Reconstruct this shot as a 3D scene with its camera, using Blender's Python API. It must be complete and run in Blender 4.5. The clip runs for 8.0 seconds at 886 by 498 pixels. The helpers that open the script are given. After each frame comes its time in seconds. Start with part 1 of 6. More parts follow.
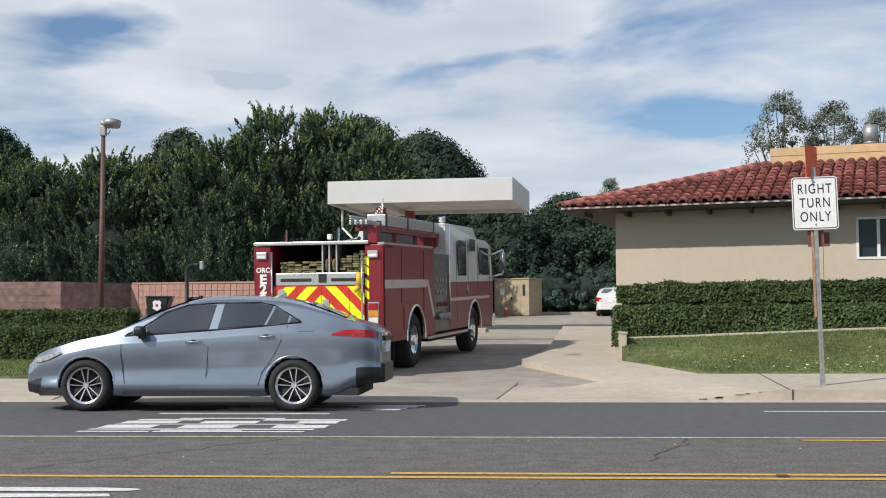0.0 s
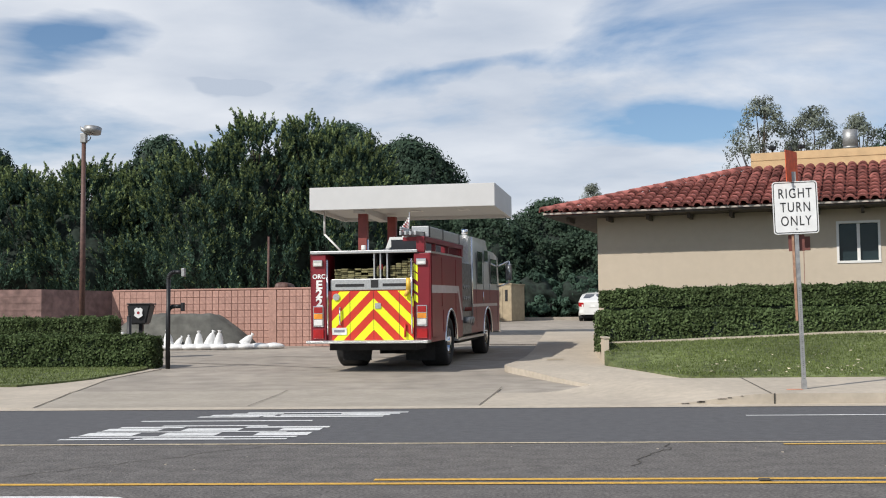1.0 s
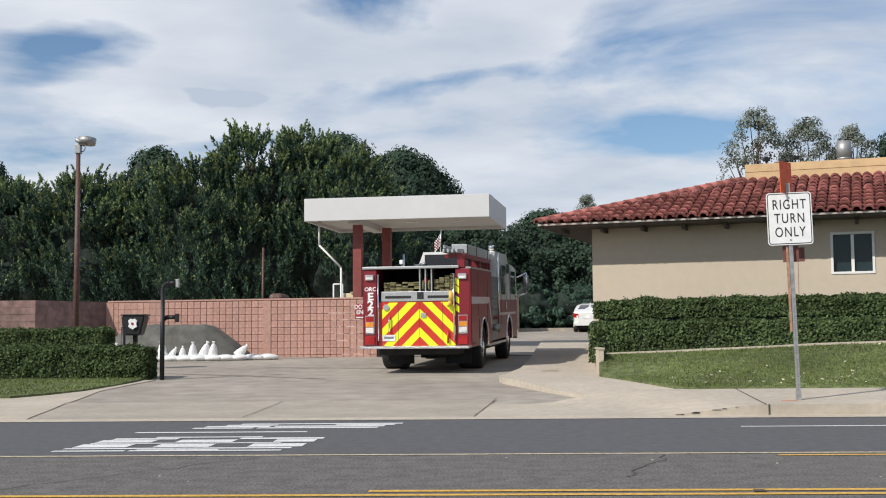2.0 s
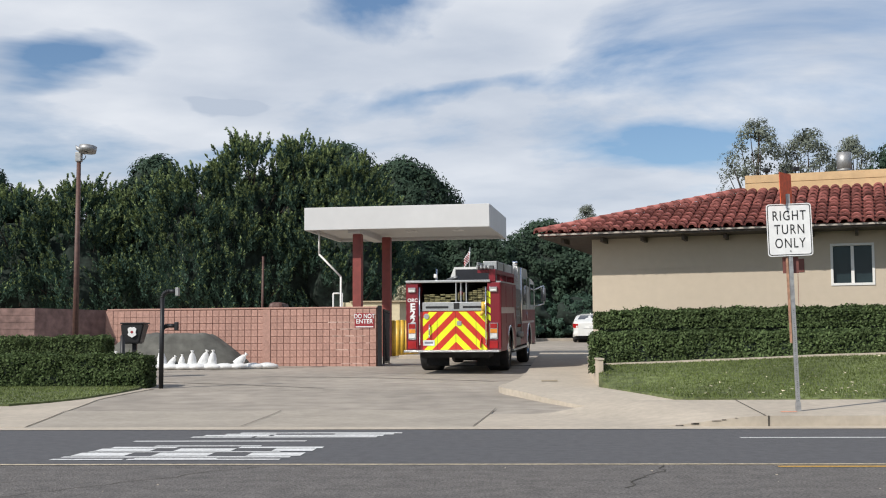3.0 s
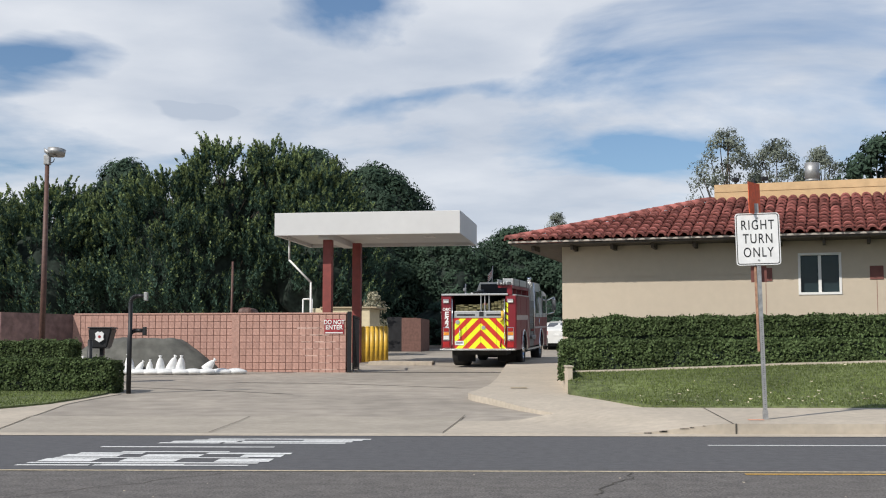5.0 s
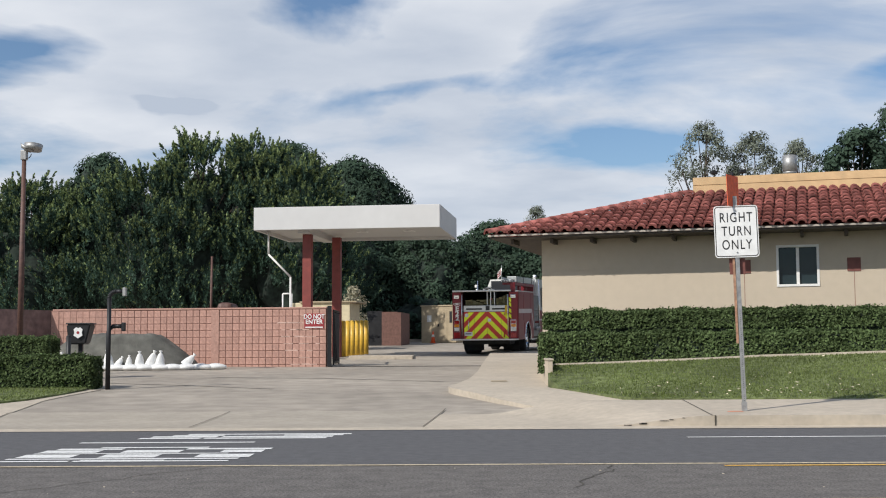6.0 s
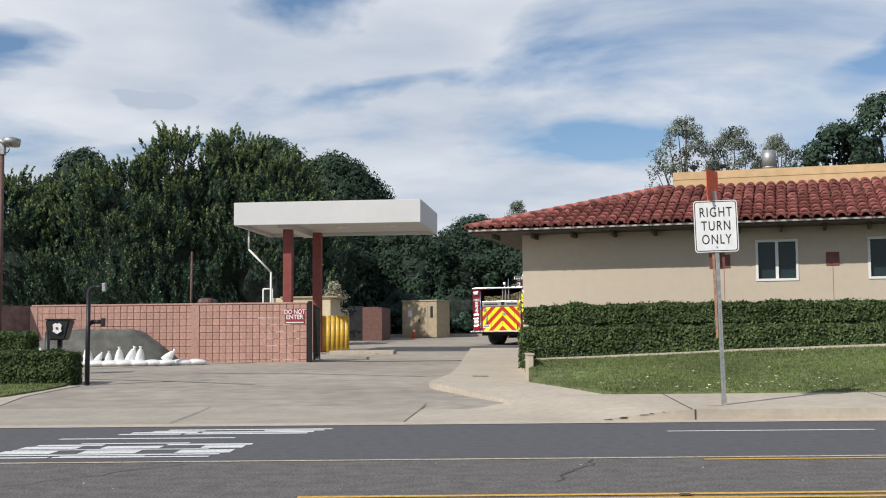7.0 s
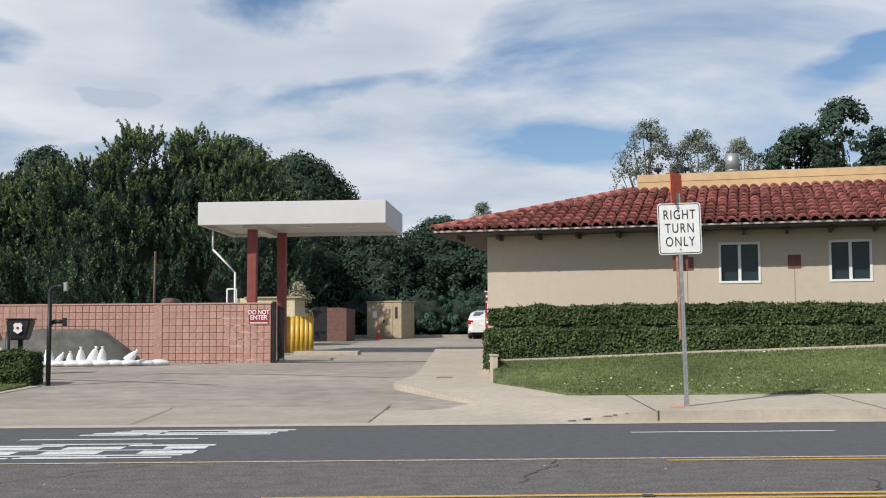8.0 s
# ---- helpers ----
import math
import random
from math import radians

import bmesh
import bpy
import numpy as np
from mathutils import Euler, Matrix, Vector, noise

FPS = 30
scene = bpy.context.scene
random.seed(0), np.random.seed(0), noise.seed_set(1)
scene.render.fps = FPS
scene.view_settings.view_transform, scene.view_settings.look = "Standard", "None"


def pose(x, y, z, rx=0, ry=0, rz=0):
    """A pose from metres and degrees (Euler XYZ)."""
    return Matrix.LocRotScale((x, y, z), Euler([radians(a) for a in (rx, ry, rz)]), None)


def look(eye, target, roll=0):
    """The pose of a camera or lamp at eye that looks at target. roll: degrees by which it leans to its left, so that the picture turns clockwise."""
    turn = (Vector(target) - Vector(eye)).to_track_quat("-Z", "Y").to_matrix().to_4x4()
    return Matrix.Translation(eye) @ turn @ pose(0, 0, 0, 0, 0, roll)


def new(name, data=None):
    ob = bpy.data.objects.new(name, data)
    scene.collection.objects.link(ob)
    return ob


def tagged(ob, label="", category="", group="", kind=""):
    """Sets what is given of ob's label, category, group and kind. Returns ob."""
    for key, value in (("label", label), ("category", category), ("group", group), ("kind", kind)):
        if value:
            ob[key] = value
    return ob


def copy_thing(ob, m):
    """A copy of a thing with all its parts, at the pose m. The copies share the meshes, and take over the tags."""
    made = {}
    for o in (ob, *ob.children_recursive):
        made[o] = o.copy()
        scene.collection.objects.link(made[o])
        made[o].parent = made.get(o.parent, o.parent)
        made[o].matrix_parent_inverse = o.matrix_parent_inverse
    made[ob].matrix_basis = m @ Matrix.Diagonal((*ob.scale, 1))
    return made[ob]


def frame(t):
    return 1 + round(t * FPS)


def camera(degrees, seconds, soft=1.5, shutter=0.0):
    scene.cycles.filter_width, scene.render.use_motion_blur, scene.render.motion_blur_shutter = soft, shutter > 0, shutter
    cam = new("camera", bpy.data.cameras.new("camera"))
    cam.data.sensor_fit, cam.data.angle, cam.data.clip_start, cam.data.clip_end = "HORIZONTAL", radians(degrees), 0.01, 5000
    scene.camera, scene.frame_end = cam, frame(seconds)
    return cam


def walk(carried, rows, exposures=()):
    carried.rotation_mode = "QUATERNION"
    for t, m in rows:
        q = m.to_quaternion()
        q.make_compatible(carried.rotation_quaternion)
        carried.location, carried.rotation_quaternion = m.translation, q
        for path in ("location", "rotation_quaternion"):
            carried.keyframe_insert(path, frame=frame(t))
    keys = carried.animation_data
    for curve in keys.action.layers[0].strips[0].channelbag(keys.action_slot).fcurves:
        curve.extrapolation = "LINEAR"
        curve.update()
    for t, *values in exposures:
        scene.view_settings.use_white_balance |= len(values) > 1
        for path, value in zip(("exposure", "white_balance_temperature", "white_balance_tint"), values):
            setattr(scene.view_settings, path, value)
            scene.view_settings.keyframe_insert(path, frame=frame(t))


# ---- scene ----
# Street x runs to the right, y runs away from the viewer, z up; the road's surface is z = 0.
cam = camera(40.5, 8.0, soft=1.1)
EYE = (0.0, 0.0, 1.1)
TURNS = [(0.0, 3.413, 3.424, 0.204), (0.5, 2.923, 3.53, 0.344), (1.0, 2.588, 3.698, 0.515), (1.5, 2.368, 3.953, 0.599),
         (3.0, 2.311, 4.677, 0.267), (3.5, 2.207, 4.851, 0.093), (4.0, 1.928, 4.977, -0.065), (4.5, 1.414, 5.04, -0.133),
         (6.0, -0.066, 4.69, 0.293), (6.5, -0.472, 4.534, 0.417), (7.0, -0.976, 4.444, 0.426), (7.5, -1.632, 4.438, 0.462),
         (8.0, -2.66, 4.481, 0.264)]
walk(cam, [(t, pose(*EYE, 90 + p, r, y)) for t, y, p, r in TURNS], exposures=[(0.0, -0.13, 6520, 9.8), (8.0, -0.19, 6520, 9.8)])

# ---- world, sun and exposure ----
SUN_EL, SUN_AZ = 39.0, 229.0        # the sun stands behind the viewer, to the left
world = bpy.data.worlds.new("world")
scene.world = world
world.use_nodes = True
SKY_STRENGTH, SUN_STRENGTH = 0.115, 4.8


def world_sky():
    nt = world.node_tree
    nt.nodes.clear()
    N, L = nt.nodes.new, nt.links.new
    out, bg = N("ShaderNodeOutputWorld"), N("ShaderNodeBackground")
    sky = N("ShaderNodeTexSky")
    sky.sky_type, sky.sun_disc = "NISHITA", False
    sky.dust_density, sky.ozone_density = 0.3, 4.5
    sky.sun_elevation, sky.sun_rotation = radians(SUN_EL), radians(SUN_AZ)
    tc, sep, div = N("ShaderNodeTexCoord"), N("ShaderNodeSeparateXYZ"), N("ShaderNodeVectorMath")
    L(tc.outputs["Generated"], sep.inputs[0])
    lift = N("ShaderNodeMath")
    lift.operation, lift.inputs[1].default_value = "ADD", 0.16
    L(sep.outputs["Z"], lift.inputs[0])
    comb = N("ShaderNodeCombineXYZ")
    for i in range(3):
        L(lift.outputs[0], comb.inputs[i])
    div.operation = "DIVIDE"
    L(tc.outputs["Generated"], div.inputs[0])
    L(comb.outputs[0], div.inputs[1])
    mp = N("ShaderNodeMapping")
    mp.inputs["Rotation"].default_value = (0, 0, radians(-14))
    mp.inputs["Location"].default_value = (3.1, 1.35, 0.0)
    mp.inputs["Scale"].default_value = (0.85, 1.0, 0.6)
    L(div.outputs[0], mp.inputs[0])
    big, fine = N("ShaderNodeTexNoise"), N("ShaderNodeTexNoise")
    big.inputs["Scale"].default_value, big.inputs["Detail"].default_value, big.inputs["Roughness"].default_value = 0.95, 8.0, 0.55
    big.inputs["Distortion"].default_value = 0.5
    fine.inputs["Scale"].default_value, fine.inputs["Detail"].default_value, fine.inputs["Roughness"].default_value = 2.2, 7.0, 0.5
    for n in (big, fine):
        L(mp.outputs[0], n.inputs["Vector"])
    # openings in the cloud and one small grey cloud: azimuth, elevation, half sizes and slant in degrees, depth
    azim, elev, flat = N("ShaderNodeMath"), N("ShaderNodeMath"), N("ShaderNodeCombineXYZ")
    azim.operation, elev.operation = "ARCTAN2", "ARCSINE"
    L(sep.outputs["X"], azim.inputs[0])
    L(sep.outputs["Y"], azim.inputs[1])
    L(sep.outputs["Z"], elev.inputs[0])
    L(azim.outputs[0], flat.inputs["X"])
    L(elev.outputs[0], flat.inputs["Y"])
    warp, swing, bent = N("ShaderNodeTexNoise"), N("ShaderNodeVectorMath"), N("ShaderNodeVectorMath")
    warp.inputs["Scale"].default_value, warp.inputs["Detail"].default_value = 14.0, 4.0
    stretch = N("ShaderNodeMapping")
    stretch.inputs["Scale"].default_value = (0.5, 1.6, 1.0)
    L(flat.outputs[0], stretch.inputs[0])
    L(stretch.outputs[0], warp.inputs["Vector"])
    swing.operation = "MULTIPLY_ADD"
    swing.inputs[1].default_value, swing.inputs[2].default_value = (0.10, 0.045, 0.0), (-0.05, -0.0225, 0.0)
    L(warp.outputs["Color"], swing.inputs[0])
    L(flat.outputs[0], bent.inputs[0])
    L(swing.outputs[0], bent.inputs[1])

    def gap(az, el, half_w, half_h, slant):
        place, ball = N("ShaderNodeMapping"), N("ShaderNodeTexGradient")
        place.vector_type = "TEXTURE"
        place.inputs["Location"].default_value = (radians(az), radians(el), 0)
        place.inputs["Rotation"].default_value = (0, 0, radians(slant))
        place.inputs["Scale"].default_value = (radians(half_w), radians(half_h), 1)
        ball.gradient_type = "SPHERICAL"
        L(bent.outputs[0], place.inputs[0])
        L(place.outputs[0], ball.inputs[0])
        return ball.outputs["Fac"]

    level = None
    for az, el, half_w, half_h, slant, depth in ((-4.6, 16.6, 5.8, 2.8, 4, 0.29), (-20.0, 13.2, 5.4, 1.6, 4, 0.30), (8.3, 9.5, 5.8, 1.5, 3, 0.24), (-2.4, 12.0, 6.0, 1.0, 12, 0.13), (23.6, 13.0, 5.0, 1.2, 16, 0.22), (2.5, 12.6, 7, 0.9, 8, 0.12), (-10.5, 9.4, 5, 0.9, 6, 0.12), (34.0, 18.0, 12, 5, 10, 0.2), (-40, 17, 12, 5, -8, 0.2)):
        step = N("ShaderNodeMath")
        step.operation, step.inputs[1].default_value = "MULTIPLY_ADD", -depth
        L(gap(az, el, half_w, half_h, slant), step.inputs[0])
        if level is None:
            step.inputs[2].default_value = 0.045
        else:
            L(level, step.inputs[2])
        level = step.outputs[0]
    # the cloud bank stands ahead; the sky opens towards the unveiled sun behind
    bank, opened = N("ShaderNodeMapRange"), N("ShaderNodeMath")
    bank.interpolation_type = "SMOOTHSTEP"
    bank.inputs["From Min"].default_value, bank.inputs["From Max"].default_value = -0.25, 0.75
    bank.inputs["To Min"].default_value, bank.inputs["To Max"].default_value = -0.13, 0.0
    L(sep.outputs["Y"], bank.inputs["Value"])
    ahead = N("ShaderNodeMath")
    ahead.operation = "ADD"
    L(bank.outputs[0], ahead.inputs[0])
    L(level, ahead.inputs[1])
    opened.operation = "ADD"
    L(big.outputs["Fac"], opened.inputs[0])
    L(ahead.outputs[0], opened.inputs[1])
    small = N("ShaderNodeMath")
    small.operation, small.inputs[1].default_value = "MULTIPLY_ADD", -0.75
    L(gap(-13.0, 11.45, 2.3, 0.48, -5), small.inputs[0])
    L(fine.outputs["Fac"], small.inputs[2])
    cover, shade = N("ShaderNodeValToRGB"), N("ShaderNodeValToRGB")
    cover.color_ramp.elements[0].position, cover.color_ramp.elements[1].position = 0.39, 0.525
    L(opened.outputs[0], cover.inputs[0])
    shade.color_ramp.elements[0].position, shade.color_ramp.elements[1].position = 0.3, 0.72
    shade.color_ramp.elements[0].color = (5.1, 5.7, 6.7, 1)
    shade.color_ramp.elements[1].color = (8.3, 8.55, 9.0, 1)
    L(small.outputs[0], shade.inputs[0])
    mix = N("ShaderNodeMix")
    mix.data_type = "RGBA"
    cap = N("ShaderNodeMath")
    cap.operation, cap.inputs[1].default_value = "MULTIPLY", 0.93
    L(cover.outputs[0], cap.inputs[0])
    L(cap.outputs[0], mix.inputs["Factor"])
    L(sky.outputs[0], mix.inputs["A"])
    L(shade.outputs[0], mix.inputs["B"])
    L(mix.outputs["Result"], bg.inputs["Color"])
    bg.inputs["Strength"].default_value = SKY_STRENGTH
    L(bg.outputs[0], out.inputs[0])


world_sky()
sun = new("sun", bpy.data.lights.new("sun", "SUN"))
sun.data.energy, sun.data.angle, sun.data.color = SUN_STRENGTH, radians(0.7), (1.0, 0.955, 0.89)
_el, _h = radians(SUN_EL), (0.755, 0.656)
sun.matrix_world = look((-30 * _h[0], -30 * _h[1], 30 * math.tan(_el)), (0, 0, 0))


# ---- materials ----
def mat(name, col, rough=0.7, metal=0.0, var=0.12, scale=6.0, bump=0.0, bscale=60.0, col2=None, big=0.0, island=0.0, obj=0.0, coat=0.0, spec=0.5, emit=None, stretch=None):
    """Procedural surface: a base colour varied at two scales, with fine relief."""
    m = bpy.data.materials.new(name)
    m.use_nodes = True
    nt = m.node_tree
    N, L = nt.nodes.new, nt.links.new
    b = nt.nodes["Principled BSDF"]
    b.inputs["Roughness"].default_value, b.inputs["Metallic"].default_value = rough, metal
    b.inputs["Specular IOR Level"].default_value = spec
    b.inputs["Coat Weight"].default_value = coat
    b.inputs["Coat Roughness"].default_value = 0.06
    tc = N("ShaderNodeTexCoord")
    vec = tc.outputs["Object"]
    if stretch:
        mp = N("ShaderNodeMapping")
        mp.inputs["Scale"].default_value = stretch
        L(vec, mp.inputs[0])
        vec = mp.outputs[0]
    n1, n2 = N("ShaderNodeTexNoise"), N("ShaderNodeTexNoise")
    n1.inputs["Scale"].default_value, n1.inputs["Detail"].default_value = scale, 5.0
    n2.inputs["Scale"].default_value, n2.inputs["Detail"].default_value = max(scale * 0.11, 0.08), 3.0
    L(vec, n1.inputs["Vector"])
    L(vec, n2.inputs["Vector"])
    c2 = col2 or tuple(min(1.0, c * (1 + 2 * var)) for c in col)
    c1 = col if col2 else tuple(c * (1 - 2 * var) for c in col)
    r = N("ShaderNodeValToRGB")
    r.color_ramp.elements[0].position, r.color_ramp.elements[1].position = 0.3, 0.7
    r.color_ramp.elements[0].color, r.color_ramp.elements[1].color = (*c1, 1), (*c2, 1)
    L(n1.outputs["Fac"], r.inputs[0])
    last = r.outputs[0]

    def scaled(value, lo, hi):
        nonlocal last
        mr, mul = N("ShaderNodeMapRange"), N("ShaderNodeVectorMath")
        mr.inputs["To Min"].default_value, mr.inputs["To Max"].default_value = lo, hi
        L(value, mr.inputs["Value"])
        mul.operation = "SCALE"
        L(last, mul.inputs[0])
        L(mr.outputs[0], mul.inputs["Scale"])
        last = mul.outputs[0]
    if big:
        mr0 = N("ShaderNodeMapRange")
        mr0.inputs["From Min"].default_value, mr0.inputs["From Max"].default_value = 0.3, 0.7
        L(n2.outputs["Fac"], mr0.inputs["Value"])
        scaled(mr0.outputs[0], 1 - big, 1 + big)
    if island:
        scaled(N("ShaderNodeNewGeometry").outputs["Random Per Island"], 1 - island, 1 + island)
    if obj:
        scaled(N("ShaderNodeObjectInfo").outputs["Random"], 1 - obj, 1 + obj)
    L(last, b.inputs["Base Color"])
    if bump:
        n3, bp = N("ShaderNodeTexNoise"), N("ShaderNodeBump")
        n3.inputs["Scale"].default_value, n3.inputs["Detail"].default_value = bscale, 4.0
        L(vec, n3.inputs["Vector"])
        bp.inputs["Strength"].default_value, bp.inputs["Distance"].default_value = bump, 0.02
        L(n3.outputs["Fac"], bp.inputs["Height"])
        L(bp.outputs[0], b.inputs["Normal"])
    if emit:
        b.inputs["Emission Color"].default_value = (*emit[0], 1)
        b.inputs["Emission Strength"].default_value = emit[1]
    return m


def leaf_mat(name, col, var=0.35, trans=0.25):
    """Leaves: each small leaf has its own tone, and some light passes through."""
    m = mat(name, col, 0.7, var=0.15, scale=0.5, island=var, big=0.25, spec=0.12)
    nt = m.node_tree
    N, L = nt.nodes.new, nt.links.new
    b, out = nt.nodes["Principled BSDF"], nt.nodes["Material Output"]
    src = b.inputs["Base Color"].links[0].from_socket
    tr, mx = N("ShaderNodeBsdfTranslucent"), N("ShaderNodeMixShader")
    L(src, tr.inputs[0])
    mx.inputs[0].default_value = trans
    L(b.outputs[0], mx.inputs[1])
    L(tr.outputs[0], mx.inputs[2])
    L(mx.outputs[0], out.inputs[0])
    return m


M_ASPHALT = mat("asphalt", (0.133, 0.122, 0.112), 0.9, var=0.30, scale=42, bump=0.7, bscale=70, big=0.2)
M_ASPHALT2 = mat("newer_asphalt", (0.093, 0.092, 0.095), 0.85, var=0.08, scale=70, bump=0.3, bscale=110, big=0.16)
M_CONC = mat("concrete", (0.328, 0.288, 0.238), 0.85, var=0.09, scale=2.2, bump=0.25, bscale=70, big=0.16)
M_APRON = mat("apron_concrete", (0.365, 0.322, 0.262), 0.85, var=0.05, scale=9.0, bump=0.25, bscale=70, big=0.10)
M_WALK = mat("sidewalk_concrete", (0.455, 0.395, 0.315), 0.85, var=0.05, scale=8, bump=0.25, bscale=70, big=0.08)
M_JOINT = mat("joint_dirt", (0.07, 0.062, 0.05), 0.95)
M_WHITELINE = mat("white_road_paint", (0.68, 0.68, 0.66), 0.75, var=0.12, scale=25, big=0.1)
M_PALELINE = mat("faded_yellow_paint", (0.50, 0.42, 0.29), 0.75, var=0.2, scale=20, big=0.15)
M_YELLOWLINE = mat("yellow_road_paint", (0.62, 0.36, 0.06), 0.75, var=0.16, scale=25)
M_GRASS = leaf_mat("grass_blade", (0.145, 0.182, 0.058), 0.4, 0.2)
M_SOIL = mat("lawn_soil", (0.115, 0.140, 0.050), 0.95, var=0.25, scale=6, bump=0.6, bscale=40, big=0.32)
M_STUCCO = mat("stucco", (0.50, 0.425, 0.33), 0.9, var=0.015, scale=5, bump=0.3, bscale=110, big=0.02)
M_TAN = mat("tan_parapet", (0.56, 0.39, 0.21), 0.8, var=0.05, scale=4, bump=0.2, bscale=80, big=0.06)
M_CANOPY = mat("canopy_paint", (0.56, 0.56, 0.55), 0.55, var=0.012, scale=3, big=0.05)
M_WHITE = mat("white_paint", (0.70, 0.69, 0.66), 0.5, var=0.008, scale=3, big=0.03)
M_TRIM = mat("eave_trim", (0.40, 0.35, 0.30), 0.7, var=0.08, scale=12)
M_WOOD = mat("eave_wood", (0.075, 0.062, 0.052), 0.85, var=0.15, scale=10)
M_STAKE = mat("weathered_stake", (0.34, 0.19, 0.12), 0.8, var=0.2, scale=15)
M_TILE = mat("roof_tile", (0.235, 0.084, 0.072), 0.7, var=0.30, scale=5, bump=0.3, bscale=50, obj=0.38, island=0.38, spec=0.15)
M_BLOCK = mat("wall_block", (0.43, 0.250, 0.200), 0.9, var=0.07, scale=14, bump=0.4, bscale=80, obj=0.09)
# weathered plum colour, with the wall's shade also darkened into it
M_PLUM = mat("weathered_shaded_block", (0.215, 0.135, 0.118), 0.9, var=0.16, scale=5, bump=0.4, bscale=80, big=0.22)
M_BLOCKR = mat("wall_block_joined", (0.42, 0.247, 0.198), 0.9, var=0.07, scale=14, bump=0.4, bscale=80, island=0.08)
M_STREAK = mat("mineral_streak", (0.52, 0.36, 0.30), 0.95, var=0.1)
M_MORTAR = mat("mortar", (0.29, 0.165, 0.13), 0.95, var=0.1, scale=20)
M_REDPOST = mat("red_post_paint", (0.205, 0.042, 0.034), 0.55, var=0.08, scale=5)
M_ACCENT = mat("accent_tile", (0.17, 0.06, 0.048), 0.7, var=0.08)
# reddish-brown block colour, darkened to hold the enclosure's shade
M_SHADEWALL = mat("shaded_brown_block", (0.15, 0.078, 0.062), 0.9, var=0.1, scale=8)
M_RUST = mat("brown_post", (0.10, 0.05, 0.038), 0.6, var=0.15, scale=12)
M_GALV = mat("galvanised_steel", (0.36, 0.36, 0.355), 0.55, 0.7, var=0.1, scale=20)
M_ORANGE = mat("orange_plate", (0.72, 0.11, 0.03), 0.6, var=0.12, scale=14)
M_SIGNWHITE = mat("sign_white", (0.76, 0.76, 0.74), 0.45, var=0.04, scale=9)
M_BLACK = mat("black_paint", (0.014, 0.014, 0.015), 0.5, var=0.1)
M_DARKIRON = mat("dark_iron", (0.016, 0.016, 0.018), 0.5, 0.3, var=0.15)
M_YELLOW = mat("yellow_paint", (0.66, 0.41, 0.05), 0.45, var=0.08, scale=8)
M_GLASSDARK = mat("window_glass", (0.018, 0.030, 0.034), 0.05, var=0.05, scale=2, spec=0.26)
M_UTIL = mat("tan_metal", (0.38, 0.305, 0.20), 0.6, var=0.07, scale=4, big=0.08)
M_SAND = mat("sand_pile", (0.108, 0.106, 0.092), 0.95, var=0.16, scale=3, bump=0.8, bscale=25, big=0.15)
M_BAG = mat("white_sandbag", (0.72, 0.72, 0.70), 0.7, var=0.06, scale=8, bump=0.6, bscale=18)
M_BARK = mat("bark", (0.085, 0.065, 0.05), 0.95, var=0.25, scale=12, bump=0.8, bscale=30)
M_LEAF = leaf_mat("leaf_ficus", (0.048, 0.086, 0.060), 0.3, 0.12)
# lighter leaf colour that paints sunlight onto the spray tips
M_LEAFT = leaf_mat("leaf_lit_tip", (0.195, 0.250, 0.105), 0.35, 0.15)
M_LEAFD = leaf_mat("leaf_dark", (0.043, 0.071, 0.046), 0.3, 0.12)
M_LEAFG = leaf_mat("leaf_grey", (0.165, 0.185, 0.145), 0.3)
M_LEAFP = leaf_mat("leaf_pale", (0.45, 0.42, 0.30))
M_LEAFH = leaf_mat("leaf_hedge", (0.098, 0.138, 0.055), 0.55)
# near-black core colour that paints in the shade deep among leaves
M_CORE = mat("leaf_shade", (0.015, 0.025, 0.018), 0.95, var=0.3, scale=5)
M_SIGNRED = mat("sign_red", (0.27, 0.022, 0.028), 0.5, var=0.06)
M_LIGHTGREY = mat("light_grey_lettering", (0.7, 0.7, 0.68), 0.6)


# ---- mesh helpers ----
def box(bm, x0, x1, y0, y1, z0, z1, bev=0.0, m=None):
    vs = [bm.verts.new(v) for v in ((x0, y0, z0), (x1, y0, z0), (x1, y1, z0), (x0, y1, z0), (x0, y0, z1), (x1, y0, z1), (x1, y1, z1), (x0, y1, z1))]
    fs = [bm.faces.new([vs[i] for i in f]) for f in ((3, 2, 1, 0), (4, 5, 6, 7), (0, 1, 5, 4), (1, 2, 6, 5), (2, 3, 7, 6), (3, 0, 4, 7))]
    if bev:
        es = list({e for f in fs for e in f.edges})
        r = bmesh.ops.bevel(bm, geom=es, offset=bev, segments=2, affect="EDGES", profile=0.5)
        vs = list({v for f in r["faces"] for v in f.verts} | {v for v in vs if v.is_valid})
    if m:
        for v in vs:
            v.co = m @ v.co
    return vs


def tube(bm, p, q, r0, r1=None, n=12, caps=True):
    """A tapered round bar from p to q."""
    p, q = Vector(p), Vector(q)
    d = (q - p).normalized()
    u = d.orthogonal().normalized()
    w = d.cross(u)
    r1 = r0 if r1 is None else r1
    A = [bm.verts.new(p + (u * math.cos(2 * math.pi * i / n) + w * math.sin(2 * math.pi * i / n)) * r0) for i in range(n)]
    B = [bm.verts.new(q + (u * math.cos(2 * math.pi * i / n) + w * math.sin(2 * math.pi * i / n)) * r1) for i in range(n)]
    for i in range(n):
        f = bm.faces.new((A[i], A[(i + 1) % n], B[(i + 1) % n], B[i]))
        f.smooth = True
    if caps:
        bm.faces.new(A[::-1])
        bm.faces.new(B)
    return A + B


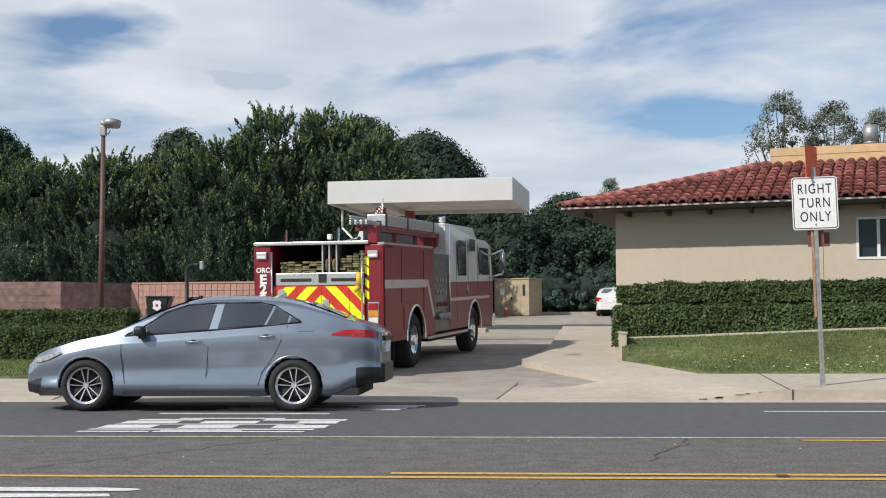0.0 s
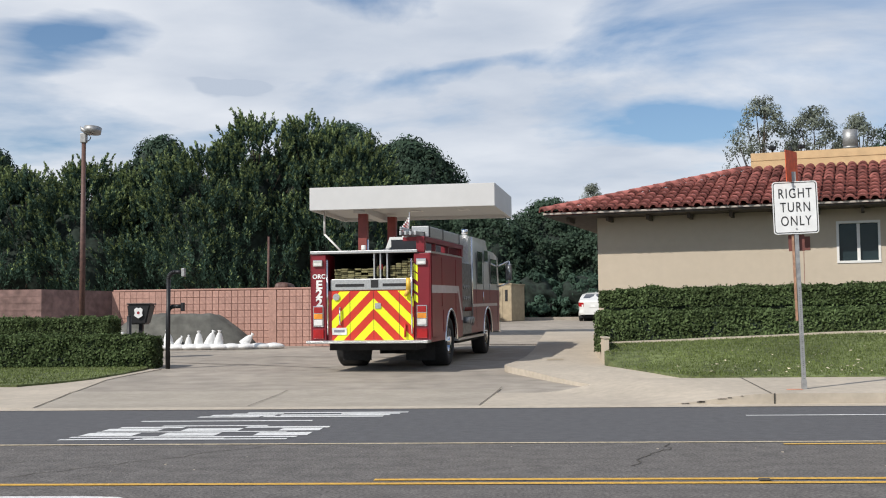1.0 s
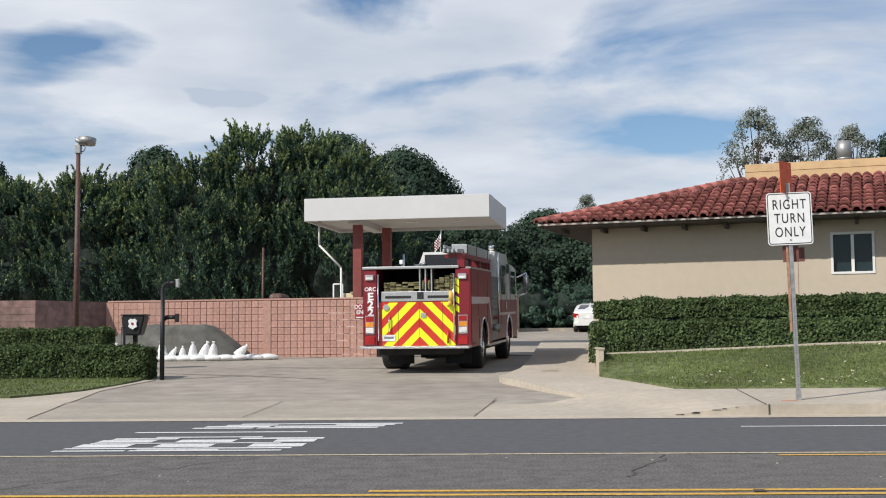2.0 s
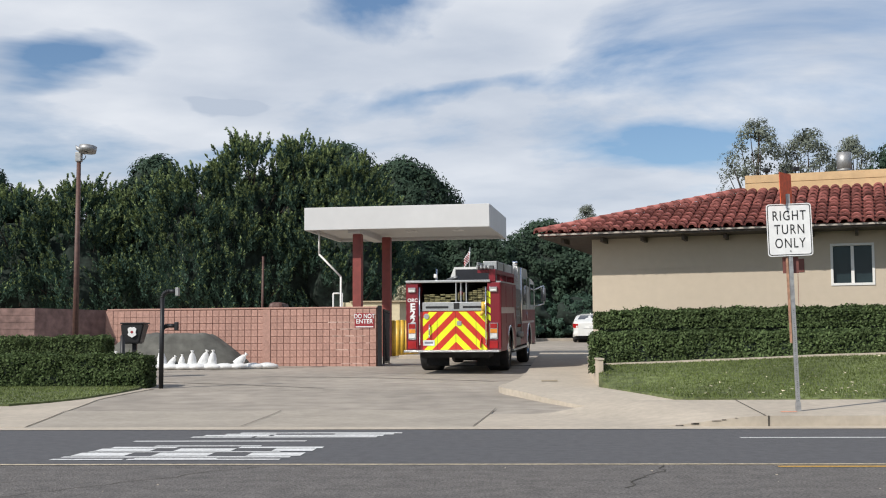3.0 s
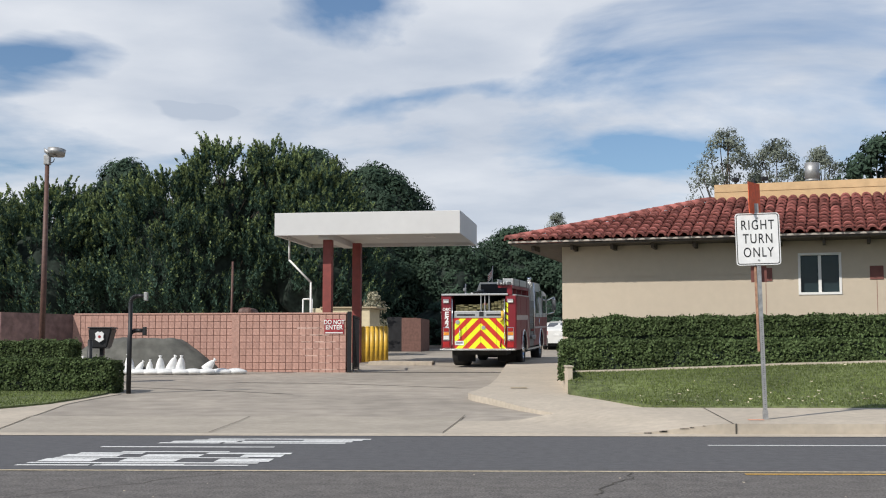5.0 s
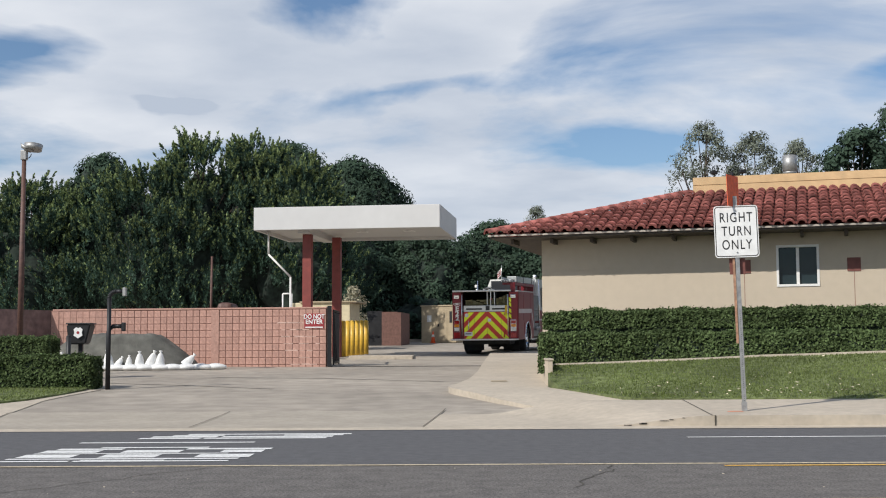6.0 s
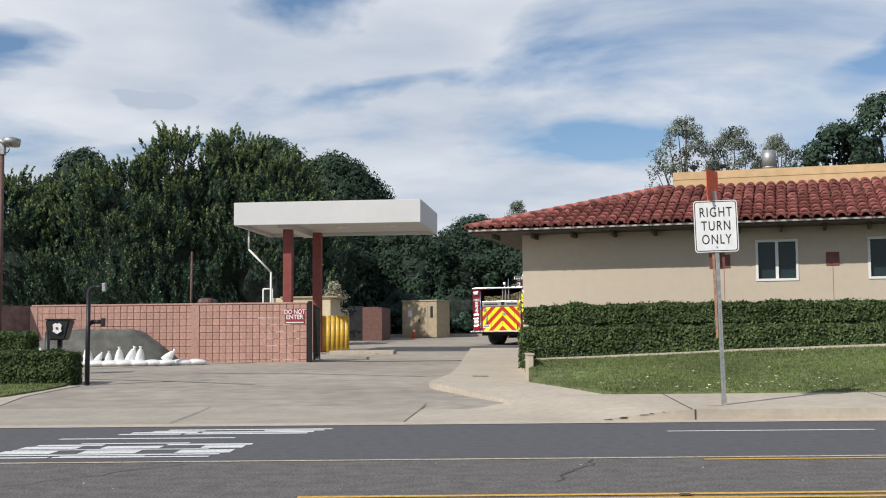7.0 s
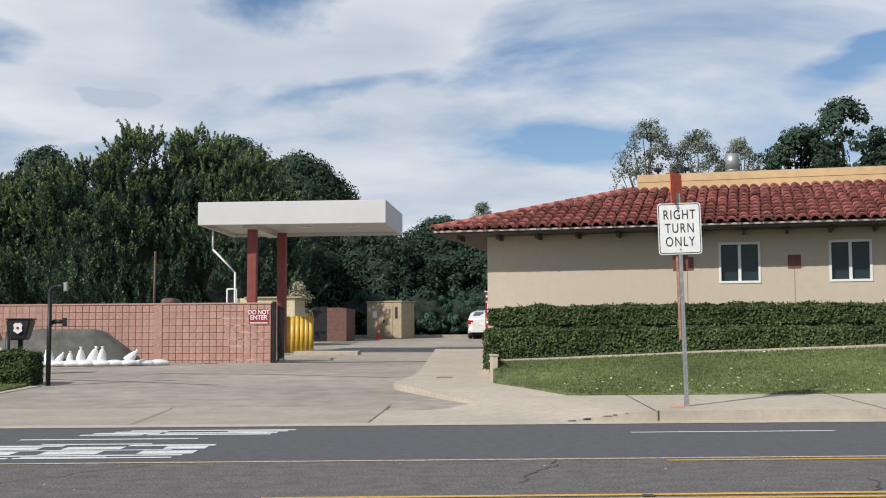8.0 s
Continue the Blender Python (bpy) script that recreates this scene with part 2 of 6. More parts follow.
def prism(bm, pts, h0, h1, axis="z"):
    """A flat outline drawn out between two heights along an axis."""
    def at(a, b, h):
        return {"z": (a, b, h), "y": (a, h, b), "x": (h, a, b)}[axis]
    A = [bm.verts.new(at(a, b, h0)) for a, b in pts]
    B = [bm.verts.new(at(a, b, h1)) for a, b in pts]
    n = len(pts)
    for i in range(n):
        bm.faces.new((A[i], A[(i + 1) % n], B[(i + 1) % n], B[i]))
    bm.faces.new(A[::-1])
    bm.faces.new(B)
    bmesh.ops.recalc_face_normals(bm, faces=bm.faces)
    return A + B


def mesh_of(name, bm, material, smooth=False):
    bmesh.ops.recalc_face_normals(bm, faces=bm.faces)
    me = bpy.data.meshes.new(name)
    bm.to_mesh(me)
    bm.free()
    me.materials.append(material)
    if smooth:
        for p in me.polygons:
            p.use_smooth = True
    return me


def part(name, bm, material, parent, label="", smooth=False):
    ob = new(name, mesh_of(name, bm, material, smooth))
    ob.parent = parent
    if label:
        tagged(ob, label)
    return ob


def thing(name, label, category, group="", kind="", at=None):
    ob = tagged(new(name), label, category, group, kind)
    ob.empty_display_size = 0.2
    if at is not None:
        ob.matrix_world = at
    return ob


def setting(name, bm, material, label, category, kind="structure"):
    return tagged(new(name, mesh_of(name, bm, material)), label, category, kind=kind)


def boxpart(name, parent, material, *dims, bev=0.0, label="", m=None):
    bm = bmesh.new()
    box(bm, *dims, bev=bev, m=m)
    return part(name, bm, material, parent, label)


def lettering(name, words, size, m, material, parent, spacing=1.0, label="", sx=1.0, bold=0.0):
    """Raised lettering turned into a mesh; it reads along x in its own plane."""
    cu = bpy.data.curves.new(name, "FONT")
    cu.offset = size * bold
    cu.body, cu.size, cu.align_x, cu.align_y, cu.extrude, cu.space_character = words, size, "CENTER", "CENTER", 0.004, spacing
    tmp = bpy.data.objects.new(name, cu)
    scene.collection.objects.link(tmp)
    me = bpy.data.meshes.new_from_object(tmp.evaluated_get(bpy.context.evaluated_depsgraph_get()))
    bpy.data.objects.remove(tmp)
    me.transform(m @ Matrix.Diagonal((sx, 1, 1, 1)))
    me.materials.clear()
    me.materials.append(material)
    ob = new(name, me)
    ob.parent = parent
    if label:
        tagged(ob, label)
    return ob


def site_z(y):
    """Height of the drive and yard, which climb away from the street."""
    if y < 16.35:
        return 0.0
    t = min(1.0, max(0.0, (y - 17.0) / 7.0))
    s = t * t * (3 - 2 * t)
    return (1 - s) * (0.015 + 0.008 * (y - 16.35)) + s * (-0.488 + 0.0287 * y) if y < 75 else 1.6645


def smooth_grid(bm, x0, x1, y0, y1, nx, ny, zf):
    V = [[bm.verts.new((x0 + (x1 - x0) * i / nx, y0 + (y1 - y0) * j / ny, 0)) for i in range(nx + 1)] for j in range(ny + 1)]
    for row in V:
        for v in row:
            v.co.z = zf(v.co.x, v.co.y)
    for j in range(ny):
        for i in range(nx):
            f = bm.faces.new((V[j][i], V[j][i + 1], V[j + 1][i + 1], V[j + 1][i]))
            f.smooth = True
    return V


# ---- ground, road and pavements ----
def lerp_table(tab, y):
    for (y0, v0), (y1, v1) in zip(tab, tab[1:]):
        if y <= y1:
            t = max(0.0, (y - y0) / (y1 - y0))
            return v0 + (v1 - v0) * t
    return tab[-1][1]


def strip(bm, y0, y1, n, xl, xr, ztop, drop=0.3, nx=1):
    """A slab whose sides follow two lines; its top follows ztop(x, y)."""
    rows = []
    for j in range(n + 1):
        y = y0 + (y1 - y0) * j / n
        a, b = xl(y), xr(y)
        top = [bm.verts.new((a + (b - a) * i / nx, y, ztop(a + (b - a) * i / nx, y))) for i in range(nx + 1)]
        low = [bm.verts.new((v.co.x, y, v.co.z - drop)) for v in (top[0], top[-1])]
        rows.append((top, low))
    twin = lambda vs: [bm.verts.new(v.co) for v in vs]
    for (t0, l0), (t1, l1) in zip(rows, rows[1:]):
        for i in range(nx):
            bm.faces.new((t0[i], t0[i + 1], t1[i + 1], t1[i])).smooth = True
        bm.faces.new(twin((l0[0], t0[0], t1[0], l1[0])))
        bm.faces.new(twin((t0[-1], l0[1], l1[1], t1[-1])))
    for t, l in (rows[0], rows[-1]):
        bm.faces.new(twin([l[0], *t, l[1]]))


def kerb_lift(x, y):
    t = min(1.0, max(0.0, (x - 2.15 + 0.6 * (y - 16.42)) / 1.55))
    return t * t * (3 - 2 * t)


def walk_z(x, y):
    h = kerb_lift(x, y)
    return (1 - h) * (site_z(y) + 0.012) + h * (0.17 + 0.04 * (y - 16.6))


def hedge_line(x):
    return 25.2 - 0.307 * (x - 2.15)


def lawn_z(x, y):
    base = min(1.25, 0.72 + 0.041 * (x - 2.15))
    t = (y - 19.0) / max(1.0, hedge_line(x) - 19.0)
    z = 0.275 + (base - 0.275) * min(1.15, max(0.0, t))
    z += 0.02 * noise.noise((x * 0.7, y * 0.7, 0.0))
    # the bank runs out level with the walkway at its edge
    near = lerp_table([(18.97, 3.02), (20, 2.75), (23.3, 2.05), (25.5, 2.25), (30, 2.6)], y)
    u = min(1.0, max(0.0, (x - near) / 1.6))
    e = 0.295 + 0.012 * (y - 19)
    keep = min(1.0, max(0.0, (y - 22.6) / 1.0))
    return z + (e - z) * (1 - u * u * (3 - 2 * u)) * (1 - keep)


PAVE_EDGE = [(16.37, -6.42), (19.7, -7.06), (22.4, -7.38), (25.4, -7.16)]
LAWN_EDGE = [(20.9, -8.5), (21.6, -8.05), (22.43, -7.68), (23.7, -7.47), (25.1, -7.40), (25.6, -7.50), (26.6, -7.7)]


def ground_and_road():
    bm = bmesh.new()
    ys = [-900, -60, -8, 16.3, 17, 20, 24, 30, 45, 75, 120, 900]
    rows = [[bm.verts.new((x, y, (-0.05 if y < 16.4 else site_z(y) - 0.06))) for x in (-900, -60, -20, 20, 60, 900)] for y in ys]
    for a, b in zip(rows, rows[1:]):
        for i in range(5):
            bm.faces.new((a[i], a[i + 1], b[i + 1], b[i]))
    setting("ground", bm, M_CONC, "pale concrete ground climbing gently away from the street", "ground")
    bm = bmesh.new()
    smooth_grid(bm, -160, 160, -9.0, 11.40, 40, 8, lambda x, y: 0.0)
    setting("road", bm, M_ASPHALT, "grey worn coarse asphalt road with painted lines", "road")
    bm = bmesh.new()
    smooth_grid(bm, -160, 160, 11.40, 16.35, 40, 2, lambda x, y: 0.0)
    setting("road_lane", bm, M_ASPHALT2, "smoother dark grey asphalt lane beside the kerb", "road")
    bm = bmesh.new()
    smooth_grid(bm, -40, 40, 16.36, 75, 20, 60, lambda x, y: site_z(y))
    setting("driveway", bm, M_CONC, "pale stained concrete driveway and yard", "driveway")
    # lighter gutter lip where the drive meets the asphalt
    bm = bmesh.new()
    smooth_grid(bm, -60, 60, 16.2, 16.42, 30, 1, lambda x, y: 0.006 + (0.02 if y > 16.3 else 0))
    setting("gutter", bm, M_WALK, "pale concrete gutter strip along the road", "gutter")
    # raised pavement with the dropped kerb
    bm = bmesh.new()
    strip(bm, 16.42, 19.0, 10, lambda y: -0.25 + 0.085 * (y - 16.4), lambda y: 40.0, walk_z, 0.5, nx=200)
    setting("pavement", bm, M_WALK, "tan concrete sidewalk with a dropped kerb", "pavement")
    bm = bmesh.new()
    strip(bm, 16.42, 19.9, 14, lambda y: lerp_table(PAVE_EDGE, y) + 0.01, lambda y: -0.262 + 0.085 * (y - 16.4), lambda x, y: site_z(y) + 0.010, 0.3, nx=20)
    setting("driveway_apron", bm, M_APRON, "stained tan concrete apron where the driveway meets the road", "driveway")
    bm = bmesh.new()
    strip(bm, 16.42, 20.92, 20, lambda y: -40.0, lambda y: lerp_table(PAVE_EDGE, y), lambda x, y: site_z(y) + 0.014 + 0.09 * min(1, max(0, (-9.2 - x) / 3)), 0.4, nx=40)
    setting("pavement_far", bm, M_WALK, "tan concrete sidewalk beside the driveway", "pavement")
    bm = bmesh.new()
    strip(bm, 20.92, 25.4, 20, lambda y: lerp_table(LAWN_EDGE, y) - 0.35, lambda y: lerp_table(PAVE_EDGE, y), lambda x, y: site_z(y) + 0.014, 0.3, nx=4)
    setting("pavement_edge", bm, M_WALK, "narrow tan concrete strip beside the lawn", "pavement")
    # walkway with its kerb nose beside the drive
    left = [(19.0, 2.6), (20.3, 1.45), (21.5, 0.95), (22.6, 0.55), (23.6, 0.20), (24.2, 0.12), (25.0, 0.30), (27, 0.62), (30, 0.88), (36, 1.25), (46, 1.9)]
    right = [(19.0, 3.1), (23.3, 2.05), (26, 2.2), (31, 2.7), (46, 5.0)]
    bm = bmesh.new()

    def slab(x, y):
        a, b = lerp_table(left, y), lerp_table(right, y)
        lo = site_z(y) + 0.03 + 0.09 * min(1, max(0, (y - 19.5) / 3))
        return lo + (max(lo, 0.272 + 0.012 * (y - 19)) - lo) * min(1, max(0, (x - a) / (b - a)))
    strip(bm, 19.0, 46, 90, lambda y: lerp_table(left, y), lambda y: lerp_table(right, y), slab, 0.4, nx=4)
    setting("walkway", bm, M_WALK, "smooth pale concrete walkway with a rounded kerb nose", "walkway")
    # lawns
    lawn_left = [(18.97, 3.02), (20, 2.75), (23.3, 2.05), (25.5, 2.25), (30, 2.6)]
    bm = bmesh.new()
    strip(bm, 18.97, 29.5, 40, lambda y: lerp_table(lawn_left, y), lambda y: 34.0, lawn_z, 0.6, nx=70)
    lawn = setting("lawn", bm, M_SOIL, "mown green lawn sloping up to a hedge", "lawn")
    ll = LAWN_EDGE
    bm = bmesh.new()
    strip(bm, 20.93, 26.4, 40, lambda y: -40.0, lambda y: lerp_table(ll, y), lambda x, y: site_z(y) + 0.05 + 0.01 * noise.noise((x, y, 3)), 0.4, nx=60)
    setting("lawn_far", bm, M_SOIL, "mown green lawn in front of a low hedge", "lawn")
    # grass blades
    rnd = random.Random(4)
    for nm, count, xs, yfun, zf in (("lawn_grass", 60000, (2.1, 13.5), lambda x: (18.99, hedge_line(x) + 0.1), lawn_z),
                                    ("lawn_grass_far", 26000, (-17, -7.3), lambda x: (20.95, 26.0), lambda x, y: site_z(y) + 0.05)):
        verts, faces = [], []
        while len(faces) < count:
            x = rnd.uniform(*xs)
            lo, hi = yfun(x)
            y = rnd.uniform(lo, hi)
            if nm == "lawn_grass" and x < lerp_table(lawn_left, y) + 0.01 or nm != "lawn_grass" and x > lerp_table(ll, y):
                continue
            z = zf(x, y) - 0.01
            a, h, w = rnd.uniform(0, 6.283), rnd.uniform(0.02, 0.055), rnd.uniform(0.006, 0.014)
            dx, dy = math.cos(a) * w, math.sin(a) * w
            k = len(verts)
            lx, ly = rnd.uniform(-0.02, 0.02), rnd.uniform(-0.02, 0.02)
            verts += [(x - dx, y - dy, z), (x + dx, y + dy, z), (x + lx, y + ly, z + h)]
            faces.append((k, k + 1, k + 2))
        me = bpy.data.meshes.new(nm)
        me.from_pydata(verts, [], faces)
        me.materials.append(M_GRASS)
        tagged(new(nm, me), "short green lawn grass blades", "grass", kind="stuff")
    # fallen pale petals and leaves on the lawn
    verts, faces = [], []
    for i in range(260):
        x = rnd.uniform(2.6, 13)
        y = 19.0 + abs(rnd.gauss(0, 1.0)) ** 1.4 * 1.5
        if y > hedge_line(x) - 0.3 or x < lerp_table(lawn_left, y):
            continue
        z, r, a = lawn_z(x, y) + 0.045, rnd.choice((0.012, 0.018, 0.018, 0.035)), rnd.uniform(0, 6.28)
        k = len(verts)
        verts += [(x + r * math.cos(a + q), y + r * math.sin(a + q), z + rnd.uniform(0, 0.03)) for q in (0, 1.57, 3.14, 4.71)]
        faces.append((k, k + 1, k + 2, k + 3))
    me = bpy.data.meshes.new("fallen_leaves")
    me.from_pydata(verts, [], faces)
    me.materials.append(mat("dry_leaf", (0.55, 0.48, 0.34), 0.8, island=0.4))
    tagged(new("fallen_leaves", me), "scattered pale dry leaves on the lawn", "leaves", kind="stuff")


def flat_mark(name, polys, material, label, z=0.005):
    bm = bmesh.new()
    for pts in polys:
        bm.faces.new([bm.verts.new((a, b, z)) for a, b in pts])
    return setting(name, bm, material, label, "road marking")


def rect(x0, x1, y0, y1):
    return [(x0, y0), (x1, y0), (x1, y1), (x0, y1)]


MARK_A, MARK_B = ((-7.68, 27.92), (-5.65, 26.87), (-3.56, 25.49)), ((-5.63, 30.19), (-2.82, 29.53), (0.06, 27.86))


def road_marks():
    flat_mark("yellow_line", [rect(-90, 90, 8.44, 8.54)], M_YELLOWLINE, "solid yellow painted road line")
    flat_mark("yellow_line", [rect(-0.9, 90, 8.66, 8.76)], M_YELLOWLINE, "solid yellow painted road line")
    flat_mark("yellow_line", [rect(-90, 90, 11.36, 11.45)], M_PALELINE, "faded yellow painted road line")
    flat_mark("yellow_line", [rect(2.6, 90, 11.14, 11.23)], M_YELLOWLINE, "solid yellow painted road line")
    flat_mark("white_line", [rect(2.97, 5.5, 14.62, 14.72)], M_WHITELINE, "white painted lane line")
    flat_mark("white_line", [rect(8.5, 11.0, 14.62, 14.72)], M_WHITELINE, "white painted lane line")
    # elongated pavement lettering, told only as bars
    near = ((11.87, 11.98, ((-4.40, -3.67), (-3.63, -2.10))), (11.98, 12.06, ((-3.58, -2.75),)), (12.12, 12.24, ((-4.37, -2.04),)), (12.31, 12.68, ((-4.34, -3.78), (-3.50, -2.92), (-2.52, -1.96))),
            (12.73, 12.82, ((-4.30, -2.25),)), (12.88, 13.20, ((-4.29, -3.68), (-3.42, -2.80), (-2.36, -1.92))), (13.25, 13.43, ((-4.22, -3.50), (-2.80, -1.87))), (13.48, 13.60, ((-3.80, -2.60),)))
    far = ((14.18, 14.31, ((-4.25, -2.20),)), (14.80, 14.97, ((-3.72, -2.96), (-2.92, -1.42))), (15.03, 15.24, ((-3.62, -2.80), (-2.74, -1.36))), (15.28, 15.44, ((-2.0, -1.25), (-3.4, -2.75))), (15.49, 15.64, ((-3.25, -1.16),)))
    bars = [rect(xa, xb, ya, yb) for ya, yb, spans in near + far for xa, xb in spans]
    flat_mark("pavement_lettering", bars, M_WHITELINE, "white stretched painted letter bars on the asphalt")
    arrow = [rect(-6.5, -2.75, 7.72, 7.9), [(-2.75, 7.72), (-2.5, 7.76), (-2.45, 7.81), (-2.5, 7.86), (-2.75, 7.9)], rect(-4.6, -3.4, 7.42, 7.72), [(-3.4, 7.42), (-2.55, 7.5), (-2.6, 7.62), (-3.4, 7.6)]]
    flat_mark("turn_arrow", arrow, M_WHITELINE, "white painted turn arrow on the asphalt")
    # cracks and joints
    def crack(name, pts, w, z, material, label, zf=None):
        bm = bmesh.new()
        prev = None
        for i, (x, y) in enumerate(pts):
            a, b = Vector(pts[max(i - 1, 0)]), Vector(pts[min(i + 1, len(pts) - 1)])
            n = (b - a).orthogonal().normalized() * w / 2
            zz = z if zf is None else zf(x, y) + z
            cur = [bm.verts.new((x + n.x, y + n.y, zz)), bm.verts.new((x - n.x, y - n.y, zz))]
            if prev:
                bm.faces.new((prev[0], prev[1], cur[1], cur[0]))
            prev = cur
        setting(name, bm, material, label, "crack")
    rnd = random.Random(7)
    for (x, y), (x2, y2), k in (((1.05, 9.55), (1.62, 11.3), 14), ((-3.7, 8.9), (-2.2, 11.2), 16), ((5.0, 9.5), (5.35, 11.2), 12), ((-4.9, 9.3), (-3.9, 10.0), 8), ((3.6, 8.8), (3.9, 9.6), 7)):
        pts = [(x + (x2 - x) * i / k + rnd.uniform(-0.06, 0.06), y + (y2 - y) * i / k + rnd.uniform(-0.03, 0.03)) for i in range(k + 1)]
        crack("road_crack", pts, 0.014, 0.004, M_JOINT, "thin dark crack in the asphalt")
    dz = lambda x, y: site_z(y)
    for a, b in (((-0.256, 16.45), (0.06, 20.2)), ((-3.44, 16.45), (-3.47, 19.8)), ((-6.42, 16.45), (-7.06, 19.7))):
        pts = [(a[0] + (b[0] - a[0]) * i / 8, a[1] + (b[1] - a[1]) * i / 8) for i in range(9)]
        crack("driveway_joint", pts, 0.013, 0.022, M_JOINT, "dark joint between the driveway slabs", dz)
    for yy, xa, xb in ((24.8, -7, 0.1), (31.5, -9, 1.0), (39.5, -3, 1.5), (47, -3, 8)):
        pts = [(xa + (xb - xa) * i / 8, yy + 0.1 * math.sin(i * 2.1)) for i in range(9)]
        crack("driveway_joint", pts, 0.02, 0.006, M_JOINT, "dark joint between the driveway slabs", dz)
    # wire shadows on the drive, painted as strips of darker concrete
    shadow_mat = mat("tyre_mark", (0.20, 0.18, 0.155), 0.9, var=0.15, scale=6)
    for ends in (MARK_A, MARK_B):
        pts = [(lerp_table([(k, p[0]) for k, p in enumerate(ends)], i / 6), lerp_table([(k, p[1]) for k, p in enumerate(ends)], i / 6)) for i in range(13)]
        crack("tyre_mark", pts, 0.11, 0.005, shadow_mat, "long faint wire shadow painted across the driveway", dz)
    for x in (3.67, 6.9, 10.2):
        pts = [(x + 0.10 * (y - 16.4) / 2.5 , y) for y in (16.415, 16.6, 17.2, 18, 18.9)]
        crack("pavement_joint", pts, 0.022, 0.004, M_JOINT, "dark joint between the sidewalk slabs", walk_z)
    bm = bmesh.new()
    box(bm, 3.70, 3.72, 16.412, 16.425, 0.0, 0.165)
    setting("kerb_joint", bm, M_JOINT, "dark joint down the kerb face", "joint")
    rk = random.Random(5)
    scuff = mat("tyre_scuff", (0.15, 0.13, 0.11), 0.9, var=0.3, scale=30)
    for k in range(6):
        x = 2.45 + k * 0.16 + rk.uniform(-0.07, 0.07)
        z = walk_z(x, 16.42)
        bm = bmesh.new()
        box(bm, x, x + rk.uniform(0.03, 0.13), 16.413, 16.425, z - rk.uniform(0.006, 0.016), z + 0.002)
        setting("kerb_scuff", bm, scuff, "dark tyre scuff on the kerb edge", "scuff")
    for x in (1.86,):
        st = thing("road_stud", "small worn reflective road stud on the line", "road stud", "", at=pose(x, 8.6, 0.004))
        boxpart("stud", st, M_JOINT, -0.04, 0.04, -0.03, 0.03, 0.0, 0.014, bev=0.006)
    rl = random.Random(31)
    bm = bmesh.new()
    for k in range(45):
        x, y, r = rl.uniform(-7, 6), rl.uniform(8.9, 11.2), 0.002 + 0.007 * rl.random() ** 3
        box(bm, x - r, x + r, y - 1.4 * r, y + 1.4 * r, 0.0, 0.7 * r)
    tagged(new("road_grit", mesh_of("road_grit", bm, M_WALK)), "scattered pale grit on the asphalt", "grit", kind="stuff")


# ---- fire station ----
STATION = pose(2.52, 30.0, 0.0, 0, 0, -17.07)
PAD, EAVE_Z = 0.75, 3.86


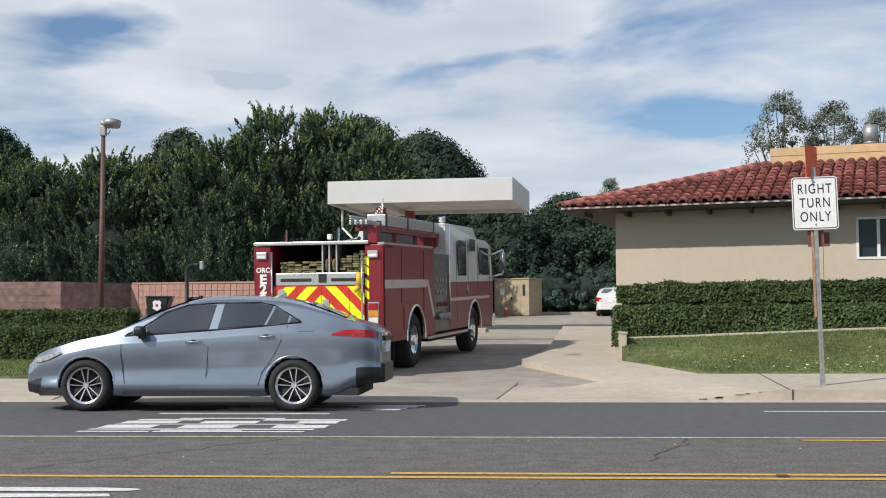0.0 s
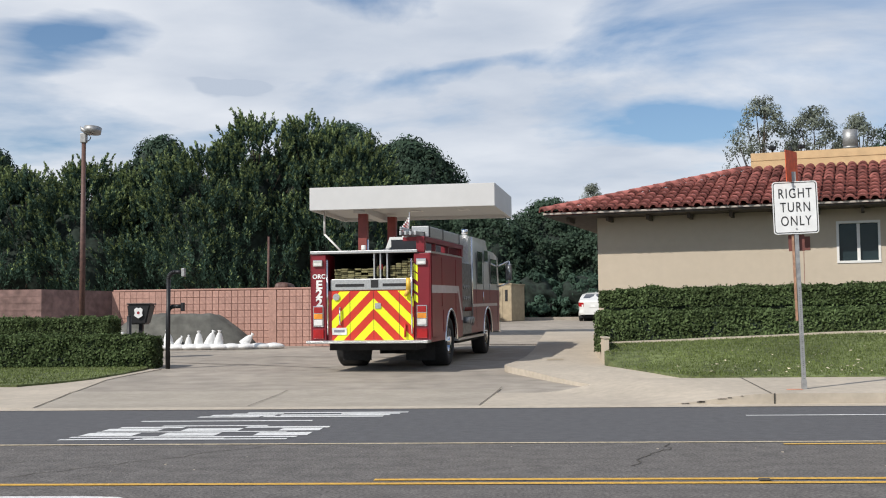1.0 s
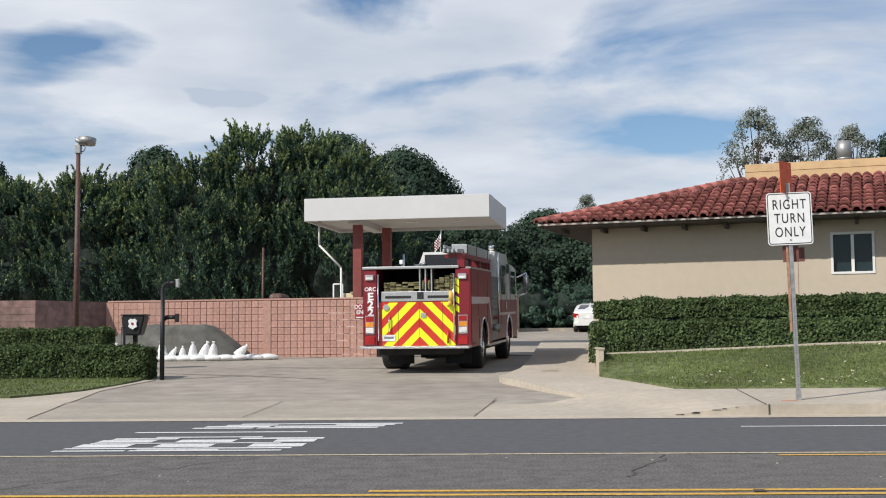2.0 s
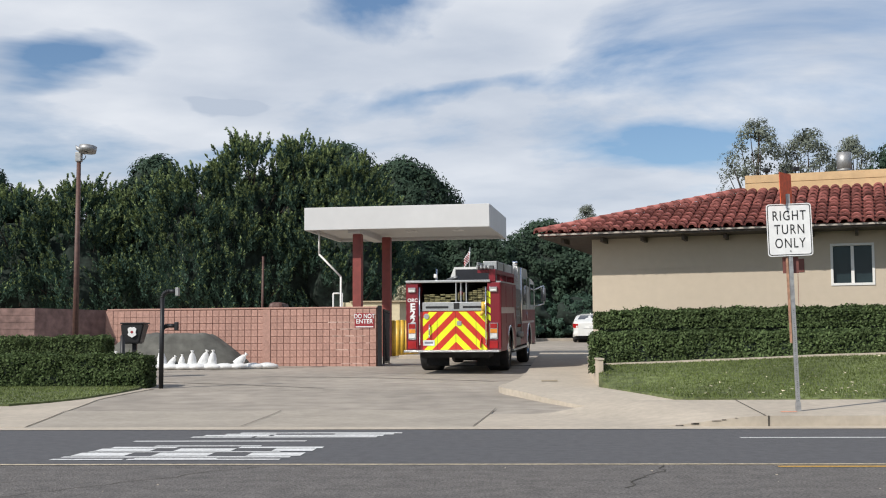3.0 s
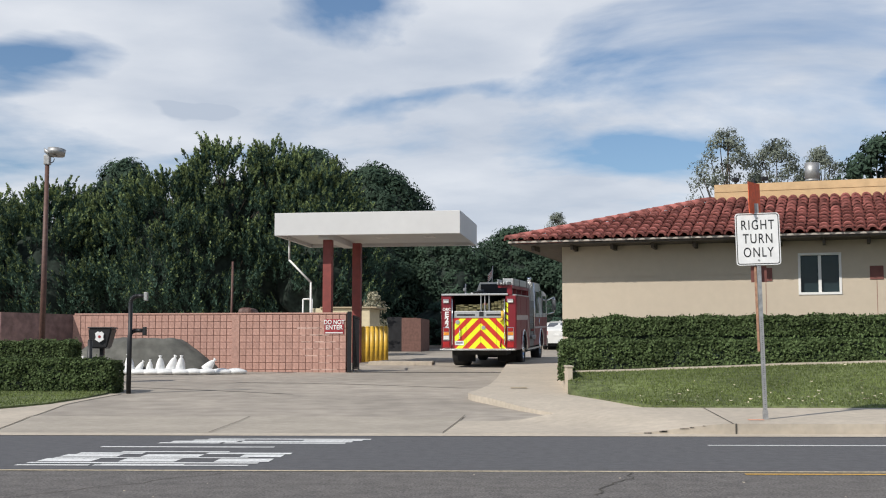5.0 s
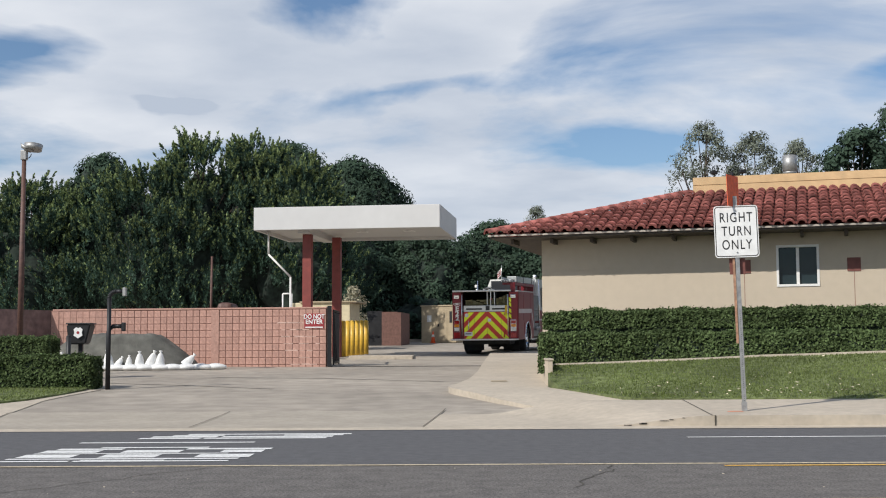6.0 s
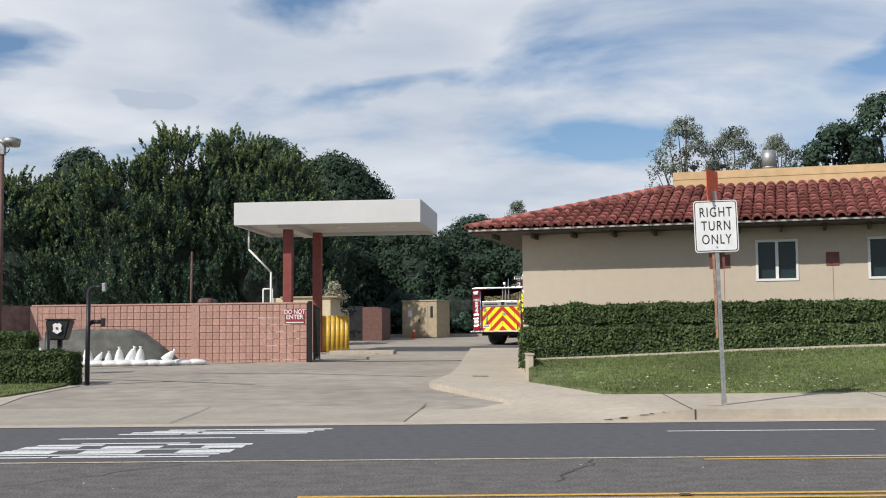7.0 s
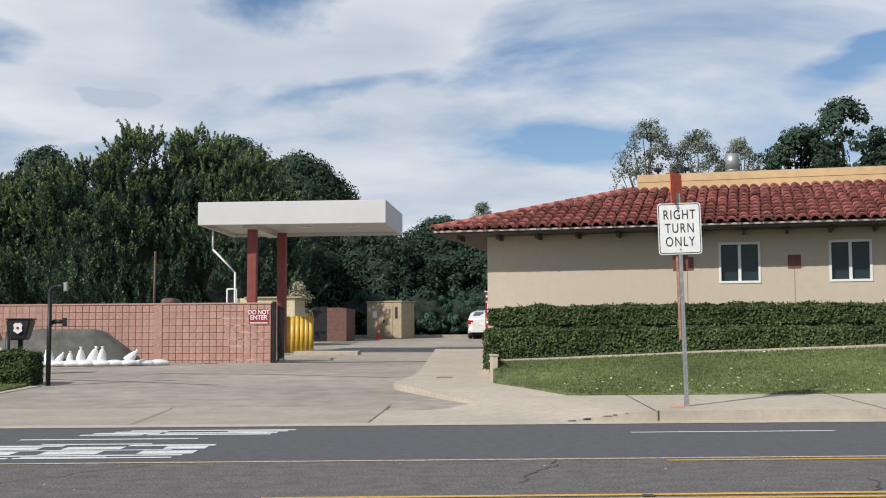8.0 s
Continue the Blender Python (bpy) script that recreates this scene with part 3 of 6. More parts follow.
def station():
    st = thing("fire_station", "tan stucco building with a red clay tile roof", "building", at=STATION)
    holes = [(5.66, 6.63), (8.18, 9.14), (10.7, 11.66)]
    sill, head = 2.49, 3.47
    # front wall around its window openings, 0.2 m thick, with a reveal joint
    pieces = [(0, 16, 0.0, PAD - 0.4, sill), (0, 16, 0.0, head, 4.0)]
    edges = [0.0] + [v for h in holes for v in h] + [16.0]
    for a, b in zip(edges[::2], edges[1::2]):
        pieces += [(a, b, 0.0, sill, 2.975), (a, b, 0.0, 2.99, head), (a, b, 0.012, 2.975, 2.99)]
    for a, b, y0, z0, z1 in pieces:
        boxpart("front_wall", st, M_STUCCO, a, b, y0, 0.2, z0, z1)
    boxpart("side_wall", st, M_STUCCO, 0.0, 0.2, 0.2, 9.8, PAD - 0.4, 4.0)
    boxpart("side_wall", st, M_STUCCO, 15.8, 16.0, 0.2, 9.8, PAD - 0.4, 4.0)
    boxpart("back_wall", st, M_STUCCO, 0.0, 16.0, 9.8, 10.0, PAD - 0.4, 4.0)
    for a, b in holes:
        w = boxpart("window", st, M_GLASSDARK, a + 0.04, b - 0.04, 0.10, 0.11, sill + 0.04, head - 0.04, label="dark sliding window with a white frame")
        fb = bmesh.new()
        t = 0.055
        box(fb, a, b, -0.02, 0.13, head - t, head)
        box(fb, a, b, -0.02, 0.13, sill, sill + t)
        box(fb, a, a + t, -0.018, 0.13, sill + t, head - t)
        box(fb, b - t, b, -0.018, 0.13, sill + t, head - t)
        c = (a + b) / 2
        box(fb, c - 0.035, c + 0.035, 0.03, 0.128, sill + t, head - t)
        part("frame", fb, M_WHITE, w, "white vinyl window frame")
        bl = bmesh.new()
        for k in range(14):
            z = sill + 0.08 + k * 0.06
            box(bl, c + 0.05, b - 0.08, 0.16, 0.165, z, z + 0.035)
        part("blind", bl, mat("blind_slat", (0.05, 0.06, 0.06), 0.7), w, "half-shut dark blind behind the pane")
    for c in (4.92, 7.4, 9.92, 12.4):
        vb = bmesh.new()
        box(vb, c - 0.15, c + 0.15, -0.015, 0.0, 2.82, 3.14, bev=0.005)
        v = part("accent_tile", vb, M_ACCENT, st, "dark red square accent tile on the wall")
        boxpart("control_joint", v, M_MORTAR, c - 0.008, c + 0.008, -0.003, 0.001, 1.2, 2.818, label="thin joint in the stucco")
    # roof: hip slopes, soffit, fascia, rafter tails
    ex, ey, rise, run = -1.12, -0.97, 1.37, 4.56
    ev, R = EAVE_Z, 17.0
    bm = bmesh.new()
    a, b = bm.verts.new((ex, ey, ev)), bm.verts.new((R, ey, ev))
    c, d = bm.verts.new((R, ey + run, ev + rise)), bm.verts.new((ex + run, ey + run, ev + rise))
    e, f = bm.verts.new((ex, 11, ev)), bm.verts.new((ex + run, 11 - run, ev + rise))
    bm.faces.new((a, b, c, d))
    bm.faces.new((e, a, d, f))
    bm.faces.new((e, f, bm.verts.new((R, 11 - run, ev + rise)), bm.verts.new((R, 11, ev))))
    bmesh.ops.solidify(bm, geom=bm.faces[:], thickness=0.06)
    roof = part("roof", bm, M_TILE, st, "red clay barrel-tile hip roof")
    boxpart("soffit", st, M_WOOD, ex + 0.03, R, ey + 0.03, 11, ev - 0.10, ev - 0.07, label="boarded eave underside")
    boxpart("fascia", st, M_TRIM, ex, R, ey - 0.02, ey + 0.02, ev - 0.055, ev - 0.012, label="pale eave edge board")
    boxpart("fascia", st, M_TRIM, ex - 0.02, ex + 0.02, ey + 0.02, 11, ev - 0.055, ev - 0.012, label="pale eave edge board")
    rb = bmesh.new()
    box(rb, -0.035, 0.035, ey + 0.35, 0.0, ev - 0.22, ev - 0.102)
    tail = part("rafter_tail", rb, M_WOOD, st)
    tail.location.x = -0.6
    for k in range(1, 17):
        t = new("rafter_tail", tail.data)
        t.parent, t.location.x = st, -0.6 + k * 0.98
    # flat-roof parapet above the tiles
    px, py, pz = ex + run, ey + run, ev + rise
    bm = bmesh.new()
    box(bm, px, R, py, py + 0.25, pz - 0.03, pz + 0.22)
    box(bm, px + 0.02, R, py + 0.02, py + 0.25, pz + 0.22, pz + 0.235)
    box(bm, px, R, py - 0.005, py + 0.25, pz + 0.235, pz + 0.44)
    box(bm, px, px + 0.25, py + 0.25, 11 - run, pz - 0.03, pz + 0.44)
    part("parapet", bm, M_TAN, st, "tan parapet wall above the tiles")
    boxpart("flat_roof", st, M_CONC, px + 0.25, R, py + 0.25, 11 - run, pz - 0.02, pz + 0.05)
    # barrel tiles
    L = math.hypot(run, rise)
    ang = math.atan2(rise, run)
    pitch, course = 0.262, 0.445

    def tile_mesh(r0, r1, ln, n=6):
        tb = bmesh.new()
        rows = []
        for s, r in ((0, r0), (ln, r1)):
            rows.append([tb.verts.new((-r * math.cos(math.pi * i / n), s, r * 0.82 * math.sin(math.pi * i / n))) for i in range(n + 1)])
        for i in range(n):
            tb.faces.new((rows[0][i], rows[0][i + 1], rows[1][i + 1], rows[1][i])).smooth = True
        rim = [tb.verts.new((v.co.x * 0.62, 0.004, v.co.z * 0.58)) for v in rows[0]]
        for i in range(n):
            tb.faces.new((rows[0][i + 1], rows[0][i], rim[i], rim[i + 1]))
        return mesh_of("tile", tb, M_TILE)
    tm = tile_mesh(0.124, 0.094, 0.54)
    rnd = random.Random(2)
    tilt = Matrix.Rotation(ang - radians(4.5), 4, "X")
    joined_v, joined_f = [], []
    made = 0
    for k in range(11):
        s = k * course - 0.11
        y, z = ey + s * math.cos(ang), ev + s * math.sin(ang)
        x = ex + 0.06 + max(0.0, y - ey)
        x = ex + 0.06 + math.ceil((x - ex - 0.06) / pitch) * pitch
        while x < R - 0.1:
            m = Matrix.Translation((x + rnd.uniform(-0.008, 0.008), y + rnd.uniform(-0.012, 0.012), z + 0.045 + rnd.uniform(0, 0.012))) @ tilt @ Matrix.Rotation(rnd.uniform(-0.03, 0.03), 4, "Z")
            if made < 300 and x < 12.5 and k < 6:
                t = new("tile", tm)
                t.parent, t.matrix_local = roof, m
                made += 1
            else:
                off = len(joined_v)
                joined_v += [tuple(m @ v.co) for v in tm.vertices]
                joined_f += [tuple(i + off for i in p.vertices) for p in tm.polygons]
            x += pitch
    me = bpy.data.meshes.new("upper_tiles")
    me.from_pydata(joined_v, [], joined_f)
    me.materials.append(M_TILE)
    for p in me.polygons:
        p.use_smooth = True
    up = tagged(new("upper_tiles", me), "rows of red clay barrel tiles", kind="stuff")
    up.parent = roof
    # hip tiles
    hm = tile_mesh(0.15, 0.125, 0.46)
    hl = math.sqrt(2 * run * run + rise * rise)
    hip = Vector((run, run, rise)).normalized()
    q = hip.to_track_quat("Y", "Z").to_matrix().to_4x4()
    for k in range(int(hl / 0.38)):
        t = new("hip_tile", hm)
        t.parent = roof
        t.matrix_local = Matrix.Translation(Vector((ex, ey, ev + 0.03)) + hip * (k * 0.38 - 0.05)) @ q @ Matrix.Rotation(rnd.uniform(-0.05, 0.05), 4, "Y")
    # roof exhaust and flood lights
    v = thing("roof_vent", "galvanised cylindrical roof exhaust vent", "roof vent", at=STATION @ pose(5.95, 6.2, pz + 0.02))
    bm = bmesh.new()
    tube(bm, (0, 0, 0.02), (0, 0, 0.85), 0.13, n=20)
    part("pipe", bm, M_GALV, v)
    bm = bmesh.new()
    tube(bm, (0, 0, 0.82), (0, 0, 1.30), 0.20, n=24)
    tube(bm, (0, 0, 0.75), (0, 0, 0.82), 0.15, 0.20, n=24)
    part("hood", bm, M_GALV, v, "round galvanised hood")
    for x in (4.0, 4.75):
        fl = thing("flood_light", "small dark flood light on the parapet", "flood light", "roof flood lights", at=STATION @ pose(x, py + 0.12, pz + 0.44, 0, 0, 20))
        bm = bmesh.new()
        tube(bm, (0, 0, 0), (0, 0, 0.08), 0.015)
        part("bracket", bm, M_DARKIRON, fl)
        boxpart("lamp_head", fl, M_DARKIRON, -0.09, 0.09, -0.07, 0.05, 0.08, 0.18, bev=0.02)


def retaining_wall():
    w = thing("retaining_wall", "low tan stucco retaining wall beside the walkway", "wall")
    bm = bmesh.new()
    prism(bm, [(2.08, 23.6), (2.17, 23.6), (2.42, 29.4), (2.33, 29.4)], 0.05, 0.84)
    part("body", bm, M_STUCCO, w)
    bm = bmesh.new()
    prism(bm, [(2.06, 23.58), (2.19, 23.58), (2.44, 29.42), (2.31, 29.42)], 0.84, 0.87)
    part("cap", bm, M_WALK, w)


# ---- block wall, canopy and yard ----
WALL_R = Vector((-3.43, 36.0))
WALL_D = Vector((-math.cos(radians(7.6)), math.sin(radians(7.6))))
WALL_TOP = 2.30


def block_wall():
    w = thing("block_wall", "pinkish split block wall closing the yard", "wall")
    ln = 8.6
    m = Matrix.Translation((WALL_R.x, WALL_R.y, 0)) @ Matrix.Rotation(radians(180 - 7.6), 4, "Z")
    # local x runs along the wall away from its end, local +y towards the viewer
    boxpart("core", w, M_MORTAR, 0.0, ln, -0.10, 0.088, 0.2, WALL_TOP - 0.02, m=m)
    boxpart("cap", w, M_BLOCKR, -0.02, ln, -0.12, 0.12, WALL_TOP - 0.02, WALL_TOP + 0.03, m=m, bev=0.01)
    bm = bmesh.new()
    box(bm, 0.005, 0.195, 0, 0.022, 0.005, 0.195, bev=0.006)
    sq = mesh_of("block", bm, M_BLOCK)
    n = 0
    rest = bmesh.new()
    cols, rows = int(ln / 0.206), 9
    for i in range(cols):
        for j in range(rows):
            x, z = i * 0.206, WALL_TOP - 0.03 - (j + 1) * 0.206
            if i < 33 and n < 297:
                o = new("block", sq)
                o.parent = w
                o.matrix_local = m @ Matrix.Translation((x, 0.085 + 0.004 * math.sin(i * 7 + j * 3), z))
                n += 1
            else:
                box(rest, x + 0.005, x + 0.2, 0.085, 0.107, z + 0.005, z + 0.2, m=m)
    tagged(part("more_blocks", rest, M_BLOCKR, w), kind="stuff")
    rs = random.Random(12)
    for k in range(26):
        x, row = rs.uniform(0.1, 1.25), rs.randint(1, 8)
        ln2 = rs.uniform(0.12, 0.4)
        boxpart("mineral_streak", w, M_STREAK, x, min(x + ln2, 1.5), 0.108, 0.1115, WALL_TOP - 0.04 - row * 0.206, WALL_TOP - 0.04 - row * 0.206 + rs.uniform(0.015, 0.035), m=m)
    for x in (3.3, 8.4):
        boxpart("pilaster", w, M_BLOCKR, x, x + 0.24, 0.09, 0.125, 0.2, WALL_TOP - 0.03, m=m)
    sg = thing("entry_sign", "dark red sign on the block wall with white lettering", "sign")
    sm = m @ Matrix.Translation((0.36, 0.112, 1.93))
    boxpart("plate", sg, M_SIGNRED, -0.30, 0.30, 0.0, 0.012, -0.24, 0.20, m=sm)
    face = sm @ Matrix.Translation((0, 0.018, 0)) @ Matrix.Rotation(radians(180), 4, "Z") @ Matrix.Rotation(radians(90), 4, "X")
    lettering("word", "DO NOT", 0.185, face @ Matrix.Translation((0, 0.105, 0)), M_LIGHTGREY, sg, sx=0.85, bold=0.02)
    lettering("word", "ENTER", 0.185, face @ Matrix.Translation((0, -0.05, 0)), M_LIGHTGREY, sg, sx=0.95, bold=0.02)
    boxpart("bar", sg, M_LIGHTGREY, -0.27, 0.27, 0.012, 0.016, -0.225, -0.19, m=sm, label="line of small white lettering")
    # the wall that comes forward beyond the corner
    corner = WALL_R + WALL_D * ln
    # its colour carries both the weathering and painted-in shade
    w2 = thing("side_block_wall", "weathered plum-brown block wall returning beside the lawn, darkened for shade", "wall")
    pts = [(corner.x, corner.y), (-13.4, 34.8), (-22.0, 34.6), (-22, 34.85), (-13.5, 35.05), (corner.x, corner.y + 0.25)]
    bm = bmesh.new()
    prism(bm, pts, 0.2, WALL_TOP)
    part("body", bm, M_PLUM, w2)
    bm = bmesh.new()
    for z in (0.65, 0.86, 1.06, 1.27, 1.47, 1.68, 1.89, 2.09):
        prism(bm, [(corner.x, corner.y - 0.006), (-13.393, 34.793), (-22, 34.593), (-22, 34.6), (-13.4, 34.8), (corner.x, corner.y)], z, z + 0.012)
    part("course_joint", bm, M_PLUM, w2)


def canopy():
    c = thing("fuel_canopy", "white flat fuel-station canopy on two red posts", "canopy", at=pose(-0.04, 40.0, 0, 0, 0, -7.6))
    W, D, z0, z1 = 6.42, 4.7, 5.12, 5.90
    bm = bmesh.new()
    box(bm, -W, 0, 0, 0.12, z0, z1, bev=0.015)
    box(bm, -W, 0, D - 0.12, D, z0, z1, bev=0.015)
    box(bm, -W, -W + 0.12, 0.12, D - 0.12, z0, z1)
    box(bm, -0.12, 0, 0.12, D - 0.12, z0, z1)
    part("fascia", bm, M_CANOPY, c, "plain white canopy fascia")
    boxpart("deck", c, M_CANOPY, -W + 0.12, -0.12, 0.12, D - 0.12, z0 + 0.12, z0 + 0.16, label="white canopy ceiling deck")
    boxpart("beam", c, M_CANOPY, -4.97, -4.57, 0.4, D - 0.4, z0 - 0.08, z0 + 0.12)
    for x, y in ((-4.77, 1.0), (-4.27, 3.4)):
        boxpart("post", c, M_REDPOST, x - 0.155, x + 0.155, y - 0.14, y + 0.14, 0.5, z0 + 0.02, bev=0.012, label="dark red square steel post")
    bm = bmesh.new()
    tube(bm, (-6.17, 1.0, z0 + 0.1), (-6.17, 1.0, z0 - 0.75), 0.035)
    tube(bm, (-6.17, 1.0, z0 - 0.75), (-5.38, 1.0, z0 - 1.55), 0.035)
    tube(bm, (-5.38, 1.0, z0 - 1.55), (-5.38, 1.0, 0.6), 0.035)
    part("downpipe", bm, M_WHITE, c, "thin pale bent downpipe")
    for k in range(3):
        boxpart("light", c, M_LIGHTGREY, -1.6 - k * 1.7, -1.2 - k * 1.7, 2.0, 2.4, z0 + 0.09, z0 + 0.118)


def yard():
    # black sliding gate drawn back behind the wall's end
    g = thing("sliding_gate", "black steel sliding gate, drawn open at the wall", "gate", at=pose(-3.40, 35.9, 0, 0, 0, 0.5))
    z = site_z(36)
    bm = bmesh.new()
    box(bm, 0.0, 0.12, -0.06, 0.06, z, 2.36, bev=0.008)
    part("post", bm, M_DARKIRON, g)
    bm = bmesh.new()
    box(bm, 0.14, 0.19, 0.1, 0.15, z + 0.05, 2.25)
    box(bm, 0.14, 0.19, 2.2, 2.25, z + 0.05, 2.25)
    box(bm, 0.14, 0.19, 0.15, 2.2, 2.2, 2.25)
    box(bm, 0.14, 0.19, 0.15, 2.2, z + 0.08, z + 0.14)
    part("gate_frame", bm, M_DARKIRON, g)
    for k in range(11):
        boxpart("bar", g, M_DARKIRON, 0.155, 0.175, 0.25 + k * 0.18, 0.27 + k * 0.18, z + 0.14, 2.2)
    boxpart("track", g, M_DARKIRON, 0.0, 7.0, -0.04, 0.04, site_z(36.0) - 0.03, site_z(36.0) + 0.012, label="dark steel gate track in the ground")
    # bollards
    bm = bmesh.new()
    tube(bm, (0, 0, -0.1), (0, 0, 1.27), 0.105, n=18)
    tube(bm, (0, 0, 1.27), (0, 0, 1.32), 0.105, 0.06, n=18)
    first = None
    for k in range(6):
        x, y = -3.64 + k * 0.138, 44.4 + k * 0.5
        m = pose(x, y, site_z(y))
        if first is None:
            first = thing("bollard", "yellow painted steel bollard in the yard", "bollard", "row of yellow bollards", at=m)
            part("post", bm, M_YELLOW, first)
        else:
            copy_thing(first, m)
    bm = bmesh.new()
    box(bm, -3.2, -1.0, 41.5, 46.5, site_z(41.5) - 0.1, site_z(44) + 0.06, bev=0.02)
    setting("fuel_island", bm, M_WALK, "raised concrete island under the canopy", "island")
    bm = bmesh.new()
    box(bm, -3.3, -1.6, 41.4, 41.5, 0.6, site_z(41.5) + 0.05)
    setting("island_kerb", bm, M_WALK, "worn pale island kerb", "kerb")
    # tan equipment cabinet
    u = thing("equipment_cabinet", "tan metal equipment cabinet with a louvred door", "cabinet", at=pose(-1.07, 64.2, site_z(64.2), 0, 0, -25))
    boxpart("body", u, M_UTIL, 0, 2.02, 0, 1.7, 0.0, 1.92, bev=0.02)
    boxpart("roof", u, M_UTIL, -0.04, 2.06, -0.04, 1.74, 1.92, 1.99, bev=0.01)
    boxpart("door", u, M_UTIL, 0.95, 1.5, -0.02, 0.0, 0.1, 1.75, bev=0.006)
    boxpart("panel", u, M_UTIL, 0.2, 0.85, -0.018, 0.0, 0.15, 1.7, bev=0.006)
    boxpart("vent", u, M_BLACK, 1.65, 1.8, -0.01, 0.0, 1.05, 1.65, label="small dark louvre openings")
    boxpart("notice", u, M_WHITE, 0.35, 0.6, -0.025, -0.018, 1.1, 1.45, label="white notice plate")
    boxpart("latch", u, M_DARKIRON, 0.97, 1.05, -0.05, -0.02, 0.85, 1.0)
    cn = thing("traffic_cone", "orange traffic cone with a white band", "cone", at=pose(-0.45, 63.4, site_z(63.4)))
    bm = bmesh.new()
    box(bm, -0.16, 0.16, -0.16, 0.16, 0, 0.03)
    tube(bm, (0, 0, 0.03), (0, 0, 0.62), 0.12, 0.03, n=16)
    part("body", bm, M_ORANGE, cn)
    bm = bmesh.new()
    tube(bm, (0, 0, 0.32), (0, 0, 0.45), 0.083, 0.065, n=16)
    part("band", bm, M_WHITE, cn)
    # enclosure walls further back
    e = thing("enclosure_wall", "reddish block enclosure at the yard's back", "wall", at=pose(-2.93, 59.0, site_z(59.0), 0, 0, -8))
    boxpart("panel", e, M_SHADEWALL, 0.0, 0.76, 0, 0.25, 0, 1.65)
    boxpart("panel", e, M_SHADEWALL, 0.76, 0.96, 0, 2.5, 0, 1.62)
    boxpart("dark_screen", e, M_DARKIRON, -0.75, 0.0, 0.1, 0.2, 0, 1.7, label="dark slatted screen gate")
    bl = bmesh.new()
    box(bl, -6, 14, 66.0, 66.3, site_z(66) - 0.2, site_z(66) + 0.16)
    setting("yard_kerb", bl, M_CONC, "low kerb at the yard's back", "kerb")
    # cream equipment seen over the wall
    sh = thing("generator_shed", "cream low shed seen over the wall", "shed", at=pose(-6.5, 52, site_z(52), 0, 0, -8))
    boxpart("body", sh, mat("cream_metal", (0.58, 0.5, 0.33), 0.6, var=0.05), 0, 2.6, 0, 2, 0, 2.05, bev=0.03)
    boxpart("roof", sh, M_UTIL, 0.4, 2.9, -0.1, 2.1, 2.05, 2.11)
    bm = bmesh.new()
    for x in (-0.35, 0.05):
        tube(bm, (x, -0.1, 1.0), (x, -0.1, 2.45), 0.035, n=8)
    tube(bm, (-0.35, -0.1, 2.45), (0.05, -0.1, 2.45), 0.035, n=8)
    part("rail", bm, M_WHITE, sh, "white pipe rail")
    rt = thing("parked_pickup", "red roof of a vehicle parked behind the wall", "vehicle", at=pose(-8.5, 44, site_z(44) + 0.02))
    boxpart("body", rt, M_RUST, -0.6, 1.6, 0, 1.7, 0.0, 1.6, bev=0.12)
    boxpart("cab", rt, M_RUST, 0.25, 0.82, 0.1, 1.6, 1.5, 2.0, bev=0.16)
    pl = thing("thin_pole", "thin brown pole behind the block wall", "pole", at=pose(-8.64, 45, site_z(45)))
    bm = bmesh.new()
    tube(bm, (0, 0, 0), (0.03, 0, 3.75), 0.05, 0.04)
    part("shaft", bm, M_RUST, pl)


def lamp_post():
    l = thing("lamp_post", "brown steel lamp post with a round flood light", "lamp post", at=pose(-10.85, 31.0, site_z(31)))
    h = 5.9
    bm = bmesh.new()
    tube(bm, (0, 0, 0), (0, 0, h - 0.28), 0.085, 0.055, n=16)
    part("pole", bm, M_RUST, l)
    bm = bmesh.new()
    box(bm, -0.08, 0.08, -0.08, 0.08, h - 0.28, h - 0.02, bev=0.02)
    part("ballast_box", bm, M_GALV, l)
    bm = bmesh.new()
    tube(bm, (0.03, 0, h - 0.02), (0.08, 0, h + 0.06), 0.13, 0.2, n=20)
    tube(bm, (0.23, -0.02, h - 0.03), (0.24, 0, h + 0.13), 0.22, 0.235, n=22)
    part("lamp_head", bm, M_GALV, l, "grey round flood-light head")
    bm = bmesh.new()
    for k in range(6):
        a, b = k * math.pi / 6, (k + 1) * math.pi / 6
        tube(bm, (0.1 + 0.1 * math.cos(a), -0.05, h - 0.12 - 0.12 * math.sin(a)), (0.1 + 0.1 * math.cos(b), -0.05, h - 0.12 - 0.12 * math.sin(b)), 0.012, n=6)
    part("cable", bm, M_DARKIRON, l)


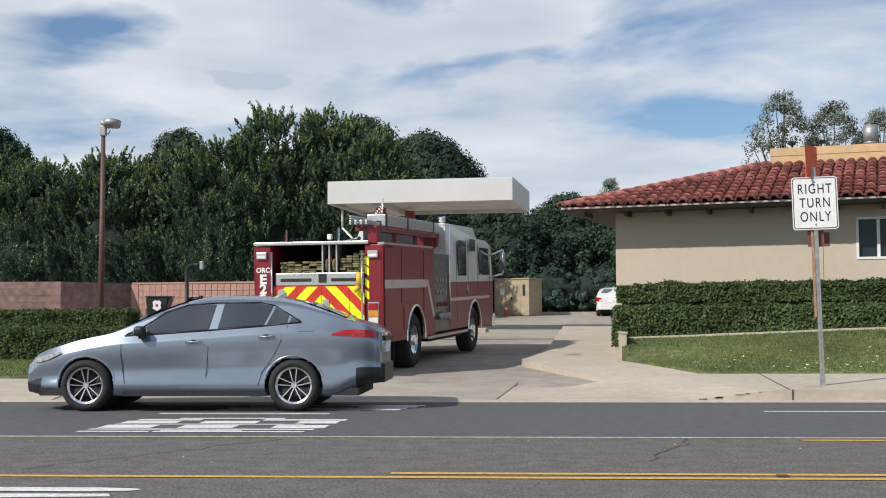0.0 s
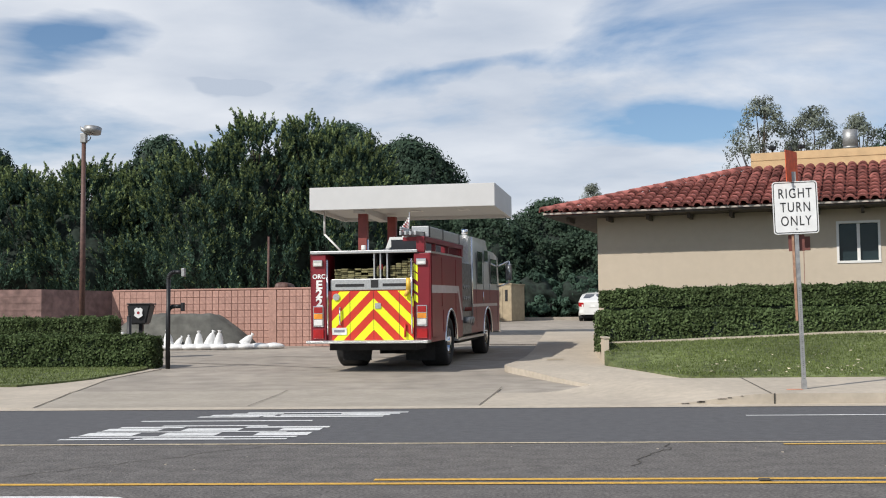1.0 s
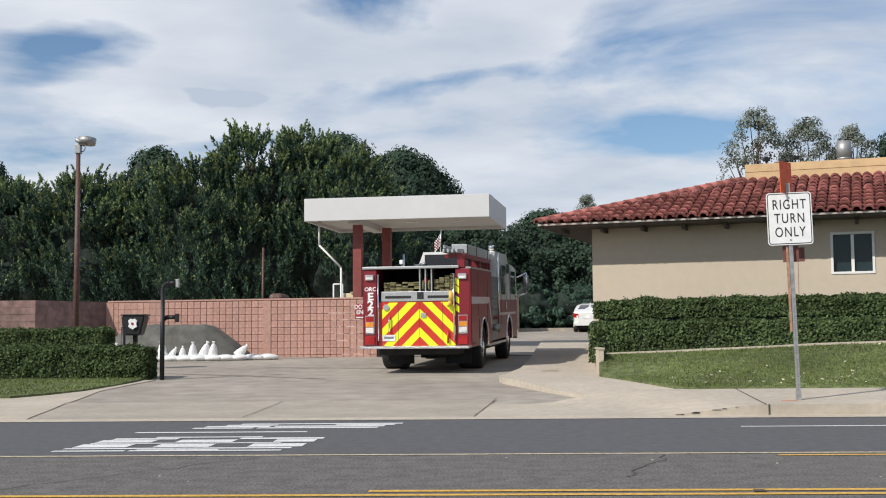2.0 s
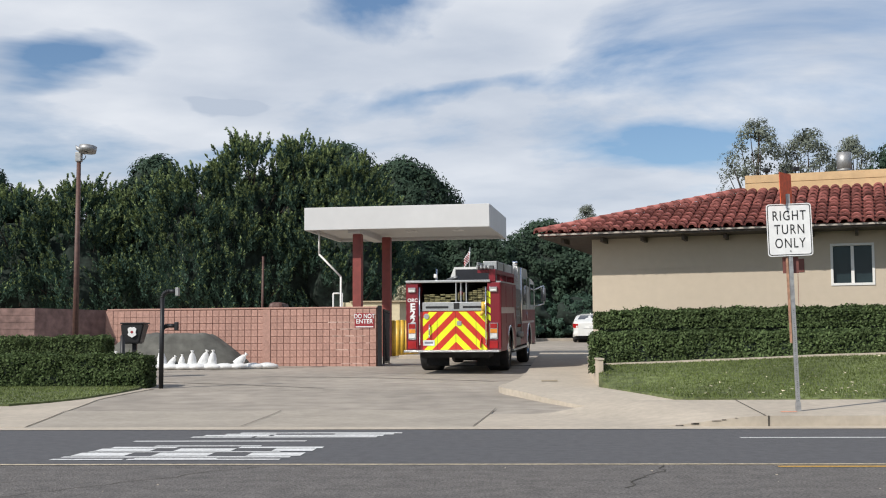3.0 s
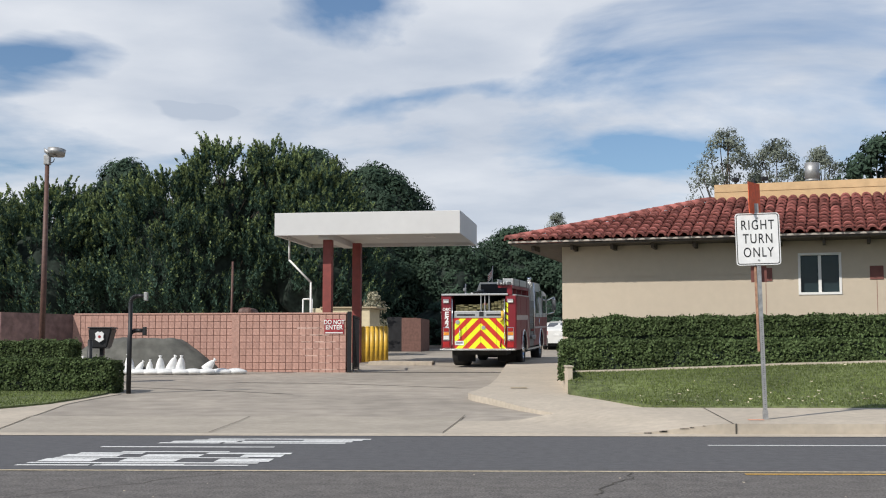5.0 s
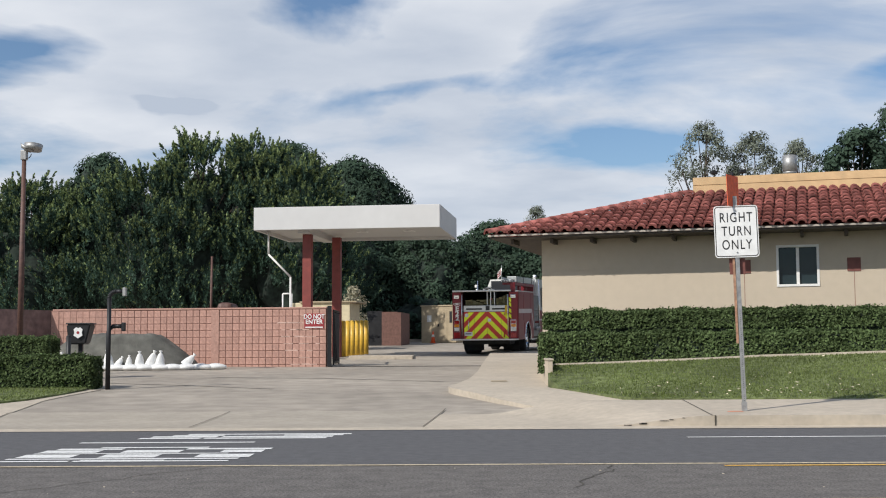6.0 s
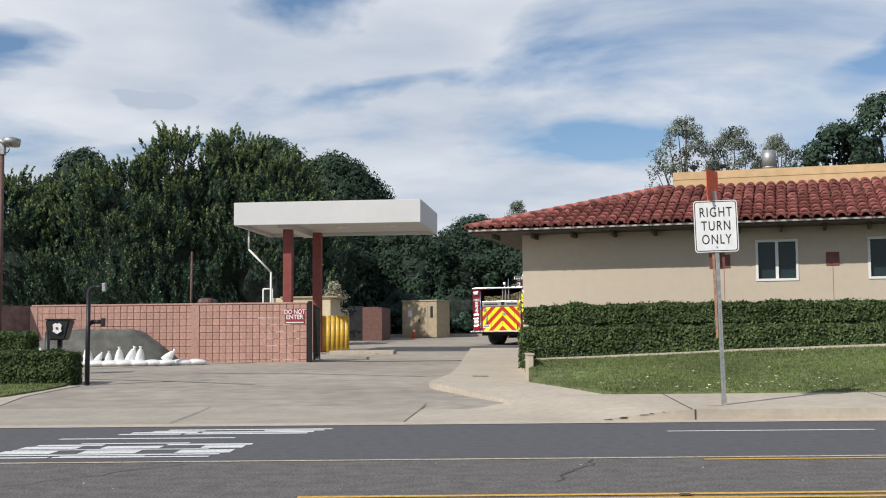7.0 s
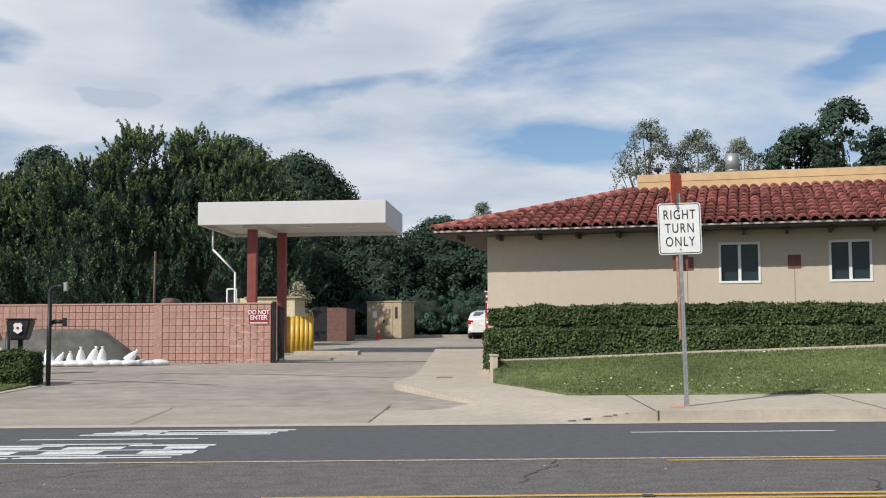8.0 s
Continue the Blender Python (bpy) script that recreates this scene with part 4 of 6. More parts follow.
def gooseneck():
    g = thing("card_reader_post", "dark steel gooseneck card-reader post with two arms", "card reader", at=pose(-7.08, 25.62, site_z(25.62)))
    for top, nm in ((2.08, "tall_arm"), (1.34, "low_arm")):
        bm = bmesh.new()
        off = -0.0 if top > 2 else -0.03
        tube(bm, (off, 0 if top > 2 else 0.07, 0), (off, 0 if top > 2 else 0.07, top - 0.14), 0.045)
        prev = Vector((off, 0 if top > 2 else 0.07, top - 0.14))
        for k in range(1, 7):
            a = k * math.pi / 12
            p = Vector((off + 0.14 * (1 - math.cos(a)), prev.y, top - 0.14 + 0.14 * math.sin(a)))
            tube(bm, prev, p, 0.045)
            prev = p
        tube(bm, prev, (prev.x + 0.16, prev.y, prev.z), 0.042)
        part(nm, bm, M_DARKIRON, g)
        boxpart("reader", g, M_GALV if top > 2 else M_DARKIRON, prev.x + 0.15, prev.x + 0.22, prev.y - 0.06, prev.y + 0.06, top - 0.10, top + 0.08, bev=0.01)
    p = thing("post_stub", "short dark steel post in the hedge", "post", at=pose(-8.05, 26.0, site_z(26.0)))
    bm = bmesh.new()
    tube(bm, (0, 0, 0), (0, 0, 1.12), 0.05)
    tube(bm, (0, 0, 1.12), (0, 0, 1.15), 0.05, 0.03)
    part("tube", bm, M_BLACK, p)


def sand_and_bags():
    bx, by = -9.6, 35.85
    z = site_z(by)
    bm = bmesh.new()
    n, mm = 60, 26
    V = []
    for j in range(mm + 1):
        row = []
        for i in range(n + 1):
            u, v = i / n * 2 - 1, j / mm * 2 - 1
            r = math.sqrt(u * u + v * v)
            h = max(0.0, 1 - r) ** 0.8 * 1.75
            h = min(h, 1.0 + 0.09 * noise.noise((u * 3, v * 3, 5)))
            h += 0.06 * noise.noise((u * 6, v * 6, 1)) * (1 if r < 1 else 0)
            row.append(bm.verts.new((bx + u * 2.45, by + v * 1.2, z + max(h, 0) - 0.02 + 0.03 * v)))
        V.append(row)
    for j in range(mm):
        for i in range(n):
            bm.faces.new((V[j][i], V[j][i + 1], V[j + 1][i + 1], V[j + 1][i])).smooth = True
    tagged(new("sand_pile", mesh_of("sand_pile", bm, M_SAND)), "heap of grey sand against the block wall", "sand pile", kind="stuff")

    def bag(seed, lying):
        rnd = random.Random(seed)
        b = bmesh.new()
        bmesh.ops.create_uvsphere(b, u_segments=18, v_segments=12, radius=1)
        for v in b.verts:
            k = 1 + 0.12 * noise.noise(v.co * 1.7 + Vector((seed, 0, 0)))
            if lying:
                v.co = Vector((v.co.x * 0.33 * k, v.co.y * 0.19 * k, max(-0.08, v.co.z * 0.10 * k) + 0.08))
            else:
                t = (v.co.z + 1) / 2
                w = 0.12 * (1 - t) ** 0.7 * 1.3 + 0.026
                if t > 0.85:
                    w = 0.028 + (t - 0.85) * 0.32
                q = Vector((v.co.x, v.co.y, 0))
                q = q.normalized() if q.length > 1e-4 else q
                v.co = Vector((q.x * w * k, q.y * w * 0.8 * k, t * 0.52))
        return mesh_of("bag", b, M_BAG, True)
    lying, standing = bag(1, True), bag(2, False)
    rnd = random.Random(9)
    for k in range(9):
        t = k / 8
        x, y = -9.6 + t * 3.1, 34.22 + 0.7 * max(0, t - 0.25) ** 1.5
        o = tagged(new("sandbag", lying), "white filled sandbag lying in the row before the heap", "sandbag", "row of sandbags")
        o.matrix_world = pose(x, y, site_z(y) - 0.005, 0, 0, rnd.uniform(-10, 10) + 12 * t)
    for x, s, a, y in ((-9.5, 0.92, -6, 34.45), (-9.25, 0.62, 28, 34.4), (-8.93, 0.62, 3, 34.42), (-8.62, 0.84, 0, 34.42), (-8.33, 0.9, 18, 34.44), (-8.05, 0.86, 4, 34.46), (-7.38, 0.86, 42, 34.62), (-10.87, 0.8, 0, 34.5)):
        o = tagged(new("sandbag", standing), "white tied sandbag standing on the row before the heap", "sandbag", "standing sandbags")
        o.matrix_world = pose(x, y, site_z(y) + 0.11, 0, a, rnd.uniform(0, 50)) @ Matrix.Diagonal((s, s, s, 1))
    h = thing("sand_hopper", "black tapered hopper bin with a white badge", "bin", at=pose(-8.98, 30.0, site_z(30) + 0.05))
    bm = bmesh.new()
    A = [(-0.26, -0.2, 0.80), (0.17, -0.2, 0.80), (0.17, 0.2, 0.80), (-0.26, 0.2, 0.80)]
    B = [(-0.30, -0.24, 1.30), (0.30, -0.24, 1.30), (0.30, 0.24, 1.30), (-0.30, 0.24, 1.30)]
    va, vb = [bm.verts.new(p) for p in A], [bm.verts.new(p) for p in B]
    for i in range(4):
        bm.faces.new((va[i], va[(i + 1) % 4], vb[(i + 1) % 4], vb[i]))
    bm.faces.new(va[::-1])
    bm.faces.new(vb)
    bmesh.ops.bevel(bm, geom=bm.edges[:], offset=0.03, segments=2, affect="EDGES")
    part("body", bm, M_BLACK, h)
    boxpart("rim", h, M_BLACK, -0.31, 0.31, -0.25, 0.25, 1.30, 1.33, bev=0.01)
    boxpart("stand", h, M_DARKIRON, -0.05, 0.05, -0.05, 0.05, -0.05, 0.82)
    bm = bmesh.new()
    prism(bm, [(-0.08, 1.0), (0.0, 0.95), (0.08, 1.0), (0.11, 1.02), (0.09, 1.08), (0.11, 1.17), (0.05, 1.22), (0, 1.2), (-0.05, 1.22), (-0.11, 1.17), (-0.09, 1.08), (-0.11, 1.02)], -0.262, -0.21, axis="y")
    bd = part("badge", bm, M_SIGNWHITE, h, "white shield badge")
    bm = bmesh.new()
    tube(bm, (0, -0.268, 1.09), (0, -0.261, 1.09), 0.035, n=16)
    part("badge_centre", bm, M_SIGNRED, bd, "red badge centre")


def road_sign():
    s = thing("traffic_sign", "white right-turn-only sign on a galvanised post", "traffic sign", at=pose(4.27, 17.06, walk_z(4.27, 17.06), 0, -1.3, -6))
    bm = bmesh.new()
    box(bm, -0.028, 0.028, -0.02, -0.012, 0, 3.05)
    box(bm, -0.028, -0.02, -0.012, 0.03, 0, 3.05)
    box(bm, 0.02, 0.028, -0.012, 0.03, 0, 3.05)
    part("post", bm, M_GALV, s, "perforated galvanised channel post")
    hb = bmesh.new()
    for k in range(45):
        box(hb, -0.004, 0.004, -0.0215, -0.0195, 0.08 + k * 0.03, 0.088 + k * 0.03)
    tagged(part("post_holes", hb, M_BLACK, s), kind="stuff")
    boxpart("wood_stake", s, M_STAKE, -0.066, -0.036, -0.008, 0.025, 0.95, 2.2, label="weathered reddish stake strapped to the post")
    boxpart("foot", s, M_GALV, -0.035, 0.035, -0.03, 0.04, 0.0, 0.12)

    def rounded(w, h, r, n=6):
        pts = []
        for cx, cz, a0 in ((w - r, h - r, 0), (r - w, h - r, 90), (r - w, r - h, 180), (w - r, r - h, 270)):
            pts += [(cx + r * math.cos(radians(a0 + 90 * k / n)), cz + r * math.sin(radians(a0 + 90 * k / n))) for k in range(n + 1)]
        return pts
    cz = 2.54
    for nm, w, h, r, y0, y1, mm in (("plate", 0.309, 0.371, 0.045, -0.030, -0.026, M_SIGNWHITE), ("border", 0.296, 0.358, 0.038, -0.0315, -0.030, M_BLACK), ("face", 0.284, 0.346, 0.03, -0.033, -0.0315, M_SIGNWHITE)):
        bm = bmesh.new()
        prism(bm, [(a, cz + b) for a, b in rounded(w, h, r)], y0, y1, axis="y")
        part(nm, bm, mm, s)
    face = Matrix.Translation((0, -0.0345, cz)) @ Matrix.Rotation(radians(90), 4, "X")
    for word, dz in (("RIGHT", 0.195), ("TURN", 0.0), ("ONLY", -0.195)):
        lettering("word", word, 0.195, face @ Matrix.Translation((0, dz, -0.003)), M_BLACK, s, 1.2, sx=0.72, bold=0.004)
    for dz in (0.30, -0.30):
        bm = bmesh.new()
        tube(bm, (0, -0.042, cz + dz), (0, -0.033, cz + dz), 0.012, n=10)
        part("bolt", bm, M_GALV, s)
    boxpart("back_plate", s, M_ACCENT, -0.11, 0.11, 0.032, 0.036, 1.93, 2.16, label="small dark red plate behind the post")
    f = thing("orange_plate", "orange plate standing edge-on above the sign", "sign plate", at=s.matrix_world @ pose(-0.02, 0.0, 2.90, 0, 0, 58))
    boxpart("plate", f, M_ORANGE, -0.19, 0.19, -0.004, 0.004, 0.0, 0.45)
    boxpart("bracket", f, M_DARKIRON, -0.02, 0.02, -0.015, 0.015, 0.45, 0.5)
    bm = bmesh.new()
    smooth_grid(bm, 4.0, 4.22, 16.9, 17.0, 6, 3, lambda x, y: walk_z(x, y) + 0.005)
    setting("paint_mark", bm, mat("faded_orange_paint", (0.75, 0.32, 0.2), 0.8), "faded orange paint mark on the sidewalk", "paint mark")
    bm = bmesh.new()
    smooth_grid(bm, 1.05, 1.4, 25.6, 26.1, 2, 2, lambda x, y: site_z(y) + 0.127)
    setting("drain_cover", bm, M_UTIL, "brown utility cover in the walkway", "cover")
    bm = bmesh.new()
    smooth_grid(bm, 0.35, 0.8, 25.6, 26.3, 2, 2, lambda x, y: site_z(y) + 0.012)
    setting("blue_mark", bm, mat("blue_paint", (0.12, 0.17, 0.4), 0.8), "faded blue paint mark on the drive", "paint mark")


# ---- plants ----
def leaf_quad(rnd, verts, faces, p, nrm, s, up=0.0, wide=0.45):
    """One leaf that faces about along nrm."""
    n = (nrm + 0.75 * Vector((rnd.gauss(0, 0.6), rnd.gauss(0, 0.6), rnd.gauss(0, 0.6)))).normalized()
    a = Vector((rnd.gauss(0, 1), rnd.gauss(0, 1), rnd.gauss(0, 1) + up))
    a = (a - n * a.dot(n)).normalized()
    b = n.cross(a)
    k = len(verts)
    verts += [tuple(p - a * s), tuple(p + b * s * wide), tuple(p + a * s), tuple(p - b * s * wide)]
    faces.append((k, k + 1, k + 2, k + 3))


def leaf_cloud(rnd, spots, per, size, up=0.0):
    """Many small leaves scattered over clumps, facing outwards from them."""
    verts, faces = [], []
    for (cx, cy, cz, rx, rz, out) in spots:
        for _ in range(per):
            d = Vector((rnd.gauss(0, 1), rnd.gauss(0, 1), rnd.gauss(0, 1))).normalized()
            r = rnd.random() ** 0.3
            t = d.z * r
            p = Vector((cx + d.x * rx * r, cy + d.y * rx * r, cz + t * rz))
            leaf_quad(rnd, verts, faces, p, d + out * 0.7 + Vector((0, 0, 0.25)), size * rnd.uniform(0.6, 1.3), up)
    return verts, faces


def tree(name, x, y, h, w, seed, leafm, label, shape="round", base=0.16, clumps=150, per=70, size=0.17, up=0.6, core=True, cat="tree", depth=None):
    rnd = random.Random(seed)
    t = thing(name, label, cat, at=pose(x, y, site_z(y)))
    d = depth or w
    bm = bmesh.new()
    tube(bm, (0, 0, -0.2), (0.1, 0, h * 0.35), 0.02 * h + 0.05, 0.014 * h, n=10)
    tube(bm, (0.1, 0, h * 0.35), (0.0, 0.1, h * 0.8), 0.014 * h, 0.03, n=8)
    part("trunk", bm, M_BARK, t)
    lb = bmesh.new()
    spots = []
    for k in range(clumps):
        if shape == "airy":
            v = rnd.random()
            prof = math.sin(math.pi * (0.12 + 0.86 * v)) ** 0.7
        else:
            v = rnd.random()
            prof = math.sqrt(max(0.0, 1 - (2 * v - 1) ** 2)) * 0.8 + 0.2 * (1 - v)
        a = rnd.uniform(0, 2 * math.pi)
        rr = prof * (0.45 + 0.55 * rnd.random() ** 0.35) * (1 + 0.22 * noise.noise((math.cos(a) * 1.5, math.sin(a) * 1.5 + seed, v * 4)))
        cz = h * (base + (0.97 - base) * v)
        cx, cy = math.cos(a) * rr * w / 2, math.sin(a) * rr * d / 2
        cr = rnd.uniform(0.06, 0.11) * min(w, h)
        cr = min(max(cr, 0.3), 0.75)
        spots.append((cx, cy, cz, cr, cr * 0.9, Vector((math.cos(a), math.sin(a), 0.2))))
        if k % 6 == 0:
            tube(lb, (0, 0, max(h * 0.2, cz - 0.3 * h)), (cx * 0.9, cy * 0.9, cz), 0.05, 0.015, n=5, caps=False)
    part("branch_work", lb, M_BARK, t)
    verts, faces = leaf_cloud(rnd, spots, per, size, up)
    me = bpy.data.meshes.new("crown")
    me.from_pydata(verts, [], faces)
    me.materials.append(leafm)
    cr = new("crown", me)
    cr.parent = t
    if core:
        # dark solid blob, coloured as the shade inside the crown
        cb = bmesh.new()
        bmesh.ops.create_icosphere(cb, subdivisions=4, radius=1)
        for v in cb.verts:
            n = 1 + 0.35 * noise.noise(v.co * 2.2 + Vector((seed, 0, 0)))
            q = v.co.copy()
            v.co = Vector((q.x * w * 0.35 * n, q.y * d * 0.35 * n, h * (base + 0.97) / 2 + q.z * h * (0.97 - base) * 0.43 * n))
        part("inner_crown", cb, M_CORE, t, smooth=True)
    return t


def ficus(x, y, h, w, seed, label):
    """A tall dense tree whose boughs carry many upright tapering sprays of leaves."""
    rng = np.random.default_rng(seed)
    t = thing("ficus_tree", label, "tree", at=pose(x, y, site_z(y)))
    bm = bmesh.new()
    tube(bm, (0, 0, -0.2), (0.1, 0, h * 0.35), 0.02 * h + 0.05, 0.014 * h, n=10)
    tube(bm, (0.1, 0, h * 0.35), (0.0, 0.1, h * 0.85), 0.014 * h, 0.03, n=8)
    part("trunk", bm, M_BARK, t)
    lb = bmesh.new()
    V, lit_leaf = [], []
    for k in range(105):
        v = rng.random() ** 0.8
        a = rng.uniform(0, 2 * math.pi)
        rad = w / 2 * (1 - v) ** 0.42 * (0.82 + 0.36 * min(1.0, 3 * v)) * rng.uniform(0.78, 1.12)
        out = np.array((math.cos(a), math.sin(a), 0.0))
        c = out * rad * 0.86 + np.array((0, 0, h * (0.02 + 0.93 * v)))
        size = rng.uniform(0.6, 1.15) * (1 - 0.3 * v)
        if k % 3 == 0:
            tube(lb, (0, 0, max(0.1 * h, c[2] - 0.22 * h)), tuple(c), 0.06, 0.02, n=5, caps=False)
        for q in range(int(10 + 7 * size)):
            d = rng.normal(size=3) * 0.27 + out * 0.5 + np.array((0, 0, 1.1))
            d /= np.linalg.norm(d)
            base = c + rng.normal(size=3) * np.array((0.42, 0.42, 0.38)) * size
            ln = rng.uniform(0.75, 1.55) * size
            # low sprays are thinned so the painted dark core shows there
            n = int(26 + 24 * min(1.0, 1.6 * v))
            s = rng.random(n) ** 0.9
            side = rng.normal(size=(n, 3))
            side -= np.outer(side @ d, d)
            side /= np.linalg.norm(side, axis=1)[:, None]
            p = base + np.outer(s * ln, d) + side * (0.20 * size * (1 - s) ** 0.8 + 0.025)[:, None] * rng.uniform(0.4, 1.0, (n, 1))
            # each leaf points along the spray and a little outwards
            ax = d + side * 0.5 + rng.normal(size=(n, 3)) * 0.3
            ax /= np.linalg.norm(ax, axis=1)[:, None]
            nm = side + rng.normal(size=(n, 3)) * 0.35 + np.array((0, 0, 0.3))
            wd = np.cross(ax, nm)
            wd /= np.linalg.norm(wd, axis=1)[:, None]
            sz = rng.uniform(0.055, 0.105, (n, 1))
            V.append(np.stack([p - ax * sz, p + wd * sz * 0.42, p + ax * sz, p - wd * sz * 0.42], axis=1))
            # painted sunlit tips, more of them towards the treetop
            lit_leaf.append((s > 0.62) & (rng.random(n) < 0.03 + 0.95 * v))
    part("branch_work", lb, M_BARK, t)
    V = np.concatenate(V)
    lit_leaf = np.concatenate(lit_leaf)
    me = bpy.data.meshes.new("crown")
    me.from_pydata(V.reshape(-1, 3).tolist(), [], np.arange(len(V) * 4).reshape(-1, 4).tolist())
    me.materials.append(M_LEAF)
    me.materials.append(M_LEAFT)
    me.polygons.foreach_set("material_index", lit_leaf.astype(np.int32))
    new("crown", me).parent = t
    # near-black blob that paints the shade between the boughs
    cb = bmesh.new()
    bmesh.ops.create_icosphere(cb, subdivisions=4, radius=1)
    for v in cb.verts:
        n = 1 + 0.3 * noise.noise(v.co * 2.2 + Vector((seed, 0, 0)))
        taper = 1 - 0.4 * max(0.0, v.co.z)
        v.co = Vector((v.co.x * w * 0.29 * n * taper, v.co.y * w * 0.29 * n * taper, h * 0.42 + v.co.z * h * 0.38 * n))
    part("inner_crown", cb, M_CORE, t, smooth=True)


def hedge(x0, y0, ang, ln, dp, zb, zt, seed, label, low=None):
    h = thing("hedge", label, "hedge", at=pose(x0, y0, 0, 0, 0, ang))
    rnd = random.Random(seed)
    # near-black box that paints the shade inside the hedge
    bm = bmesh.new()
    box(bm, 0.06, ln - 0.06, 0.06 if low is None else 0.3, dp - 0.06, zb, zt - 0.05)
    # low lifts the leaves, baring the dark core as a painted shade band
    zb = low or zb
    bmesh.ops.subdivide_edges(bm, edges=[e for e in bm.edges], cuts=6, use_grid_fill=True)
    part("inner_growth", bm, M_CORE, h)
    verts, faces = [], []
    area = ln * (zt - zb) + ln * dp + 2 * dp * (zt - zb)
    for k in range(int(min(60000, area * 2300))):
        u = rnd.random() * area
        if u < ln * (zt - zb):
            p = Vector((rnd.uniform(0, ln), 0.0, rnd.uniform(zb, zt)))
            nrm = Vector((0, -1, 0.2))
        elif u < ln * (zt - zb) + ln * dp:
            p = Vector((rnd.uniform(0, ln), rnd.uniform(0, dp), zt))
            nrm = Vector((0, 0, 1))
        else:
            sgn = rnd.random() < 0.5
            p = Vector((0 if sgn else ln, rnd.uniform(0, dp), rnd.uniform(zb, zt)))
            nrm = Vector((-1 if sgn else 1, 0, 0.2))
        p += nrm * (0.10 * noise.noise((p.x * 2.3, p.y * 2.3, p.z * 3.0 + seed)) + rnd.uniform(-0.06, 0.035))
        if nrm.z > 0.9 and rnd.random() < 0.04:
            p.z += rnd.uniform(0, 0.07)
        leaf_quad(rnd, verts, faces, p, nrm * 0.55 + Vector((0, 0, 0.15)), rnd.uniform(0.02, 0.045), 0.3, 0.55)
    me = bpy.data.meshes.new("leaves")
    me.from_pydata(verts, [], faces)
    me.materials.append(M_LEAFH)
    o = new("leaves", me)
    o.parent = h


def plants():
    hedge(2.05, 25.2, -17.07, 13, 1.0, 0.55, 1.37, 1, "clipped low green hedge above the lawn")
    hedge(2.3, 27.25, -17.07, 13, 1.2, 0.55, 1.88, 2, "clipped taller green hedge along the building", 1.50)
    hedge(-20, 25.55, 0, 12.55, 0.95, 0.15, 0.945, 3, "clipped low green hedge beside the drive")
    hedge(-22, 28.4, 0, 12.7, 1.0, 0.15, 1.355, 4, "clipped taller green hedge behind a low one", 0.96)
    bm = bmesh.new()
    prev = None
    for k in range(41):
        x = 2.12 + 0.29 * k
        y = hedge_line(x) - 0.06
        cur = [bm.verts.new((x, y - 0.10, lawn_z(x, y - 0.1) + 0.0)), bm.verts.new((x, y - 0.10, lawn_z(x, y) + 0.028)), bm.verts.new((x, y + 0.06, lawn_z(x, y) + 0.03))]
        if prev:
            bm.faces.new((prev[0], cur[0], cur[1], prev[1]))
            bm.faces.new((prev[1], cur[1], cur[2], prev[2]))
        prev = cur
    setting("mow_strip", bm, M_WALK, "thin pale concrete edging along the hedge foot", "edging")
    big = "dense dark green ficus tree with upright sprays"
    rows = [(-27.5, 61, 7.9, 8), (-24.0, 60, 7.4, 8), (-20.6, 60, 7.7, 8), (-17.4, 61, 7.9, 8), (-14.6, 60, 8.6, 8), (-12.2, 61, 10.0, 8), (-9.8, 62, 10.2, 8), (-7.4, 61, 8.9, 7.5)]
    for i, (x, y, h, w) in enumerate(rows):
        ficus(x, y, h * 1.04, w, 20 + i, big)
    back = "broad dark green tree with a rounded crown"
    for i, (x, y, h, w) in enumerate(((-3.7, 74, 9.4, 7.0), (-5.4, 73, 10.7, 8.5), (-9.5, 75, 11.9, 10), (-21, 74, 11.2, 7), (-31.5, 70, 11.0, 8), (-15, 76, 10, 10))):
        tree("broad_tree", x, y, h * 1.03, w, 40 + i, M_LEAFD, back, "round", 0.03, 420, 85, 0.14, 0.3)
    for i, (x, y, h, w) in enumerate(((-0.8, 71, 6.6, 7), (3.2, 73, 7.0, 7), (7.2, 72, 6.4, 7), (11.5, 72, 7.0, 7), (-5.5, 70, 7.0, 7), (16, 72, 6.5, 7))):
        tree("boundary_tree", x, y, h, w, 60 + i, M_LEAFD, "dense dark green boundary tree", "round", 0.0, 360, 80, 0.13, 0.3)
    for i, x in enumerate((-1.0, 2.0, 5.0, 8.0, 11)):
        tree("shrub", x, 68.2, 2.6, 4.2, 80 + i, M_LEAF, "leafy green shrub at the yard's back", "round", 0.0, 70, 60, 0.13, 0.3, cat="shrub")
    for i, (x, y, h, w) in enumerate(((7.7, 96, 10.9, 3.4), (12.2, 55, 10.5, 3.8), (14.8, 56, 10.2, 3.6), (17.2, 57, 9.9, 3.4))):
        tree("thin_tree", x, y, h, w, 100 + i, M_LEAFG, "thin grey-green tree with an open crown", "airy", 0.3, 170, 50, 0.075, 0.6, core=False)
    tree("pale_shrub", -4.0, 55, 2.75, 1.1, 131, M_LEAFP, "tall shrub with pale cream leaves", "airy", 0.2, 26, 30, 0.09, 0.3, core=False, cat="shrub")
    for i, (x, y, h, w) in enumerate(((18.2, 52, 9.7, 5.0), (20.9, 53.5, 11.3, 5.0), (23.4, 52, 10.9, 5.4), (26.5, 53, 11.4, 6.0))):
        tree("broad_tree", x, y, h, w, 121 + i, M_LEAFD, back, "airy", 0.25, 150, 85, 0.12, 0.3, core=False)


